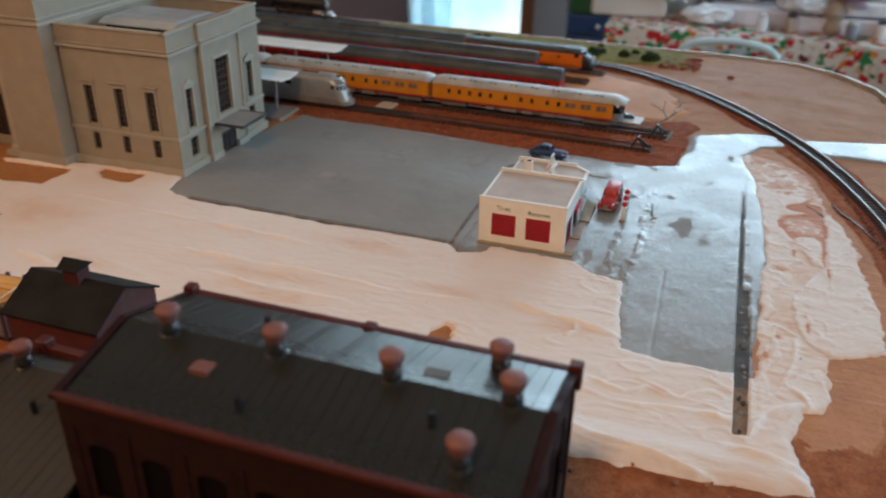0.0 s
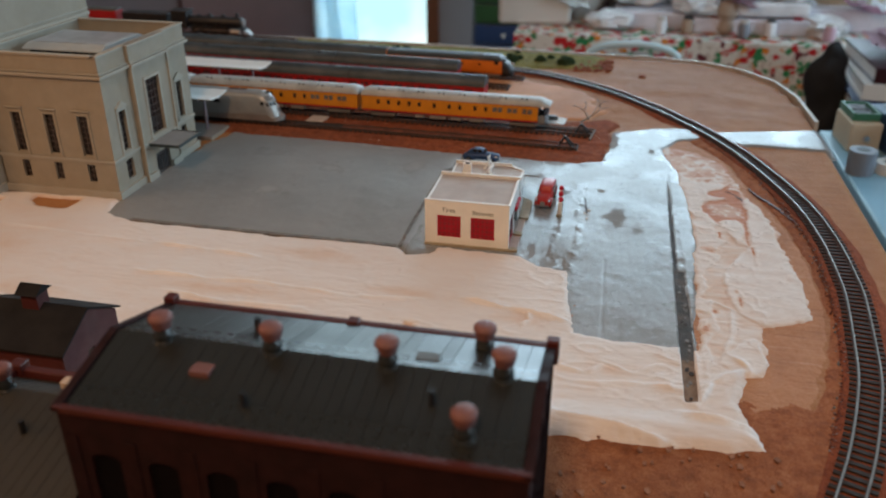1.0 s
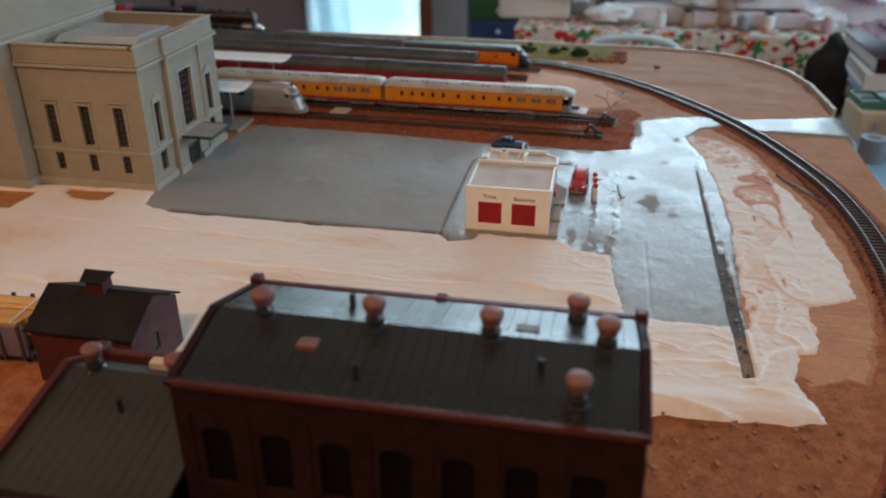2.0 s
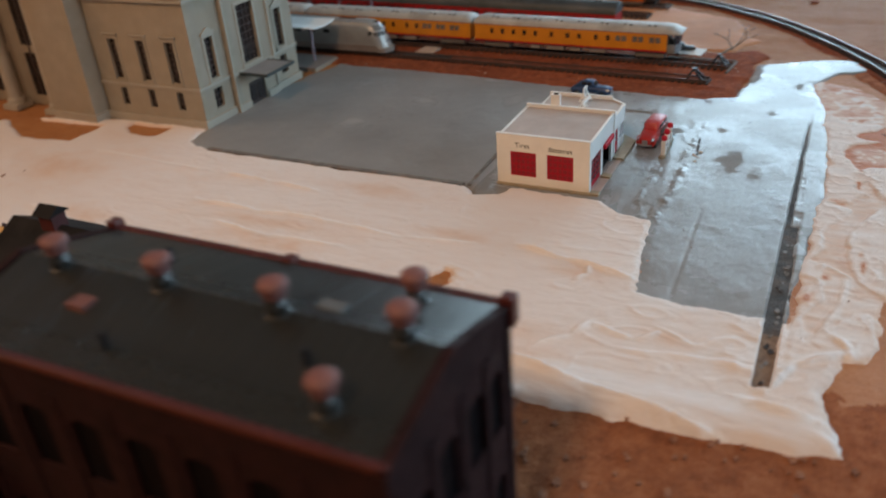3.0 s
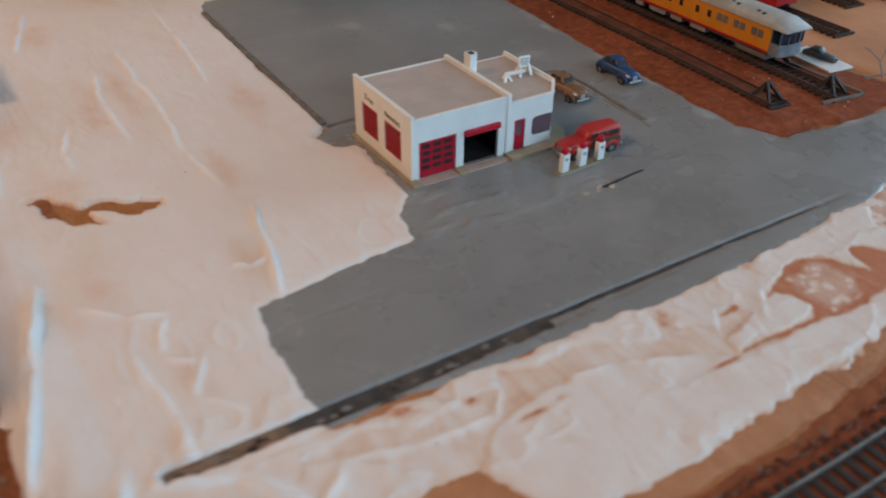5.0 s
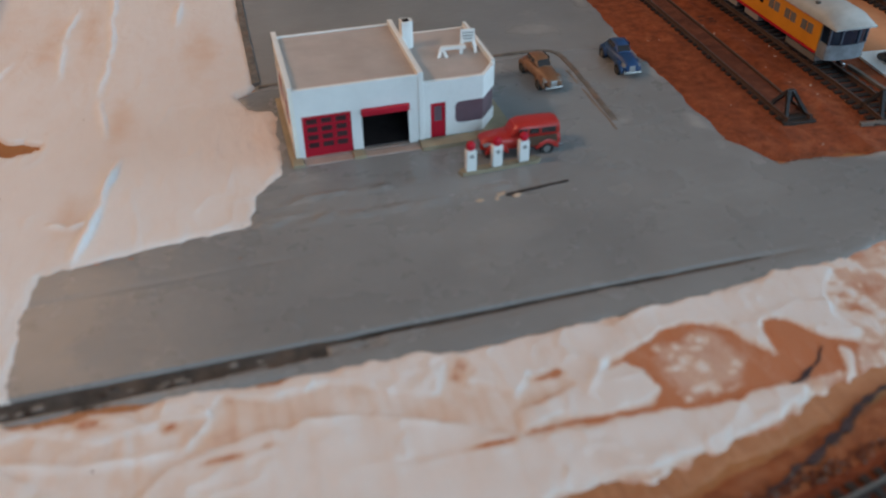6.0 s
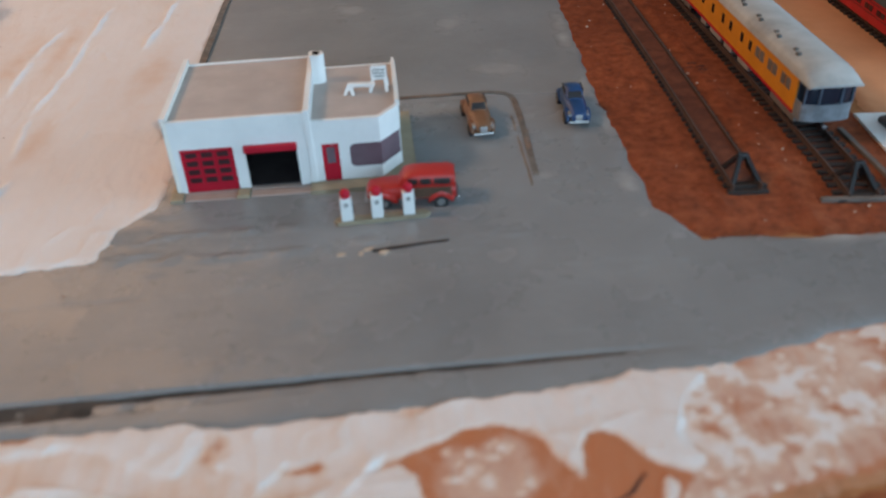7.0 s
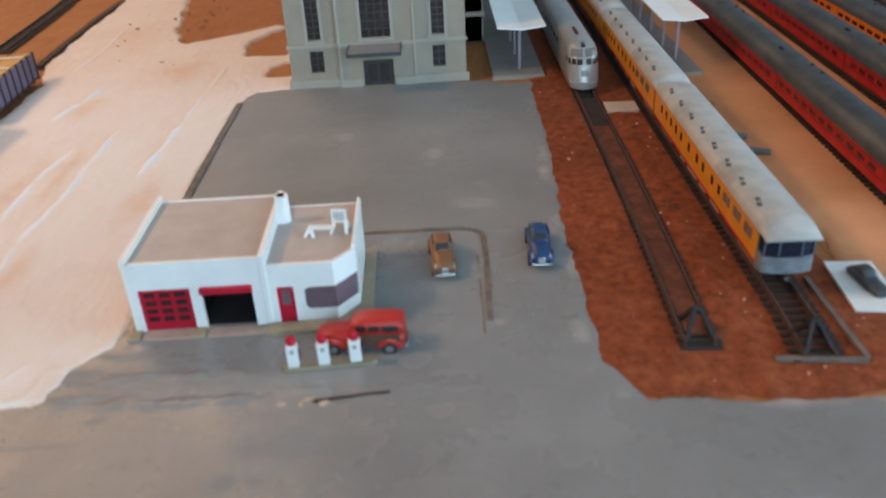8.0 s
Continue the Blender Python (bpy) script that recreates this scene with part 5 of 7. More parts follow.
def coach(x, y, length, lean, body, roof, label, group, rail=3.5, scheme="single", stripe=None, end_platform=False, vents=True, skirt=7.6, eave=20.6):
    """A passenger coach: shell, roof, windows, trucks; its near end may be an open observation platform."""
    c = thing("passenger_coach", x, y, rail, lean, label, "train car", group)
    h = length / 2
    front = -h + (6 if end_platform else 1)
    bm = B()
    low = eave < 20
    if low:
        front = -h + 0.3
        c.scale.z = 0.88
    box(bm, -9.2, 9.2, front, h - (0.3 if low else 1), skirt, eave, 0.4)
    part("body", bm, body, c)
    if stripe:
        bm = B()
        box(bm, -9.35, 9.35, front + 0.2, h - 1.2, 7.3, 8.4)
        part("stripe", bm, stripe, c)
        bm = B()
        box(bm, -9.35, 9.35, front + 0.2, h - 1.2, 20.2, 20.7)
        part("stripe", bm, stripe, c)
    # roof with rounded-down ends
    bm = B()
    rings = []
    for yy, k in ((-h - (3.6 if end_platform else 0.5), 0.16), (-h + 1.5, 0.72), (-h + 5, 0.95), (-h + 9, 1.0), (h - 9, 1.0), (h - 5, 0.95), (h - 1.5, 0.72), (h - 0.4, 0.3)) if not low else ((-h, 0.9), (-h + 0.8, 1.0), (h - 0.8, 1.0), (h - 0.1, 0.97)):
        rings.append([bm.verts.new((9.7 * math.cos(math.pi * i / 12), yy, eave + (26.0 - eave) * k * math.sin(math.pi * i / 12) ** (0.85 if low else 0.62))) for i in range(13)])
    for p, q in zip(rings, rings[1:]):
        for i in range(12):
            bm.faces.new((p[i], p[i + 1], q[i + 1], q[i]))
        bm.faces.new((p[12], p[0], q[0], q[12]))
    bm.faces.new(rings[0])
    bm.faces.new(rings[-1][::-1])
    r = part("roof", bm, roof, c, smooth=True)
    for yy in () if vents else (-h + 16, -h + 19, h - 30, h - 16):
        bm = B()
        lathe(bm, [(1.1, 25.2), (1.1, 26.5), (0.7, 26.9)], -2.5 if yy < 0 else 2.0, yy, 10)
        part("roof_vent", bm, "black", r)
    if vents:
        for k in range(8):
            yy = -h + 18 + k * (length - 36) / 7
            for off, xx in ((-2.2, -6.0), (2.0, -5.2)):
                bm = B()
                box(bm, xx - 0.9, xx + 0.7, yy + off - 1.0, yy + off + 1.0, 24.4, 25.9, 0.3)
                part("roof_vent", bm, "under_dark", r)
    # windows: small single ones along the car, paired ones near the end
    for side in (-1, 1):
        yy = -h + 11
        if scheme == "single":
            for g in range(3):
                for k in range(2):
                    window_band(c, side, yy + 4.4 * k, 3.6, 13.8, 17.8, "pane_grey")
                yy += 12.5
            while yy < h - 10:
                window_band(c, side, yy, 2.6, 13.6, 17.4)
                yy += 9.2 if int(yy * 7) % 3 else 13
        else:
            while yy < h - 10:
                window_band(c, side, yy, 3.3, eave - 6.0, eave - 3.2, "pane_red" if body == "red_car" else "window_dark")
                window_band(c, side, yy + 4.0, 3.3, eave - 6.0, eave - 3.2, "pane_red" if body == "red_car" else "window_dark")
                yy += 11.4
            for z0, z1 in ((eave - 7.4, eave - 7.1), (eave - 1.8, eave - 1.5)) if body == "red_car" else ():
                bm = B()
                box(bm, side * 9.25 - 0.08, side * 9.25 + 0.08, front + 1, h - 2, z0, z1)
                part("stripe", bm, "pane_red", c)
    bm = B()
    box(bm, -8, 8, -h + 2, h - 2, 6.2, 7.6, 0.2)
    u = part("underframe", bm, "under", c)
    for yy, w in ((-22, 12), (-4, 9), (12, 14), (28, 7)):
        bm = B()
        box(bm, -7.6, 7.6, yy - w / 2, yy + w / 2, 3.4, 6.2, 0.3)
        part("equipment_box", bm, "under_pale", u)
    for yy in (-h + 19, h - 19):
        bm = B()
        box(bm, -7, 7, yy - 11, yy + 11, 2.4, 5.4, 0.5)
        b = part("truck", bm, "under", c)
        for dy in (-7.5, 0, 7.5):
            for s in (-4.8, 4.8):
                bm = B()
                lathe(bm, [(2.6, s - 0.8), (2.6, s + 0.8)], yy + dy, 2.6, 12, "x")
                part("wheel", bm, "black", b)
    for s in (-1, 1):
        bm = B()
        box(bm, -1, 1, s * h - 2, s * h + 2, 3.6, 5.0, 0.2)
        part("coupler", bm, "black", c)
    if not end_platform and not low:
        bm = B()
        box(bm, -5, 5, h - 1, h + 0.8, 7.6, 20, 0.3)
        part("diaphragm", bm, "under_dark", c, "dark grey end diaphragm")
    if end_platform:
        bm = B()
        box(bm, -8.6, 8.6, front - 0.4, front, 8, 20.4)
        part("end_wall", bm, "blue_grey", c, "dark blue-grey end wall")
        bm = B()
        box(bm, -9.0, 9.0, -h - 0.2, front, 6.8, 7.8, 0.2)
        part("platform_deck", bm, "under", c)
        bm = B()
        curve = [(9.1 * math.sin(a), -h + 0.6 - 2.4 * math.cos(a)) for a in (math.pi * (k / 10 - 0.5) for k in range(11))]
        inner = [(0.93 * x, y + 0.7) for x, y in curve]
        prism(bm, [(-9.1, front - 0.4), *curve, (9.1, front - 0.4), (8.4, front - 0.4), *inner[::-1], (-8.4, front - 0.4)], 6.8, 13.2)
        part("platform_railing", bm, "railing_grey", c, "grey bulging end railing", smooth=False)
        bm = B()
        prism(bm, [(0.97 * x, y + 0.45) for x, y in curve] + inner[::-1], 13.2, 20.7)
        part("end_glazing", bm, "blue_glass", c, "dark blue glazing above the railing")
        for a in (-1.25, -0.45, 0.45, 1.25):
            sx, sy = 9.0 * math.sin(a), -h + 0.7 - 2.3 * math.cos(a)
            bm = B()
            box(bm, sx - 0.35, sx + 0.35, sy - 0.25, sy + 0.4, 13.0, 20.8)
            part("platform_post", bm, "blue_grey", c)
        bm = B()
        box(bm, -2.4, 2.4, front - 0.8, front - 0.4, 8.6, 17)
        part("end_door", bm, "black", c)
        bm = B()
        box(bm, -0.8, 0.8, -h - 2, -h, 3.6, 5.2, 0.2)
        part("coupler", bm, "chrome", c)
    return c


for k in range(4):
    coach(230.5 + 4.9 * k, 80.5 + 162.0 * k, 160, -1.7, "yellow", "car_roof", "yellow passenger coach with silver-grey roof and observation platform" if k == 0 else "yellow passenger coach with silver-grey roof",
          "yellow train", stripe="red", end_platform=k == 0)
for k in range(4):
    coach(309.2 + 6.7 * k, 131.5 + 135 * k, 135, -2.9, "red_car", "black_roof", "bright red passenger coach with black roof", "front red train", rail=2.2, scheme="band", vents=False, skirt=3.6, eave=15.6)
for k in range(4):
    coach(361.9 + 6.5 * k, 165 + 130 * k, 130, -2.9, "red_car", "black_roof", "bright red passenger coach with grey-black roof", "rear red train", rail=2.2, scheme="band", vents=False, skirt=3.6, eave=15.6)
for k in range(3):
    coach(403.0 + 7.6 * k, 258 + 147.4 * k, 147, -2.9, "orange", "black_roof", "orange passenger coach with dark roof", "orange train", rail=2.6, scheme="band", vents=False, skirt=5.0, eave=17.2)


def loft(bm, sections, n=14, power=2.6):
    """Rounded cross-sections (y, half width, bottom, top) joined along y."""
    rings = []
    for y, w, lo, hi in sections:
        m, hh = (lo + hi) / 2, (hi - lo) / 2
        ring = []
        for k in range(n):
            a = 2 * math.pi * (k + 0.5) / n
            ca, sa = math.cos(a), math.sin(a)
            ring.append(bm.verts.new((w * math.copysign(abs(ca) ** (2 / power), ca), y, m + hh * math.copysign(abs(sa) ** (2 / power), sa))))
        rings.append(ring)
    for p, q in zip(rings, rings[1:]):
        for k in range(n):
            j = (k + 1) % n
            bm.faces.new((p[k], p[j], q[j], q[k]))
    bm.faces.new(rings[0][::-1])
    bm.faces.new(rings[-1])
    return bm


def streamliner(x, y, lean, shell_material, roof_material, nose_material, label, rail, length=150):
    """A cab-first streamlined diesel locomotive; its nose points to -y."""
    c = thing("locomotive", x, y, rail, lean, label, "locomotive")
    c.scale.z = 0.80
    h = length
    bm = B()
    loft(bm, [(0.0, 4.8, 3.2, 9.0), (1.5, 7.0, 3.0, 12.0), (4, 8.7, 2.8, 15.6), (8, 9.2, 2.8, 19.6), (12, 9.3, 2.8, 23.4), (16, 9.3, 2.8, 25.8), (21, 9.3, 2.8, 26.6), (h, 9.3, 2.8, 26.8)], 22, 4.0)
    part("body", bm, shell_material, c, smooth=True)
    bm = B()
    loft(bm, [(10, 8.9, 19.6, 22.9), (14, 9.5, 19.4, 26.9), (20, 9.6, 19.2, 27.1), (h - 1, 9.6, 19.2, 27.1)], 22, 3.0)
    part("roof", bm, roof_material, c, smooth=True)
    bm = B()
    loft(bm, [(-0.3, 4.9, 3.1, 9.3), (1.3, 7.2, 2.9, 12.4), (3.8, 8.9, 2.7, 16.0), (7.8, 9.4, 2.7, 20.0), (10.5, 9.5, 2.7, 22.4)], 22, 4.0)
    part("nose", bm, nose_material, c, smooth=True)
    # cab glass: two windshields and side panes
    for s in (-1, 1):
        bm = B()
        v = [bm.verts.new(p) for p in ((s * 0.6, 7.2, 19.8), (s * 6.6, 8.2, 19.6), (s * 6.2, 10.6, 23.4), (s * 0.6, 9.8, 23.8), (s * 0.6, 8.2, 19.4), (s * 6.6, 9.2, 19.2), (s * 6.2, 11.6, 23.0), (s * 0.6, 10.8, 23.4))]
        for f in ((0, 1, 2, 3), (7, 6, 5, 4), (0, 4, 5, 1), (1, 5, 6, 2), (2, 6, 7, 3), (3, 7, 4, 0)):
            bm.faces.new([v[i] for i in f])
        part("windshield", bm, "window_dark", c)
    for s in (-1, 1):
        bm = B()
        box(bm, s * 9.3 - 0.2, s * 9.3 + 0.2, 14, 18.5, 17, 21)
        part("cab_window", bm, "window_dark", c)
        for k in range(5):
            bm = B()
            lathe(bm, [(1.4, s * 9.3 - 0.2), (1.4, s * 9.3 + 0.2)], 34 + 18 * k, 16, 14, "x")
            part("porthole", bm, "window_dark", c)
    bm = B()
    lathe(bm, [(1.6, -0.8), (1.8, 0.4), (1.8, 3)], 0, 16.6, 14, "y")
    part("headlight", bm, "chrome", c)
    bm = B()
    box(bm, -4.0, -0.5, 30, 42, 26.4, 27.6, 0.3)
    part("roof_hatch", bm, "under", c)
    for yy in (26, h - 30):
        bm = B()
        box(bm, -6.5, 6.5, yy - 13, yy + 13, 0.6, 3.4, 0.4)
        b = part("truck", bm, "under", c)
        for dy in (-9, 0, 9):
            for s in (-4.8, 4.8):
                bm = B()
                lathe(bm, [(2.6, s - 0.8), (2.6, s + 0.8)], yy + dy, 2.4, 12, "x")
                part("wheel", bm, "black", b)
    return c


def shovel_nose(x, y, lean, label, rail, length=170):
    """A silver motor car with a rounded, raked nose; it points to -y."""
    c = thing("locomotive", x, y, rail, lean, label, "locomotive")
    # height, set-back of the nose, half width
    rows = [(2.4, -2.2, 8.4), (5.6, -2.0, 8.8), (6.0, 0.2, 9.2), (9.0, 1.2, 9.3), (13.0, 2.8, 9.3), (15.4, 3.8, 9.3), (18.5, 5.4, 9.2), (21.4, 7.4, 8.9), (23.6, 9.4, 8.2), (25.3, 11.8, 6.8), (26.3, 14.5, 4.6), (26.7, 17.5, 2.0)]

    def on_nose(u, z, out=0.0):
        zs, back, half = zip(*rows)
        f, w = float(np.interp(z, zs, back)), float(np.interp(z, zs, half)) + out
        return w * math.sin(u * math.pi / 2), f - out + 8.5 * (1 - math.cos(u * math.pi / 2)), z

    bm = B()
    n = 16
    rings = []
    for z, f, w in rows:
        ring = [bm.verts.new(on_nose(-1 + 2 * k / n, z)) for k in range(n + 1)]
        rings.append([bm.verts.new((-w, length, z)), *ring, bm.verts.new((w, length, z))])
    for p, q in zip(rings, rings[1:]):
        for k in range(n + 2):
            bm.faces.new((p[k], p[k + 1], q[k + 1], q[k]))
        bm.faces.new((p[-1], p[0], q[0], q[-1]))
    bm.faces.new(rings[0][::-1])
    bm.faces.new(rings[-1])
    body = part("body", bm, "silver", c, smooth=True)

    def nose_pane(name, u0, u1, z0, z1, material, out=0.14):
        bm = B()
        k = 4
        lo = [[bm.verts.new(on_nose(u0 + (u1 - u0) * i / k, z, d)) for i in range(k + 1)] for z in (z0, (z0 + z1) / 2, z1) for d in (out,)]
        hi = [[bm.verts.new(on_nose(u0 + (u1 - u0) * i / k, z, -0.4)) for i in range(k + 1)] for z in (z0, (z0 + z1) / 2, z1)]
        for g in (lo, hi):
            for r0, r1 in zip(g, g[1:]):
                for i in range(k):
                    bm.faces.new((r0[i], r0[i + 1], r1[i + 1], r1[i]))
        for r0, r1 in ((lo[0], hi[0]), (lo[-1], hi[-1])):
            for i in range(k):
                bm.faces.new((r0[i], r0[i + 1], r1[i + 1], r1[i]))
        part(name, bm, material, body)

    for u0, u1 in ((-0.74, -0.60), (-0.54, -0.33), (-0.29, -0.07), (0.07, 0.29), (0.33, 0.54), (0.60, 0.74)):
        nose_pane("front_pane", u0, u1, 15.4, 18.4, "window_dark")
    for u0, u1 in ((-0.60, -0.06), (0.06, 0.60)):
        nose_pane("upper_pane", u0, u1, 19.6, 23.4, "pane_grey")
    nose_pane("grille", -0.16, 0.16, 9.2, 12.4, "steel_grey")
    bm = B()
    lathe(bm, [(1.2, 10.2), (1.3, 11.0), (1.3, 16)], 0, 25.0, 14, "y")
    part("headlight", bm, "black", c)
    bm = B()
    box(bm, -1.6, 0.4, 30, 46, 26.4, 27.5, 0.3)
    part("roof_hatch", bm, "barn_red", c, "dull red roof hatch")
    for side in (-1, 1):
        for y0, y1 in ((11.5, 14.5), (52, 58), (66, 72), (80, 86), (94, 100), (108, 114)):
            bm = B()
            box(bm, side * 9.25 - 0.15, side * 9.25 + 0.15, y0, y1, 16.2, 19.2)
            part("side_window", bm, "window_dark", c)
    for yy in (28, length - 30):
        bm = B()
        box(bm, -6.5, 6.5, yy - 13, yy + 13, 0.6, 3.0, 0.4)
        b = part("truck", bm, "under_dark", c)
        for dy in (-9, 0, 9):
            for s in (-4.8, 4.8):
                bm = B()
                lathe(bm, [(2.6, s - 0.8), (2.6, s + 0.8)], yy + dy, 2.4, 12, "x")
                part("wheel", bm, "black", b)
    return c


shovel_nose(200.2, 224.5, -1.3, "silver streamlined locomotive with rounded shovel nose", 2.6)
streamliner(391.5, 50, -2.9, "orange", "black_roof", "black", "orange and black streamlined diesel locomotive", 2.6, 134)


def steam_locomotive():
    c = thing("steam_locomotive", 504, 396, 6.0, -1.5, "black model steam locomotive with tender", "locomotive")
    bm = B()
    lathe(bm, [(3.2, 0), (6.0, 1.5), (6.3, 3), (6.3, 72), (5.6, 74)], 0, 14.5, 20, "y")
    part("boiler", bm, "black", c, smooth=True)
    bm = B()
    lathe(bm, [(4.2, -0.8), (4.8, 0.2)], 0, 14.5, 18, "y")
    part("smokebox_door", bm, "chrome", c)
    for yy, r, z in ((8, 1.8, 25.5), (26, 2.6, 23.5), (44, 2.8, 23.8), (58, 2.0, 23)):
        bm = B()
        lathe(bm, [(r * 1.2, 18), (r, 20), (r, z - 0.8), (r * 0.6, z)], 0, yy, 14)
        part("dome" if yy > 10 else "chimney", bm, "black", c, smooth=True)
    bm = B()
    box(bm, -9, 9, 72, 92, 6, 26, 0.5)
    part("cab", bm, "black", c)
    bm = B()
    box(bm, -9.4, 9.4, 70, 94, 26, 27, 0.3)
    part("cab_roof", bm, "black", c)
    bm = B()
    box(bm, -8, 8, -2, 74, 6.4, 7.6)
    part("running_board", bm, "black", c)
    bm = B()
    v = [(-7, -2, 2), (7, -2, 2), (7, -2, 6.4), (-7, -2, 6.4), (-2, -10, 1), (2, -10, 1), (2, -8, 4), (-2, -8, 4)]
    vs = [bm.verts.new(p) for p in v]
    for f in ((3, 2, 1, 0), (4, 5, 6, 7), (0, 1, 5, 4), (1, 2, 6, 5), (2, 3, 7, 6), (3, 0, 4, 7)):
        bm.faces.new([vs[i] for i in f])
    part("pilot", bm, "chrome", c, "metal cowcatcher")
    for s in (-1, 1):
        bm = B()
        lathe(bm, [(3.2, 2), (3.2, 14)], s * 7.6, 5, 12, "y")
        part("cylinder", bm, "chrome", c)
        for yy in (24, 37, 50, 63):
            bm = B()
            lathe(bm, [(5.6, s * 5 - 0.8), (5.6, s * 5 + 0.8)], yy, 5.6, 18, "x")
            part("driving_wheel", bm, "black", c)
        bm = B()
        box(bm, s * 6.2 - 0.4, s * 6.2 + 0.4, 12, 64, 4.6, 6.0)
        part("side_rod", bm, "chrome", c)
    bm = B()
    box(bm, -9, 9, 98, 160, 5, 22, 0.6)
    part("tender", bm, "black", c)
    for yy in (110, 146):
        bm = B()
        box(bm, -7, 7, yy - 10, yy + 10, 0.5, 5, 0.4)
        part("truck", bm, "black", c)
    return c


steam_locomotive()


def box_car():
    c = thing("box_car", 509, 605, 6.0, -1.5, "dark red freight box car behind the steam locomotive", "train car")
    bm = B()
    box(bm, -8.6, 8.6, -40, 40, 5, 23, 0.5)
    part("body", bm, "red_car", c)
    bm = B()
    sweep_y(bm, [(-9, 22.8), (9, 22.8), (8, 24.4), (0, 25.6), (-8, 24.4)], -40.5, 40.5)
    part("roof", bm, "under_dark", c)
    for yy in (-28, 28):
        bm = B()
        box(bm, -6.5, 6.5, yy - 8, yy + 8, 1.2, 5, 0.3)
        part("truck", bm, "black", c)
    return c


box_car()
railway([(500, 330), (504, 400), (510, 640)], 3.0, "far back track behind the trains", bed="red_dirt")


# ---- platforms, buffer stops, odds between the tracks ----
def platform(x0, x1, y0, y1, cx0, cx1, cy0, cz, label):
    p = thing("station_platform", 0, 0, 0, 0, label, "platform", "station platforms")
    bm = B()
    sk = 0.02 * (y1 - y0)
    prism(bm, [(x0, y0), (x1, y0), (x1 + sk, y1), (x0 + sk, y1)], -0.5, 2.8)
    part("deck", bm, "platform", p)
    bm = B()
    prism(bm, [(x0 - 0.3, y0 - 0.5), (x1 + 0.3, y0 - 0.5), (x1 + 0.3, y0 + 1.2), (x0 - 0.3, y0 + 1.2)], -0.5, 2.2)
    part("end_face", bm, "stone", p)
    m = (cx0 + cx1) / 2
    bm = B()
    rings = []
    for yy in (cy0, y1):
        s = 0.02 * (yy - y0)
        rings.append([bm.verts.new((xx + s, yy, zz)) for xx, zz in ((cx0, cz), (m, cz - 1.6), (cx1, cz), (cx1, cz + 0.9), (m, cz - 0.6), (cx0, cz + 0.9))])
    a, b = rings
    for i in range(6):
        j = (i + 1) % 6
        bm.faces.new((a[i], a[j], b[j], b[i]))
    bm.faces.new(a[::-1])
    bm.faces.new(b)
    part("canopy_roof", bm, "paper", p, "white thin canopy roof")
    yy = cy0 + 14
    while yy < y1:
        s = 0.02 * (yy - y0)
        bm = B()
        box(bm, m + s - 0.8, m + s + 0.8, yy - 0.8, yy + 0.8, 2.8, cz - 1)
        c = part("post", bm, "mauve_post", p)
        bm = B()
        box(bm, cx0 + s + 3, cx1 + s - 3, yy - 0.5, yy + 0.5, cz - 2.6, cz - 1.6)
        part("bracket", bm, "mauve_post", c)
        yy += 34
    return p


platform(149.5, 182, 266, 640, 152.5, 182.5, 264, 32.6, "grey platform with white canopy beside the silver locomotive")
platform(256, 279, 252, 640, 255, 284, 266.5, 31.8, "grey platform with white canopy behind the yellow train")


def buffer_stop(x, y, rz, label):
    b = thing("buffer_stop", x, y, 1.0, rz, label, "buffer stop", "buffer stops")
    for s in (-4.5, 4.5):
        bm = B()
        for (y0, z0), (y1, z1) in (((-6, 1.0), (1, 8.8)), ((5.5, 1.0), (1, 8.8))):
            d = Vector((0, y1 - y0, z1 - z0)).normalized()
            nrm = Vector((0, -d.z, d.y)) * 0.7
            q = [Vector((0, y0, z0)), Vector((0, y1, z1))]
            vs = []
            for pt in q:
                for sx, sn in ((-0.7, -1), (0.7, -1), (0.7, 1), (-0.7, 1)):
                    vs.append(bm.verts.new((s * (1 - 0.82 * (pt.z > 5)) + sx, pt.y + nrm.y * sn, pt.z + nrm.z * sn)))
            for f in ((3, 2, 1, 0), (4, 5, 6, 7), (0, 1, 5, 4), (1, 2, 6, 5), (2, 3, 7, 6), (3, 0, 4, 7)):
                bm.faces.new([vs[i] for i in f])
        part("side_frame", bm, "buffer", b)
    bm = B()
    box(bm, -1.9, 1.9, 0, 2.0, 6.8, 9.2, 0.4)
    part("cross_beam", bm, "buffer", b)
    bm = B()
    box(bm, -6.5, 6.5, -7.2, -5.6, 0, 1.3, 0.2)
    part("foot", bm, "tie", b)
    return b


buffer_stop(191.5, -19, -2, "dark metal A-frame buffer stop on a sunken siding")
buffer_stop(226, -30, -2, "dark metal A-frame buffer stop by the yellow coach")


def board(name, x, y, z, rz, lx, ly, lz, material, label):
    b = thing(name, x, y, z, rz, label, "board")
    bm = B()
    box(bm, -lx / 2, lx / 2, -ly / 2, ly / 2, 0, lz, min(lz, lx, ly) * 0.15)
    part("plank", bm, material, b)
    return b


board("wooden_plank", 216, 199, 0.6, -3, 18, 15, 1.8, "wood", "small raw wooden plank between the rails")
board("wooden_plank", 225, -38.5, 0.8, -7, 28, 1.8, 1.5, "old_wood", "weathered strip of wood across the track end")
board("wooden_plank", 240, -15, 0.8, -1, 1.9, 48, 1.4, "old_wood", "weathered strip of wood beside the siding")
board("grey_bracket", 263, 148, 0.6, -20, 12, 3, 2, "steel_grey", "short grey bar lying beside the yellow train")
board("grey_bracket", 266, 127, 0.6, -25, 14, 3.5, 2, "steel_grey", "short grey bar lying beside the yellow train")


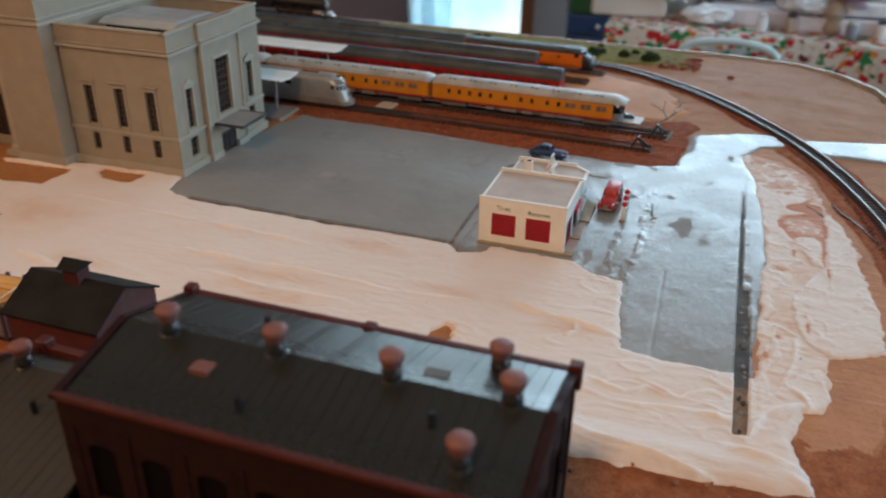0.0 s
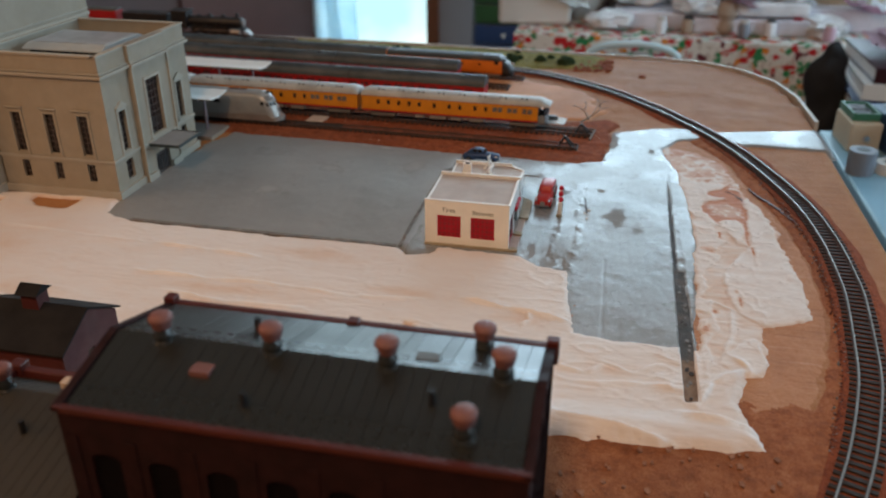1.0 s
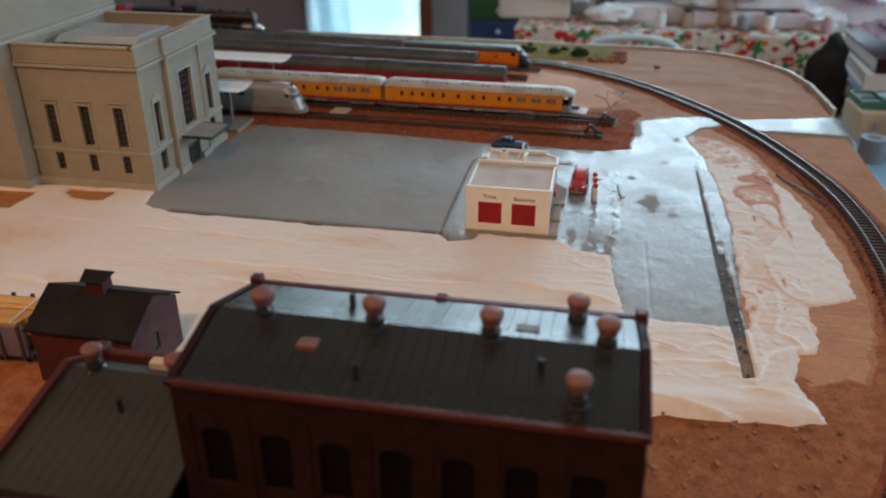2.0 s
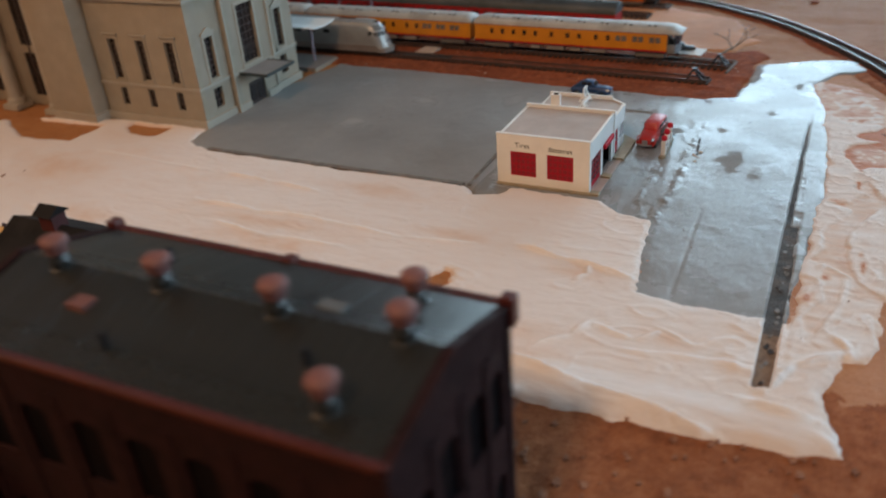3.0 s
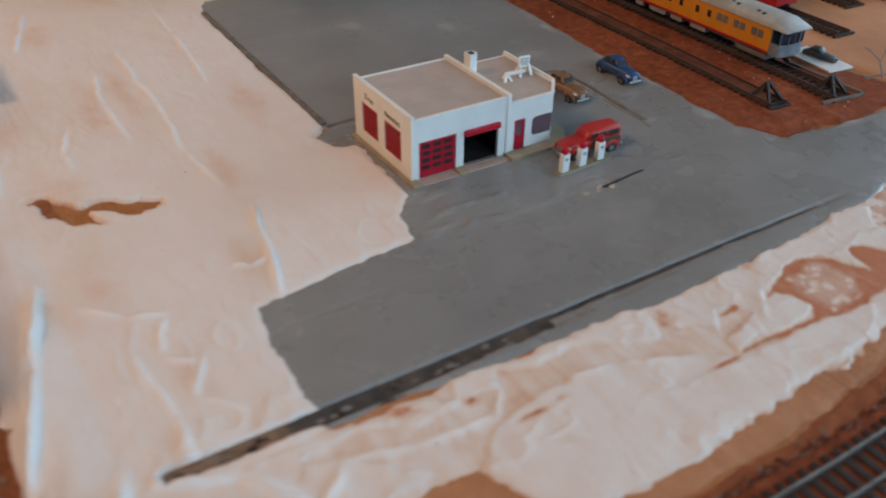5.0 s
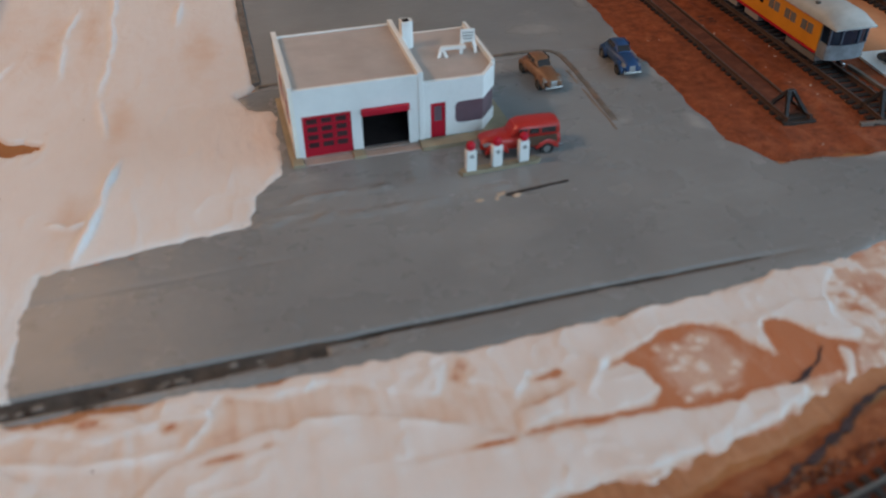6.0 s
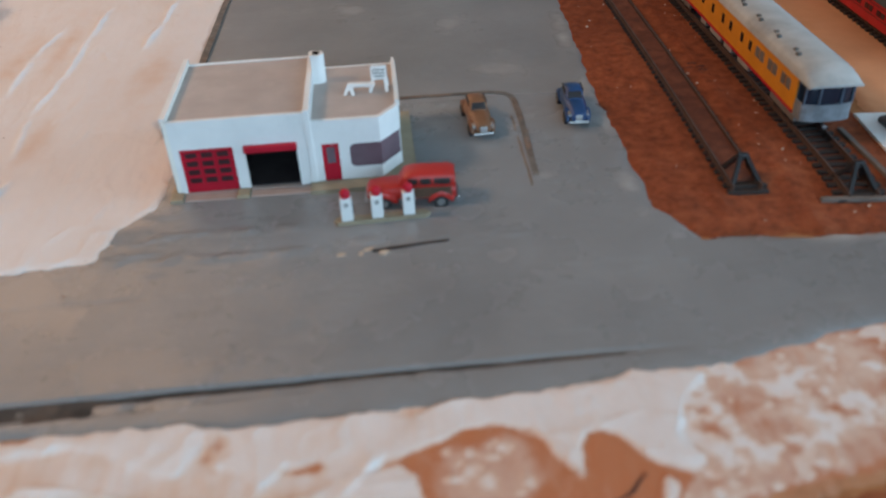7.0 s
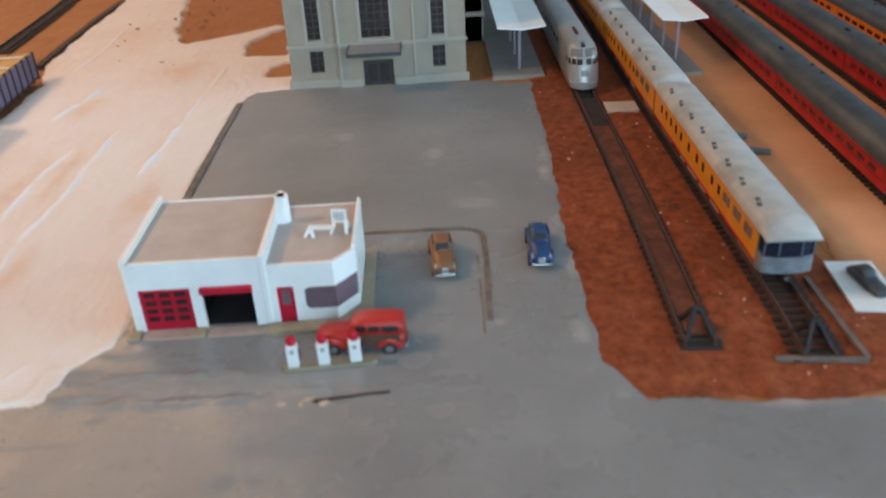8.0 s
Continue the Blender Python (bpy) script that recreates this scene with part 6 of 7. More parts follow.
def infill(pts, half, z, material, label):
    bm = B()
    strip(bm, smooth_line(pts, 6), 0, half, -0.3, z)
    structure("ground_infill", bm, material, label)


infill([(191.2, -22), (195, 60), (199, 170)], 4.1, 2.5, "siding_grit", "dark red-brown earth filling the siding between its rails")
infill([(199, 170), (200.6, 214)], 4.1, 2.7, "tie", "dark grit filling the siding")


def crack(pts, wide, label):
    bm = B()
    line = smooth_line(pts, 1.5)
    n = len(line)
    rows = []
    for i, p in enumerate(line):
        d = (line[min(i + 1, n - 1)] - line[max(i - 1, 0)]).normalized()
        s = Vector((-d.y, d.x, 0))
        w = wide * (0.15 + 0.85 * math.sin(math.pi * (i + 0.4) / (n + 0.4))) * (0.75 + 1.3 * noise.noise(p * 0.35))
        off = s * (0.8 * wide * noise.noise(p * 0.22 + Vector((7, 3, 0))))
        rows.append([bm.verts.new((*(p + off + s * o).xy, z)) for o, z in ((-w, -0.9), (-w * 0.85, 0.55), (w * 0.85, 0.6), (w, -0.9))])
    for a, b in zip(rows, rows[1:]):
        for k in range(3):
            bm.faces.new((a[k], a[k + 1], b[k + 1], b[k]))
    structure("ground_crack", bm, "crack", label)


crack([(124, -136), (119, -141), (112, -145), (107, -146)], 0.8, "dark crack in the painted board")
crack([(133, -152), (120, -157), (111, -162), (103, -166), (95, -169), (85, -173), (78, -175)], 1.4, "dark crack in the painted board")


# ---- cars ----
def car(x, y, rz, paint_key, label, style="sedan"):
    """A rounded car of about 1940; its bonnet points to -y."""
    c = thing("toy_car", x, y, 0.7, rz, label, "car", "parked cars")
    if style == "sedan":
        c.scale = (0.85, 0.94, 0.95)
    bm = B()
    if style == "wagon":
        loft(bm, [(-15.0, 3.2, 2.6, 6.0), (-14, 4.0, 2.2, 7.0), (-9, 4.5, 2.0, 7.8), (-4, 5.2, 2.0, 8.0), (4, 5.4, 2.0, 8.0), (13, 5.3, 2.0, 8.0), (14.4, 5.0, 2.4, 7.6)], 16, 3.2)
    else:
        loft(bm, [(-15.0, 3.0, 2.6, 5.8), (-14, 3.9, 2.2, 6.8), (-9, 4.5, 2.0, 7.5), (-4, 5.2, 2.0, 7.6), (4, 5.3, 2.0, 7.4), (10, 4.9, 2.0, 6.8), (14, 3.8, 2.2, 5.4), (15.2, 2.6, 2.6, 4.2)], 16, 2.8)
    body = part("body", bm, paint_key, c, smooth=True)
    bm = B()
    if style == "wagon":
        loft(bm, [(-4.6, 3.8, 6.4, 8.0), (-2.6, 4.4, 6.4, 11.2), (0, 4.7, 6.4, 12.0), (12.4, 4.7, 6.4, 12.0), (14.2, 4.4, 6.4, 11.2)], 16, 3.6)
    else:
        loft(bm, [(-4.6, 3.4, 6.2, 7.6), (-2.4, 4.0, 6.2, 10.2), (0.5, 4.3, 6.2, 11.1), (4.5, 4.2, 6.2, 11.0), (8.5, 3.5, 6.0, 9.4), (12, 2.4, 5.4, 6.6)], 16, 2.8)
    part("cabin", bm, paint_key, c, smooth=True)
    # glass: windscreen, sides, rear
    bm = B()
    v = [bm.verts.new(p) for p in ((-3.3, -4.3, 7.9), (3.3, -4.3, 7.9), (2.9, -2.7, 10.2), (-2.9, -2.7, 10.2), (-3.3, -3.6, 7.7), (3.3, -3.6, 7.7), (2.9, -2.0, 10.0), (-2.9, -2.0, 10.0))]
    for f in ((0, 1, 2, 3), (7, 6, 5, 4), (0, 4, 5, 1), (1, 5, 6, 2), (2, 6, 7, 3), (3, 7, 4, 0)):
        bm.faces.new([v[i] for i in f])
    part("windscreen", bm, "window_dark", c)
    for s in (-1, 1):
        for y0, y1 in (((-1.2, 2.0), (2.7, 6.4), (7.2, 12.6)) if style == "wagon" else ((-1.0, 2.0), (2.7, 6.0))):
            bm = B()
            w = 4.62 if style == "wagon" else 4.05
            box(bm, s * w - 0.22, s * w + 0.22, y0, y1, 8.2, 10.4, 0.1)
            part("side_window", bm, "window_dark", c)
        for yy, r in ((-9.4, 2.5), (9.4, 2.5)):
            bm = B()
            lathe(bm, [(r, s * 4.9 - 0.9), (r, s * 4.9 + 0.7)], yy, 1.8, 16, "x")
            w = part("wheel", bm, "tyre", c)
            bm = B()
            lathe(bm, [(1.4, s * 5.65 - 0.15), (1.2, s * 5.65 + 0.15)], yy, 1.8, 12, "x")
            part("hubcap", bm, "under" if style == "wagon" else "dial_grey", w)
            bm = B()
            loft(bm, [(yy - 4.2, 0.7, 1.6, 3.0), (yy - 3.2, 1.1, 1.8, 5.2), (yy, 1.3, 3.8, 6.2), (yy + 3.2, 1.1, 1.8, 5.2), (yy + 4.4, 0.6, 1.4, 2.8)], 10, 2.4)
            bmesh.ops.translate(bm, vec=(s * 4.6, 0, 0), verts=bm.verts)
            part("fender", bm, paint_key, c, smooth=True)
        bm = B()
        lathe(bm, [(0.6, -14.4), (0.9, -13.4), (0.8, -11.5)], s * 3.9, 5.2, 10, "y")
        part("headlight", bm, "chrome", c)
        if style == "wagon":
            bm = B()
            box(bm, s * 5.3 - 0.2, s * 5.3 + 0.2, -1.5, 13, 3.6, 7.4, 0.1)
            part("wood_panel", bm, "wood_dark", c, "dark wood side panel")
    for yy in (-15.4, 15.0):
        bm = B()
        box(bm, -4.6, 4.6, yy - 0.5, yy + 0.5, 2.0, 3.0, 0.25)
        part("bumper", bm, "chrome", c)
    bm = B()
    box(bm, -1.6, 1.6, -15.25, -14.6, 2.9, 5.4, 0.2)
    part("grille", bm, "chrome", c)
    return c


car(147.5, 41.5, -3, "car_blue", "dark blue rounded toy sedan parked on the street")
car(109, 38, 3, "car_tan", "tan brown toy sedan parked on the apron")
car(80.5, -14.6, -94, "car_red", "red toy station wagon with dark wood sides", "wagon")


def toy_on_card():
    board("white_card", 258.5, 2.5, 0.5, -6, 17.5, 33, 1.2, "paper", "white square of card lying on the ground")
    c = thing("dark_toy_car", 259.5, 2.5, 1.7, 6, "dark grey unpainted toy car body on a white card", "car")
    c.scale = (0.72, 0.86, 0.8)
    bm = B()
    loft(bm, [(-11, 3, 0, 3), (-9, 4.4, 0, 4), (0, 4.6, 0, 4.4), (9, 4.4, 0, 4.2), (11, 3.2, 0, 3)], 14, 3)
    part("body", bm, "dark_grey", c, smooth=True)
    bm = B()
    loft(bm, [(-2, 3.4, 3.4, 5), (0, 3.9, 3.4, 7.4), (5, 3.8, 3.4, 7.4), (7.5, 3.2, 3.4, 5)], 14, 3)
    part("cabin", bm, "dark_grey", c, smooth=True)


toy_on_card()


# ---- pumps ----
def pump_island():
    p = thing("pump_island", 0, 0, 0.4, 0, "khaki concrete island of the fuel pumps", "island")
    bm = B()
    pts = [(55.5, -27.5), (84, -26.5), (85.5, -25), (84, -23.2), (55.5, -24), (54.2, -25.8)]
    prism(bm, pts, 0, 1.5)
    part("slab", bm, "khaki", p)
    for k, x in enumerate((58.6, 68.4, 78.6)):
        g = thing("fuel_pump", x, -25.4 + 0.5 * (k - 1), 1.9, 2, "white toy fuel pump with red globe", "fuel pump", "fuel pumps")
        bm = B()
        box(bm, -1.9, 1.9, -1.3, 1.3, 0, 8.4, 0.35)
        part("cabinet", bm, "white", g)
        bm = B()
        lathe(bm, [(1.2, 8.4), (1.6, 9.0), (1.6, 10.4), (1.0, 11.2), (0.4, 11.4)], 0, 0, 14)
        part("globe", bm, "red", g, smooth=True)
        bm = B()
        lathe(bm, [(0.75, -1.55), (0.75, -1.2)], 0, 6.2, 12, "y")
        part("dial", bm, "dial_grey", g)
        bm = B()
        box(bm, 1.9, 2.3, -0.5, 0.5, 2.4, 6.4, 0.1)
        part("hose", bm, "black", g)


pump_island()


def roof_sign():
    s = thing("rooftop_sign", 68, 21, 24.3, -6, "white rooftop sign board on trestle stands", "sign")
    bm = B()
    box(bm, 1.2, 6.8, 3.2, 3.8, 3.4, 8.6, 0.1)
    p = part("panel", bm, "white", s)
    for z in (4.6, 5.8, 7.0):
        bm = B()
        box(bm, 1.9, 6.1, 3.02, 3.2, z, z + 0.5)
        part("line_of_writing", bm, "dial_grey", p)
    for x0, y0, x1, y1, z1 in ((1, 1, 2.2, 3.6, 5), (6.8, 1, 6.2, 3.6, 5), (1, 5.6, 2.2, 3.6, 5), (6.8, 5.6, 6.2, 3.6, 5), (-8, -1.2, -6.6, 0.6, 3), (-5, -1.6, -6.2, 0.6, 3), (-7, 2.6, -6.4, 0.6, 3)):
        bm = B()
        lo, hi = Vector((x0, y0, 0)), Vector((x1, y1, z1))
        vs = [bm.verts.new(q + Vector(o)) for q in (lo, hi) for o in ((-0.6, -0.55, 0), (0.6, -0.55, 0), (0.6, 0.55, 0), (-0.6, 0.55, 0))]
        for f in ((3, 2, 1, 0), (4, 5, 6, 7), (0, 1, 5, 4), (1, 2, 6, 5), (2, 3, 7, 6), (3, 0, 4, 7)):
            bm.faces.new([vs[i] for i in f])
        part("leg", bm, "white", s)
    bm = B()
    box(bm, -7.0, 2.6, -0.6, 1.4, 2.4, 3.6, 0.2)
    part("cross_bar", bm, "white", s)
    return s


roof_sign()


def wall_writing(text, y, z, size):
    cu = bpy.data.curves.new("lettering", "FONT")
    cu.body, cu.size, cu.align_x, cu.extrude = text, size * 0.001, "CENTER", 0.00004
    cu.materials.append(M["letter"])
    ob = new("lettering", cu)
    me = bpy.data.meshes.new_from_object(ob)
    bpy.data.objects.remove(ob)
    sign = new("lettering", me)
    sign.matrix_world = pose(-0.0001, y * 0.001, z * 0.001, 90, 0, -90)
    tagged(sign, "dark olive painted word " + text + " on the cream wall", "lettering", "wall lettering")


wall_writing("Tires", 36.5, 22.4, 4.0)
wall_writing("Batteries", 15.6, 22.0, 3.6)


# ---- kerbs and rubble on the street ----
def kerb_strip(name, pts, half, z0, z1, material, label):
    bm = B()
    line = smooth_line(pts, 3.0)
    wob = [p + Vector((0.35 * noise.noise((p.x * 0.2, p.y * 0.2, 0)), 0.35 * noise.noise((p.x * 0.2, p.y * 0.2, 5)), 0)) for p in line]
    strip(bm, wob, 0, half, z0, z1)
    structure(name, bm, material, label)


kerb_strip("kerb_lot", [(-8.6, 68), (-8.8, 120), (-8.4, 190), (-7.8, 246)], 1.6, -0.3, 1.5, "kerb_dark", "dirty grey raised edge of the parking lot")
kerb_strip("kerb_apron", [(-8, 65), (20, 65.6), (50, 65.6), (80, 65.5), (100, 65.3), (118, 64.6), (125, 61), (126.5, 54), (126, 30), (125, 10), (124, -8)], 1.1, -0.2, 0.95, "kerb_dark", "thin grey-brown kerb line round the apron")
kerb_strip("kerb_line", [(123, 42), (122.5, 20), (122, 0), (121.5, -14)], 0.4, -0.2, 0.72, "kerb_line", "thin scraped line beside the kerb")


def rubble(name, count, x0, x1, y0, y1, size, material, label, z=0.3, seed=1):
    rng = random.Random(seed)
    bm = B()
    for _ in range(count):
        x, y = rng.uniform(x0, x1), rng.uniform(y0, y1)
        s = size * rng.uniform(0.4, 1.2)
        a = rng.uniform(0, 3)
        pts = []
        for k in range(5):
            r = s * rng.uniform(0.6, 1.1)
            b = a + 2 * math.pi * k / 5
            pts.append((x + r * math.cos(b) * 1.5, y + r * math.sin(b)))
        prism(bm, pts, z - 0.6, z + s * rng.uniform(0.2, 0.7))
    tagged(part(name, bm, material, None, label), category="debris", kind="stuff")


kerb_strip("street_groove", [(66, -43), (76, -42), (92, -40.5)], 0.55, -0.2, 0.95, "tie", "dark scraped line on the street")
rubble("rubble", 9, 56, 84, -45, -40, 0.9, "rubble_pale", "loose pale scraps on the street", 0.5, 4)
rubble("rubble", 34, -128, 10, -101.6, -98.4, 1.1, "rubble_grey", "grey crumbs of plaster in the joint", -0.5, 2)
rubble("rubble", 14, -128, -60, -101.6, -97.6, 1.2, "tie", "dark lumps in the joint", -0.5, 22)
rubble("rubble", 60, -88, -40, -44.5, -42, 0.6, "dirt", "orange-brown crumbly edge of the plaster beside the street", 0.2, 15)
rubble("rubble", 70, 168, 250, -45, 240, 0.42, "rubble_pale", "pale specks scattered on red earth", 0.9, 6)
rubble("rubble", 16, 203, 214, -30, 200, 0.45, "rubble_pale", "pale crumbs on the bank between the sidings", 1.4, 9)
rubble("rubble", 90, -215, -160, -140, 60, 1.4, "dark_dirt", "dark clods of scatter earth", 0.2, 7)
for k in range(10):
    rubble("dirt_clod", 26, 203 + k * 0.9, 210 + k * 0.9, -24 + 24 * k, 4 + 24 * k, 1.0, "siding_grit", "dark clods of earth between the sidings", 0.5, 30 + k)
# dark specks imitate the tiny shadows of the plaster's relief
rubble("shadow_speck", 60, -150, -20, -130, 240, 0.2, "dark_dirt", "small dark specks in place of the plaster's relief shadows", 1.1, 51)
def grit_line(pts, per_step, spread, size, material, label, seed):
    """Loose grit swept into a line along the foot of the ballast."""
    rng = random.Random(seed)
    bm = B()
    for p in smooth_line(pts, 1.2):
        for _ in range(per_step):
            x, y = p.x + rng.gauss(0, spread), p.y + rng.gauss(0, spread)
            s, a = size * rng.uniform(0.5, 1.3), rng.uniform(0, 3)
            corners = [(x + s * rng.uniform(0.7, 1.2) * math.cos(a + k * 1.57), y + s * rng.uniform(0.7, 1.2) * math.sin(a + k * 1.57)) for k in range(4)]
            prism(bm, corners, -0.8, 0.1 + s * rng.uniform(0.3, 1.3))
    tagged(part("rubble", bm, material, None, label), category="debris", kind="stuff")


GRIT = [(-152, -153), (-120, -163), (-89, -171), (-51, -176), (14, -179), (61, -178), (163, -159), (213, -139), (244, -127)]
grit_line(GRIT, 3, 1.0, 0.55, "siding_grit", "dark grit along the foot of the ballast", 61)
grit_line(GRIT, 1, 1.3, 0.5, "rubble_grey", "grey grit along the foot of the ballast", 62)
rubble("rubble", 40, -150, -60, 330, 560, 1.2, "dark_dirt", "dark crumbs on the plaster", 1.2, 8)


# ---- yard by the factory ----
def barn():
    b = thing("red_barn", -169.5, 187, 0, 0, "small dark red barn with black gable roof and cupola", "barn")
    for y in (-24, 23):
        bm = B()
        pierced(bm, "y", y, 1, -20, 20, 0, 27, [(-4, 1, 11, 19)] if y < 0 else [])
        sweep_y(bm, [(-20, 27), (20, 27), (0, 38)], y, y + 1)
        part("gable_wall", bm, "purple_wall" if y < 0 else "barn_red", b, "dark faded gable wall" if y < 0 else "")
    bm = B()
    box(bm, -4, 1, -23.4, -23.1, 11, 19)
    part("window", bm, "window_dark", b)
    for x in (-20, 19):
        bm = B()
        box(bm, x, x + 1, -22.9, 22.9, 0, 27)
        part("long_wall", bm, "barn_red", b)
    for s in (-1, 1):
        bm = B()
        pr = [(0, 38.2), (0, 39.2), (s * 21.8, 27.7), (s * 21.8, 26.7)]
        sweep_y(bm, pr if s < 0 else pr[::-1], -25.5, 25.5)
        part("roof_slope", bm, "black_felt", b)
    bm = B()
    box(bm, -3.8, 3.8, -4, 4, 35.6, 45, 0.2)
    c = part("cupola", bm, "barn_red", b)
    bm = B()
    sweep_y(bm, [(-5.6, 44.7), (5.6, 44.7), (0, 48.2)], -5.4, 5.4)
    part("cupola_roof", bm, "black_felt", c)
    return b


barn()


def stake_car():
    """An open freight car with ribbed sides and a load of boards."""
    c = thing("gondola_car", -169, 270, 0, 3, "open freight car with ribbed mauve sides and yellow lumber load", "freight car")
    for s in (-1, 1):
        bm = B()
        box(bm, s * 13 - 0.8, s * 13 + 0.8, -46, 46, 5, 20)
        w = part("side_board", bm, "mauve_side", c, "faded mauve ribbed side")
        for k in range(10):
            bm = B()
            box(bm, s * 14 - 0.6, s * 14 + 0.6, -45 + 9.9 * k, -43.4 + 9.9 * k, 3, 21.5)
            part("rib", bm, "rib_dark", w)
    bm = B()
    box(bm, -13, 13, -47, 47, 3, 5, 0.3)
    part("deck", bm, "rib_dark", c)
    for k in range(7):
        bm = B()
        x = -10.4 + 3.45 * k
        box(bm, x - 1.65, x + 1.65, -44 + random.uniform(-2, 2), 44 + random.uniform(-2, 2), 5, 20 + random.uniform(0, 1.4), 0.2)
        part("lumber", bm, "lumber", c, "stack of yellow boards")
    for k in range(4):
        bm = B()
        box(bm, -12.4, 12.4, -40 + 24 * k, -39.4 + 24 * k, 21.6, 22.1)
        part("binding_cord", bm, "paper", c)
    for yy in (-32, 32):
        for s in (-5, 5):
            bm = B()
            lathe(bm, [(2.6, s - 0.8), (2.6, s + 0.8)], yy, 2.6, 12, "x")
            part("wheel", bm, "black", c)
    return c


stake_car()
railway([(-222, 402), (-229, 520), (-240, 640)], 0.4, "dark yard track on orange earth", rail_material="rail_rust")
kerb_strip("yard_edge", [(-172, 350), (-175, 420), (-177, 500), (-176, 566)], 2.2, -0.5, 3.0, "bark", "dark rough strip along the plaster's edge")


# ---- scenery by the far edge ----
def bush(x, y, z, size, label):
    b = thing("bush", x, y, z, random.uniform(0, 90), label, "bush", "bushes")
    rng = random.Random(int(x * 3 + y))
    bm = B()
    for _ in range(int(60 + size * 8)):
        d = Vector((rng.gauss(0, 1), rng.gauss(0, 1), abs(rng.gauss(0, 0.8)))).normalized() * size * rng.uniform(0.5, 1.0)
        s = size * rng.uniform(0.10, 0.22)
        m = Matrix.Translation(d * 1.0) @ Euler((rng.uniform(0, 3), rng.uniform(0, 3), 0)).to_matrix().to_4x4() @ Matrix.Scale(s, 4)
        bmesh.ops.create_icosphere(bm, subdivisions=1, radius=1, matrix=m)
    for v in bm.verts:
        v.co += Vector((noise.noise(v.co), noise.noise(v.co + Vector((9, 0, 0))), noise.noise(v.co + Vector((0, 9, 0))))) * 0.25
        v.co.z = max(v.co.z, -0.5)
    part("foliage", bm, "bush", b)
    return b


GRASS = [(437, 10), (452, -40), (500, -40), (512, 0), (520, 300), (520, 640), (500, 640), (492, 300), (470, 100), (440, 80)]
sheet("ground_grass", 430, 524, -50, 646, 2.5, lambda x, y: step_edge(outline_distance(x, y, GRASS) + 9 * rough_field(x, y, 26, 61, 5), 1.6, 3) + 0.8 * rough_field(x, y, 5, 62, 3),
      "grass", "dry olive scatter grass along the board's edge", floor=-3)
for x, y, s in ((461, 2, 10), (470, 30, 7), (487, 200, 7), (495, 190, 5), (462, 62, 9), (478, 110, 4), (474, 54, 5), (500, 60, 4), (484, 20, 5), (480, 130, 3)):
    bush(x, y, 0.6, s, "dark green foam bush on scatter grass")
rubble("dirt_pile", 160, 440, 490, -48, -8, 2.6, "red_dirt", "red-brown clods near the board's edge", 0.2, 9)
rubble("stone", 3, 426, 431, -84, -79, 2.6, "red_dirt", "small brown stone", 0.2, 10)


def twig():
    t = thing("dry_branch", 262, -36, 0.6, -20, "grey dry twig lying on the earth", "branch")
    rng = random.Random(5)

    def limb(p, d, length, r, depth):
        bm = B()
        q = p + d * length
        side = d.orthogonal().normalized()
        other = d.cross(side)
        lo = [bm.verts.new(p + side * r * math.cos(a) + other * r * math.sin(a)) for a in (0, 1.57, 3.14, 4.71)]
        hi = [bm.verts.new(q + (side * math.cos(a) + other * math.sin(a)) * r * 0.6) for a in (0, 1.57, 3.14, 4.71)]
        for i in range(4):
            j = (i + 1) % 4
            bm.faces.new((lo[i], lo[j], hi[j], hi[i]))
        bm.faces.new(lo[::-1])
        bm.faces.new(hi)
        part("limb", bm, "twig", t)
        if depth:
            for _ in range(2):
                nd = (d + Vector((rng.uniform(-0.8, 0.8), rng.uniform(-0.8, 0.8), rng.uniform(-0.3, 0.6)))).normalized()
                limb(q, nd, length * rng.uniform(0.55, 0.8), r * 0.65, depth - 1)

    limb(Vector((-6, 8, 0)), Vector((0.6, -0.5, 0.35)).normalized(), 12, 0.9, 3)
    limb(Vector((0, 2, 2)), Vector((-0.1, 0.5, 0.8)).normalized(), 9, 0.7, 2)


twig()


# ---- room ----
def floral_mat():
    m, nt, b = node_mat("floral_cloth", 0.8, 0, 0.2)
    c = nt.nodes.new("ShaderNodeTexCoord")
    v = nt.nodes.new("ShaderNodeTexVoronoi")
    v.inputs["Scale"].default_value = 84
    nt.links.new(c.outputs["Object"], v.inputs["Vector"])
    sep = nt.nodes.new("ShaderNodeSeparateColor")
    nt.links.new(v.outputs["Color"], sep.inputs["Color"])
    r = nt.nodes.new("ShaderNodeValToRGB")
    r.color_ramp.interpolation = "CONSTANT"
    e = r.color_ramp.elements
    stops = [(0.0, (0.75, 0.73, 0.68)), (0.30, (0.55, 0.03, 0.035)), (0.46, (0.04, 0.25, 0.10)), (0.60, (0.70, 0.24, 0.04)), (0.67, (0.16, 0.04, 0.05)), (0.74, (0.75, 0.73, 0.68))]
    while len(e) < len(stops):
        e.new(0.5)
    for k, (p, col) in zip(e, stops):
        k.position, k.color = p, (*col, 1)
    nt.links.new(sep.outputs["Red"], r.inputs["Fac"])
    v2 = nt.nodes.new("ShaderNodeTexVoronoi")
    v2.inputs["Scale"].default_value = 150
    nt.links.new(c.outputs["Object"], v2.inputs["Vector"])
    s2 = nt.nodes.new("ShaderNodeSeparateColor")
    nt.links.new(v2.outputs["Color"], s2.inputs["Color"])
    f2 = ramp(nt, s2.outputs["Green"], [(0.86, (0, 0, 0)), (0.88, (1, 1, 1))])
    nt.links.new(mix(nt, f2, r.outputs["Color"], (0.60, 0.56, 0.50)), b.inputs["Base Color"])
    return m


M["floral"] = floral_mat()


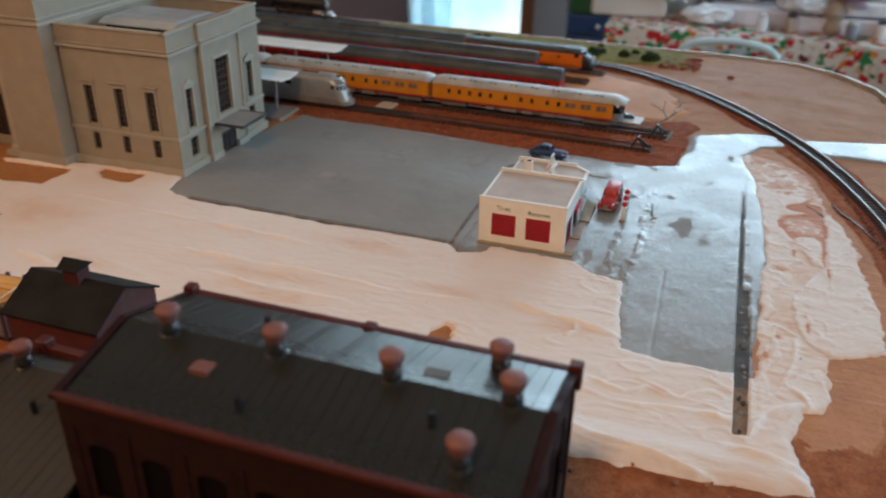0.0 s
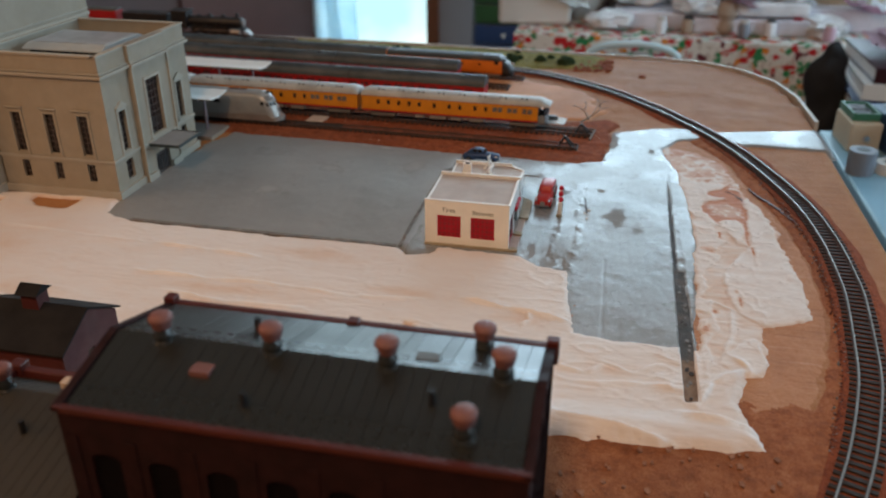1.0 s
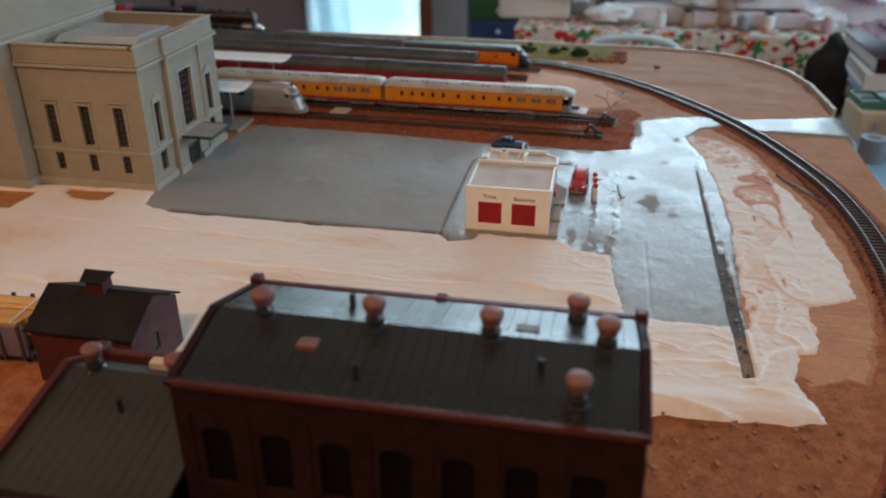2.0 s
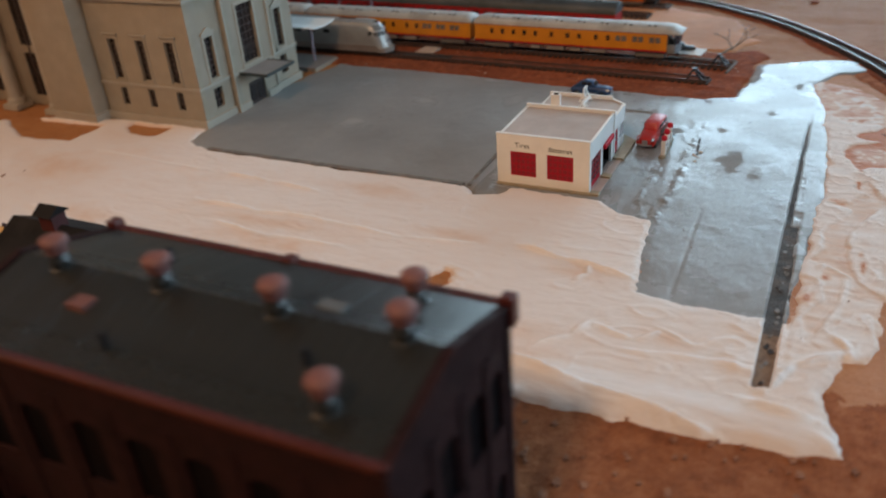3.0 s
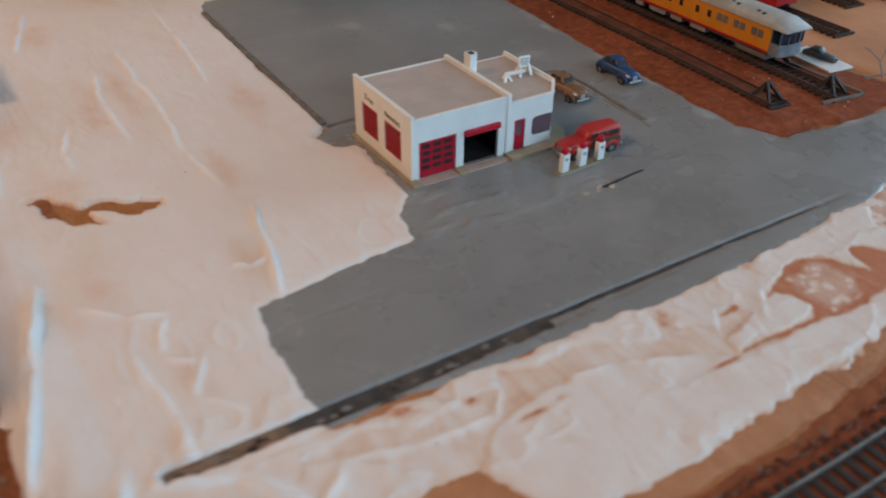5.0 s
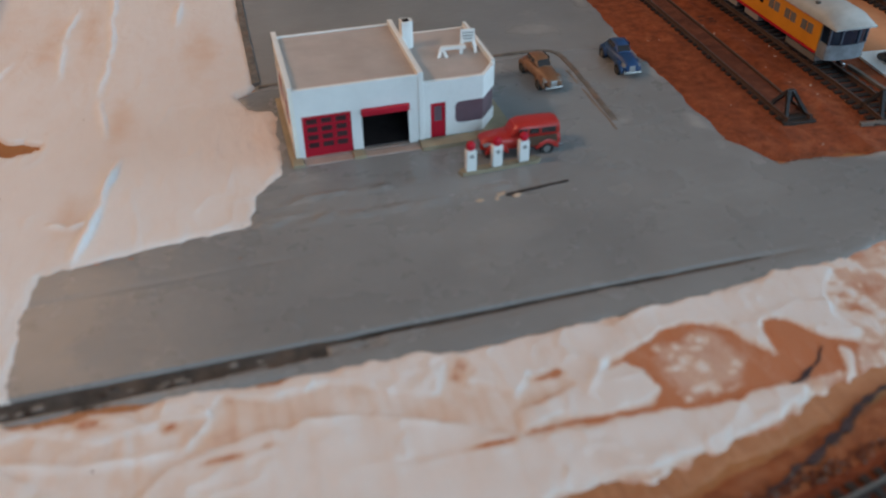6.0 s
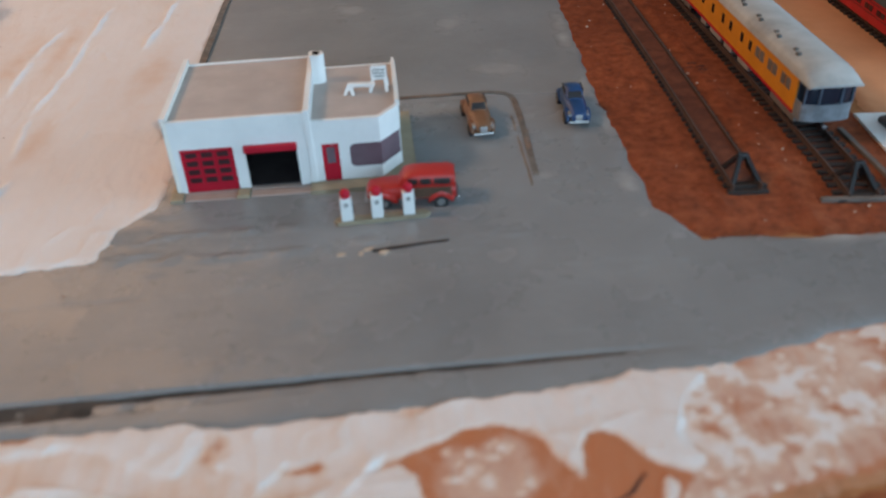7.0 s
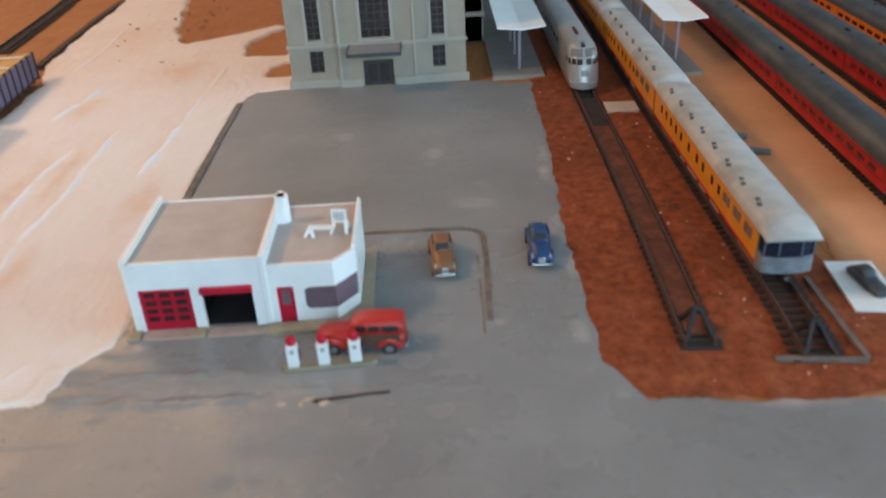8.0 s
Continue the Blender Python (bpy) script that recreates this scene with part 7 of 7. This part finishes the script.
def sky_mat():
    m = bpy.data.materials.new("bright_outdoors")
    m.use_nodes = True
    nt = m.node_tree
    nt.nodes.clear()
    o, e = nt.nodes.new("ShaderNodeOutputMaterial"), nt.nodes.new("ShaderNodeEmission")
    col = ramp(nt, noise_tex(nt, 3, 3, 0.5, 1.0), [(0.35, (0.45, 0.78, 0.85)), (0.65, (0.9, 1.0, 1.0))])
    nt.links.new(col, e.inputs["Color"])
    e.inputs["Strength"].default_value = 2.4
    nt.links.new(e.outputs[0], o.inputs["Surface"])
    return m


M["outdoors"] = sky_mat()


def frosted_mat():
    m, nt, b = node_mat("frosted_white_sheet", 0.5, 0, 0.3)
    col = ramp(nt, noise_tex(nt, 6, 4, 0.6, 2.0), [(0.3, (0.62, 0.78, 0.86)), (0.7, (0.85, 0.93, 0.95))])
    nt.links.new(col, b.inputs["Base Color"])
    tr = nt.nodes.new("ShaderNodeBsdfTranslucent")
    nt.links.new(col, tr.inputs["Color"])
    mx = nt.nodes.new("ShaderNodeMixShader")
    mx.inputs[0].default_value = 0.7
    nt.links.new(b.outputs[0], mx.inputs[1])
    nt.links.new(tr.outputs[0], mx.inputs[2])
    nt.links.new(mx.outputs[0], nt.nodes["Material Output"].inputs["Surface"])
    return m


M["frosted"] = frosted_mat()


def room():
    bm = B()
    box(bm, -2200, 3000, -2200, 2600, -960, -940)
    structure("floor", bm, "room_floor", "plain brown floor")
    bm = B()
    box(bm, -2200, 3000, -2200, 2600, 1500, 1520)
    structure("ceiling", bm, "ceiling_paint")
    bm = B()
    pierced(bm, "x", 2800, 100, -2200, 2600, -940, 1500, [(-900, 500, 50, 1350), (700, 1150, -940, 1150)])
    structure("wall_east", bm, "room_wall", "grey painted wall")
    # the second opening is unseen, cut only for the table's fill light
    bm = B()
    pierced(bm, "y", -2200, 100, -2200, 2800, -940, 1500, [(-500, 900, 200, 1250), (1350, 2150, 200, 1250)])
    structure("wall_south", bm, "room_wall")
    bm = B()
    box(bm, -2200, 2800, 2500, 2600, -940, 1500)
    structure("wall_north", bm, "room_wall")
    # unseen wall, coloured dark so that the factory's near roof slope reflects little
    bm = B()
    box(bm, -2300, -2200, -2200, 2600, -940, 1500)
    structure("wall_west", bm, "dim_wall")
    bm = B()
    box(bm, 3100, 3110, 400, 1500, -940, 1400)
    tagged(part("backdrop", bm, "outdoors", None, "bright hazy daylight outside"), kind="structure")
    for y0, y1 in ((655, 700), (1150, 1190)):
        bm = B()
        box(bm, 2770, 2800, y0, y1, -940, 1190)
        structure("trim", bm, "frame_wood")
    bm = B()
    prism(bm, [(2795, 1185), (2300, 1500), (2280, 1470), (2775, 1155)], -930, 1140)
    structure("door_1", bm, "door_wood", "open red-brown wooden door")
    bm = B()
    box(bm, 2300, 2330, 1480, 2500, -940, 1500)
    structure("wall_partition", bm, "lilac_wall")
    # slanting white boards leaning in the doorway
    for y0, y1, lean, m in ((960, 1080, 60, "frosted"), (1010, 1120, 110, "frosted")):
        bm = B()
        vs = [bm.verts.new(p) for p in ((2740, y0, -930), (2740, y1, -930), (2780, y1 + lean, 200), (2780, y0 + lean, 200), (2752, y0, -930), (2752, y1, -930), (2792, y1 + lean, 200), (2792, y0 + lean, 200))]
        for f in ((0, 1, 2, 3), (7, 6, 5, 4), (0, 4, 5, 1), (1, 5, 6, 2), (2, 6, 7, 3), (3, 7, 4, 0)):
            bm.faces.new([vs[i] for i in f])
        e = thing("leaning_panel", 0, 0, 0, 0, "pale panel leaning in the doorway", "panel")
        part("sheet", bm, m, e)


room()


def drawer_tower():
    d = thing("drawer_tower", 2300, 325, -940, 0, "slate drawer tower with navy and green drawers", "drawers")
    bm = B()
    box(bm, 0, 330, -110, 110, 0, 1000, 4)
    part("carcass", bm, "slate", d)
    for k in range(14):
        bm = B()
        z = 20 + 66 * k
        box(bm, -14, -1, -100, 100, z, z + 60, 4)
        f = part("drawer", bm, "green_drawer" if k >= 9 else "navy", d)
        bm = B()
        lathe(bm, [(5, -26), (8, -22), (5, -14)], 0, z + 30, 12, "x")
        part("knob", bm, "porcelain", f, "small white knob")


drawer_tower()


def thing_box(name, x, y, z, rz, lx, ly, lz, material, label, category, bev=2.0, part_name="body"):
    t = thing(name, x, y, z, rz, label, category)
    bm = B()
    box(bm, -lx / 2, lx / 2, -ly / 2, ly / 2, 0, lz, bev)
    part(part_name, bm, material, t)
    return t


def cluttered_table():
    t = thing("cloth_table", 1450, -330, -940, 0, "long table covered with a red, green and white floral cloth", "table")
    bm = B()
    box(bm, -230, 230, -620, 480, 780, 810, 3)
    part("tabletop", bm, "wood", t)
    for x, y in ((-210, -600), (-210, 460), (210, -600), (210, 460)):
        bm = B()
        box(bm, x - 20, x + 20, y - 20, y + 20, 0, 780, 2)
        part("leg", bm, "wood", t)
    c = thing("tablecloth", 1450, -330, -940, 0, "floral tablecloth with red and orange blooms", "tablecloth")
    bm = B()
    n = 120
    top = [(-236, 490), (236, 490), (236, -630), (-236, -630)]
    box(bm, -234, 234, -626, 486, 810.5, 813.5, 1)
    for k in range(n):
        y0, y1 = -626 + 1112 * k / n, -626 + 1112 * (k + 1) / n
        x0, x1 = -238 + 7 * math.sin(k * 0.55) + 3 * math.sin(k * 1.3), -238 + 7 * math.sin((k + 1) * 0.55) + 3 * math.sin((k + 1) * 1.3)
        v = [bm.verts.new(p) for p in ((-234, y0, 813), (-234, y1, 813), (x1, y1, 400), (x0, y0, 400))]
        bm.faces.new(v)
    bmesh.ops.remove_doubles(bm, verts=bm.verts, dist=0.01)
    part("cloth", bm, "floral", c)
    z = -126
    # things on the cloth
    b = thing("mixing_bowl", 1400, 40, z, 0, "white porcelain bowl on the floral cloth", "bowl")
    bm = B()
    lathe(bm, [(26, 0), (28, 4), (52, 30), (62, 56), (59, 56), (50, 32), (26, 8)], 0, 0, 26)
    part("shell", bm, "porcelain", b, smooth=True)
    thing_box("storage_box", 1360, 130, z, 5, 120, 150, 90, "porcelain", "white lidded box on the floral cloth", "box", 8)
    rng = random.Random(11)
    for x, y, lx, ly, lz, m, lab in ((1360, -120, 110, 170, 34, "plastic_grey", "grey plastic case"), (1350, -300, 120, 220, 30, "plastic_grey", "long grey plastic case"),
                                     (1352, -306, 110, 200, 26, "film", "clear silvery tray"), (1420, -480, 150, 190, 46, "plastic_grey", "stack of grey folders"),
                                     (1480, -150, 140, 260, 70, "slate", "dark slate box"), (1480, -420, 160, 240, 80, "cream_box", "cream cardboard box")):
        thing_box("storage_case", x, y, z + (34 if lab.startswith("clear") else 0), rng.uniform(-8, 8), lx, ly, lz, m, lab + " on the floral cloth", "case", 5)
    for x, y, s, zz in ((1310, -30, 46, 0), (1330, -210, 60, 34), (1370, -360, 56, 56), (1420, -90, 60, 34), (1330, -440, 50, 0), (1400, 90, 40, 90)):
        f = thing("crumpled_wrap", x, y, z + zz, 0, "crumpled clear silvery plastic wrapping", "wrapping", "wrappings")
        bm = B()
        bmesh.ops.create_icosphere(bm, subdivisions=3, radius=s)
        for v in bm.verts:
            v.co *= 1 + 0.45 * noise.noise(v.co * 0.045 + Vector((x, y, 0)))
            v.co.z = max(v.co.z * 0.45 + s * 0.3, 0)
        part("sheet", bm, "film", f)
    # a back row of tubs, files and folded things
    for k in range(26):
        x, y = 1520 + rng.uniform(-50, 90), 90 - 27 * k + rng.uniform(-14, 14)
        lz = rng.uniform(60, 150)
        t2 = thing_box("storage_tub", x, y, z, rng.uniform(-14, 14), rng.uniform(70, 130), rng.uniform(40, 95), lz,
                       ("film", "plastic_grey", "porcelain", "pink_paper", "film", "slate", "plastic_grey", "cream_box")[k % 8], "pale storage tub at the back of the cluttered table", "tub", 6)
        tagged(t2, group="storage tubs")
        bm = B()
        box(bm, -30, 30, -18, 18, lz, lz + 8, 2)
        part("lid", bm, ("porcelain", "plastic_grey", "tape_grey")[k % 3], t2)
    # loose papers, pouches and jars over the rest of the cloth
    for k in range(16):
        x, y = rng.uniform(1270, 1500), rng.uniform(-520, 60)
        p = thing("paper_sheet", x, y, z + rng.uniform(30, 62), rng.uniform(0, 180), "pale crumpled sheet of paper on the cluttered table", "paper", "loose papers")
        bm = B()
        n = 8
        w, l = rng.uniform(50, 90), rng.uniform(60, 120)
        g = [[bm.verts.new((-w / 2 + w * i / n, -l / 2 + l * j / n, 16 * noise.noise((i * 0.5, j * 0.4, k * 3.0)) + 6 + 2.5 * i)) for j in range(n + 1)] for i in range(n + 1)]
        for i in range(n):
            for j in range(n):
                bm.faces.new((g[i][j], g[i + 1][j], g[i + 1][j + 1], g[i][j + 1]))
        bmesh.ops.solidify(bm, geom=bm.faces[:], thickness=1.0)
        part("sheet", bm, ("porcelain", "film", "pink_paper", "film", "paper")[k % 5], p)
    for k in range(7):
        x, y = 1262 + 22 * (k % 3), -130 - 52 * k
        j = thing("small_jar", x, y, z, 0, "small jar among the clutter on the cloth", "jar", "jars")
        bm = B()
        lathe(bm, [(9, 0), (11, 2), (11, 24), (8, 28)], 0, 0, 14)
        part("glass", bm, ("film", "beige", "pink_paper", "tape_grey")[k % 4], j, smooth=True)
        bm = B()
        lathe(bm, [(8.5, 28), (8.5, 33), (7, 34)], 0, 0, 14)
        part("lid", bm, ("porcelain", "dark_grey", "red")[k % 3], j)
    f = thing("clay_figure", 1290, -255, z, 0, "small beige lump of clay", "ornament")
    bm = B()
    lathe(bm, [(10, 0), (17, 10), (12, 26), (20, 40), (16, 58), (6, 66)], 0, 0, 14)
    part("body", bm, "beige", f, smooth=True)


cluttered_table()


def book_stack():
    rng = random.Random(4)
    zs = -520
    k = 0
    while zs < -110:
        h = rng.uniform(18, 36)
        b = thing("book", 1040 + rng.uniform(-10, 10), -585 + rng.uniform(-14, 14), zs, rng.uniform(-5, 5), "book in a tall mixed stack", "book", "stacked books")
        bm = B()
        box(bm, -110, 110, -145, 145, 0, 3)
        box(bm, -110, 110, -145, 145, h - 3, h)
        box(bm, -110, -107, -145, 145, 3, h - 3)
        part("cover", bm, ("slate", "navy", "porcelain", "pane_red", "plastic_grey", "tray_navy")[k % 6], b)
        bm = B()
        box(bm, -106.9, 106, -141, 141, 3, h - 3)
        part("page_block", bm, "paper", b)
        zs += h
        k += 1
    thing_box("book_stand", 1040, -585, -940, 0, 240, 310, 420, "slate", "dark box under the stack of books", "box", 4)
    for k in range(3):
        p = thing("paper_sheet", 1020 + 20 * k, -540 - 30 * k, -84 + 4 * k, 20 * k, "pink crumpled sheet of paper on the books", "paper", "pink papers")
        bm = B()
        n = 10
        g = [[bm.verts.new((-70 + 14 * i, -90 + 18 * j, 14 * noise.noise((i * 0.4, j * 0.4, k * 3.0)) + 14)) for j in range(n + 1)] for i in range(n + 1)]
        for i in range(n):
            for j in range(n):
                bm.faces.new((g[i][j], g[i + 1][j], g[i + 1][j + 1], g[i][j + 1]))
        bmesh.ops.solidify(bm, geom=bm.faces[:], thickness=1.0)
        part("sheet", bm, "pink_paper", p)
    j = thing("black_jacket", 1010, -398, -270, 0, "black cloth jacket hanging over the table corner", "jacket")
    bm = B()
    bmesh.ops.create_icosphere(bm, subdivisions=4, radius=34)
    for v in bm.verts:
        v.co.x *= 0.5
        v.co.y *= 1.0
        v.co.z = v.co.z * 2.7 + 105
        v.co.y += 16 * noise.noise(Vector((0, 3, v.co.z * 0.018))) + 10 * noise.noise(v.co * 0.035)
        v.co.x += 8 * noise.noise(v.co * 0.05 + Vector((5, 0, 0)))
    part("cloth", bm, "cloth_black", j, smooth=True)


book_stack()


def work_table():
    t = thing("work_table", 480, -560, -940, 0, "light blue topped work table beside the layout", "table")
    bm = B()
    box(bm, -420, 130, -300, 256, 825, 840, 3)
    part("tabletop", bm, "blue_top", t)
    for x, y in ((-400, -280), (-400, 236), (110, -280), (110, 236)):
        bm = B()
        box(bm, x - 18, x + 18, y - 18, y + 18, 0, 825, 2)
        part("leg", bm, "wood", t)
    z = -100
    b = thing_box("wooden_box", 562, -334, z, 4, 62, 34, 34, "cream_box", "cream wooden box with a metal knob", "box", 2)
    bm = B()
    lathe(bm, [(3, -36), (4, -34), (2, -31)], 0, 18, 12, "x")
    part("knob", bm, "chrome", b)
    b = thing("tool_tray", 567, -334, z + 34, 4, "green tray full of small tools", "tray")
    bm = B()
    box(bm, -26, 26, -15, 15, 0, 3, 1)
    part("floor", bm, "tray_green", b)
    for a, c, d, e in ((-26, 26, -15, -13), (-26, 26, 13, 15), (-26, -24, -13, 13), (24, 26, -13, 13)):
        bm = B()
        box(bm, a, c, d, e, 3, 9)
        part("rim", bm, "tray_green", b)
    for k in range(5):
        bm = B()
        box(bm, -18 + 8 * k, -14 + 8 * k, -10, 9, 3, 6 + k % 3, 0.5)
        part("tool", bm, ("chrome", "tape_grey", "black")[k % 3], b)
    b = thing("tool_rack", 556, -386, z, 10, "navy tool rack with round holes", "rack")
    bm = B()
    box(bm, -42, 42, -30, 30, 0, 42, 3)
    part("body", bm, "tray_navy", b)
    for k in range(6):
        bm = B()
        lathe(bm, [(6.5, 42), (6.5, 43.2), (4, 43.6)], -28 + 28 * (k % 3), -12 + 24 * (k // 3), 16)
        part("socket", bm, "tape_grey", b)
    for x, y, r, h, m, lab in ((464, -318, 14, 26, "tape_grey", "upright grey roll of tape"), (470, -350, 15, 12, "porcelain", "white roll of tape lying flat"), (445, -390, 14, 11, "porcelain", "white roll of tape")):
        b = thing("tape_roll", x, y, z, 0, lab + " on the blue table", "tape roll", "tape rolls")
        bm = B()
        lathe(bm, [(r * 0.55, 0), (r, 0), (r, h), (r * 0.55, h)], 0, 0, 26)
        part("roll", bm, m, b)
        bm = B()
        lathe(bm, [(r * 0.5, h - 1), (r * 0.5, h + 0.4)], 0, 0, 20)
        part("core", bm, "dark_grey", b)
    c = thing("chair", 1150, -79, -940, 0, "chair with a curved pale blue tubular back", "chair")
    bm = B()
    pts = [Vector((0, 84 * math.cos(math.pi * k / 16), 790 + 27 * math.sin(math.pi * k / 16))) for k in range(17)]
    pts = [Vector((0, 92, 420)), *pts, Vector((0, -92, 420))]
    prev = None
    for i, p in enumerate(pts):
        d = (pts[min(i + 1, len(pts) - 1)] - pts[max(i - 1, 0)]).normalized()
        u, w = Vector((1, 0, 0)), d.cross(Vector((1, 0, 0)))
        ring = [bm.verts.new(p + (u * math.cos(a) + w * math.sin(a)) * 7) for a in [2 * math.pi * q / 10 for q in range(10)]]
        if prev:
            for q in range(10):
                bm.faces.new((prev[q], prev[(q + 1) % 10], ring[(q + 1) % 10], ring[q]))
        else:
            bm.faces.new(ring)
        prev = ring
    bm.faces.new(prev[::-1])
    part("backrest", bm, "tube_blue", c, smooth=True)
    bm = B()
    box(bm, -380, 10, -190, 190, 420, 450, 10)
    part("seat", bm, "slate", c)
    for x, y in ((-10, -170), (-10, 170), (-360, -170), (-360, 170)):
        bm = B()
        lathe(bm, [(12, 0), (12, 420)], x, y, 12)
        part("leg", bm, "steel_grey", c)


work_table()
t = thing("layout_trestle", 0, 300, -940, 0, "plain wooden trestle carrying the layout board", "trestle")
for x in (-440, 20, 470):
    for y in (-480, 560):
        bm = B()
        box(bm, x - 25, x + 25, y - 25, y + 25, 0, 917, 2)
        part("leg", bm, "wood", t)
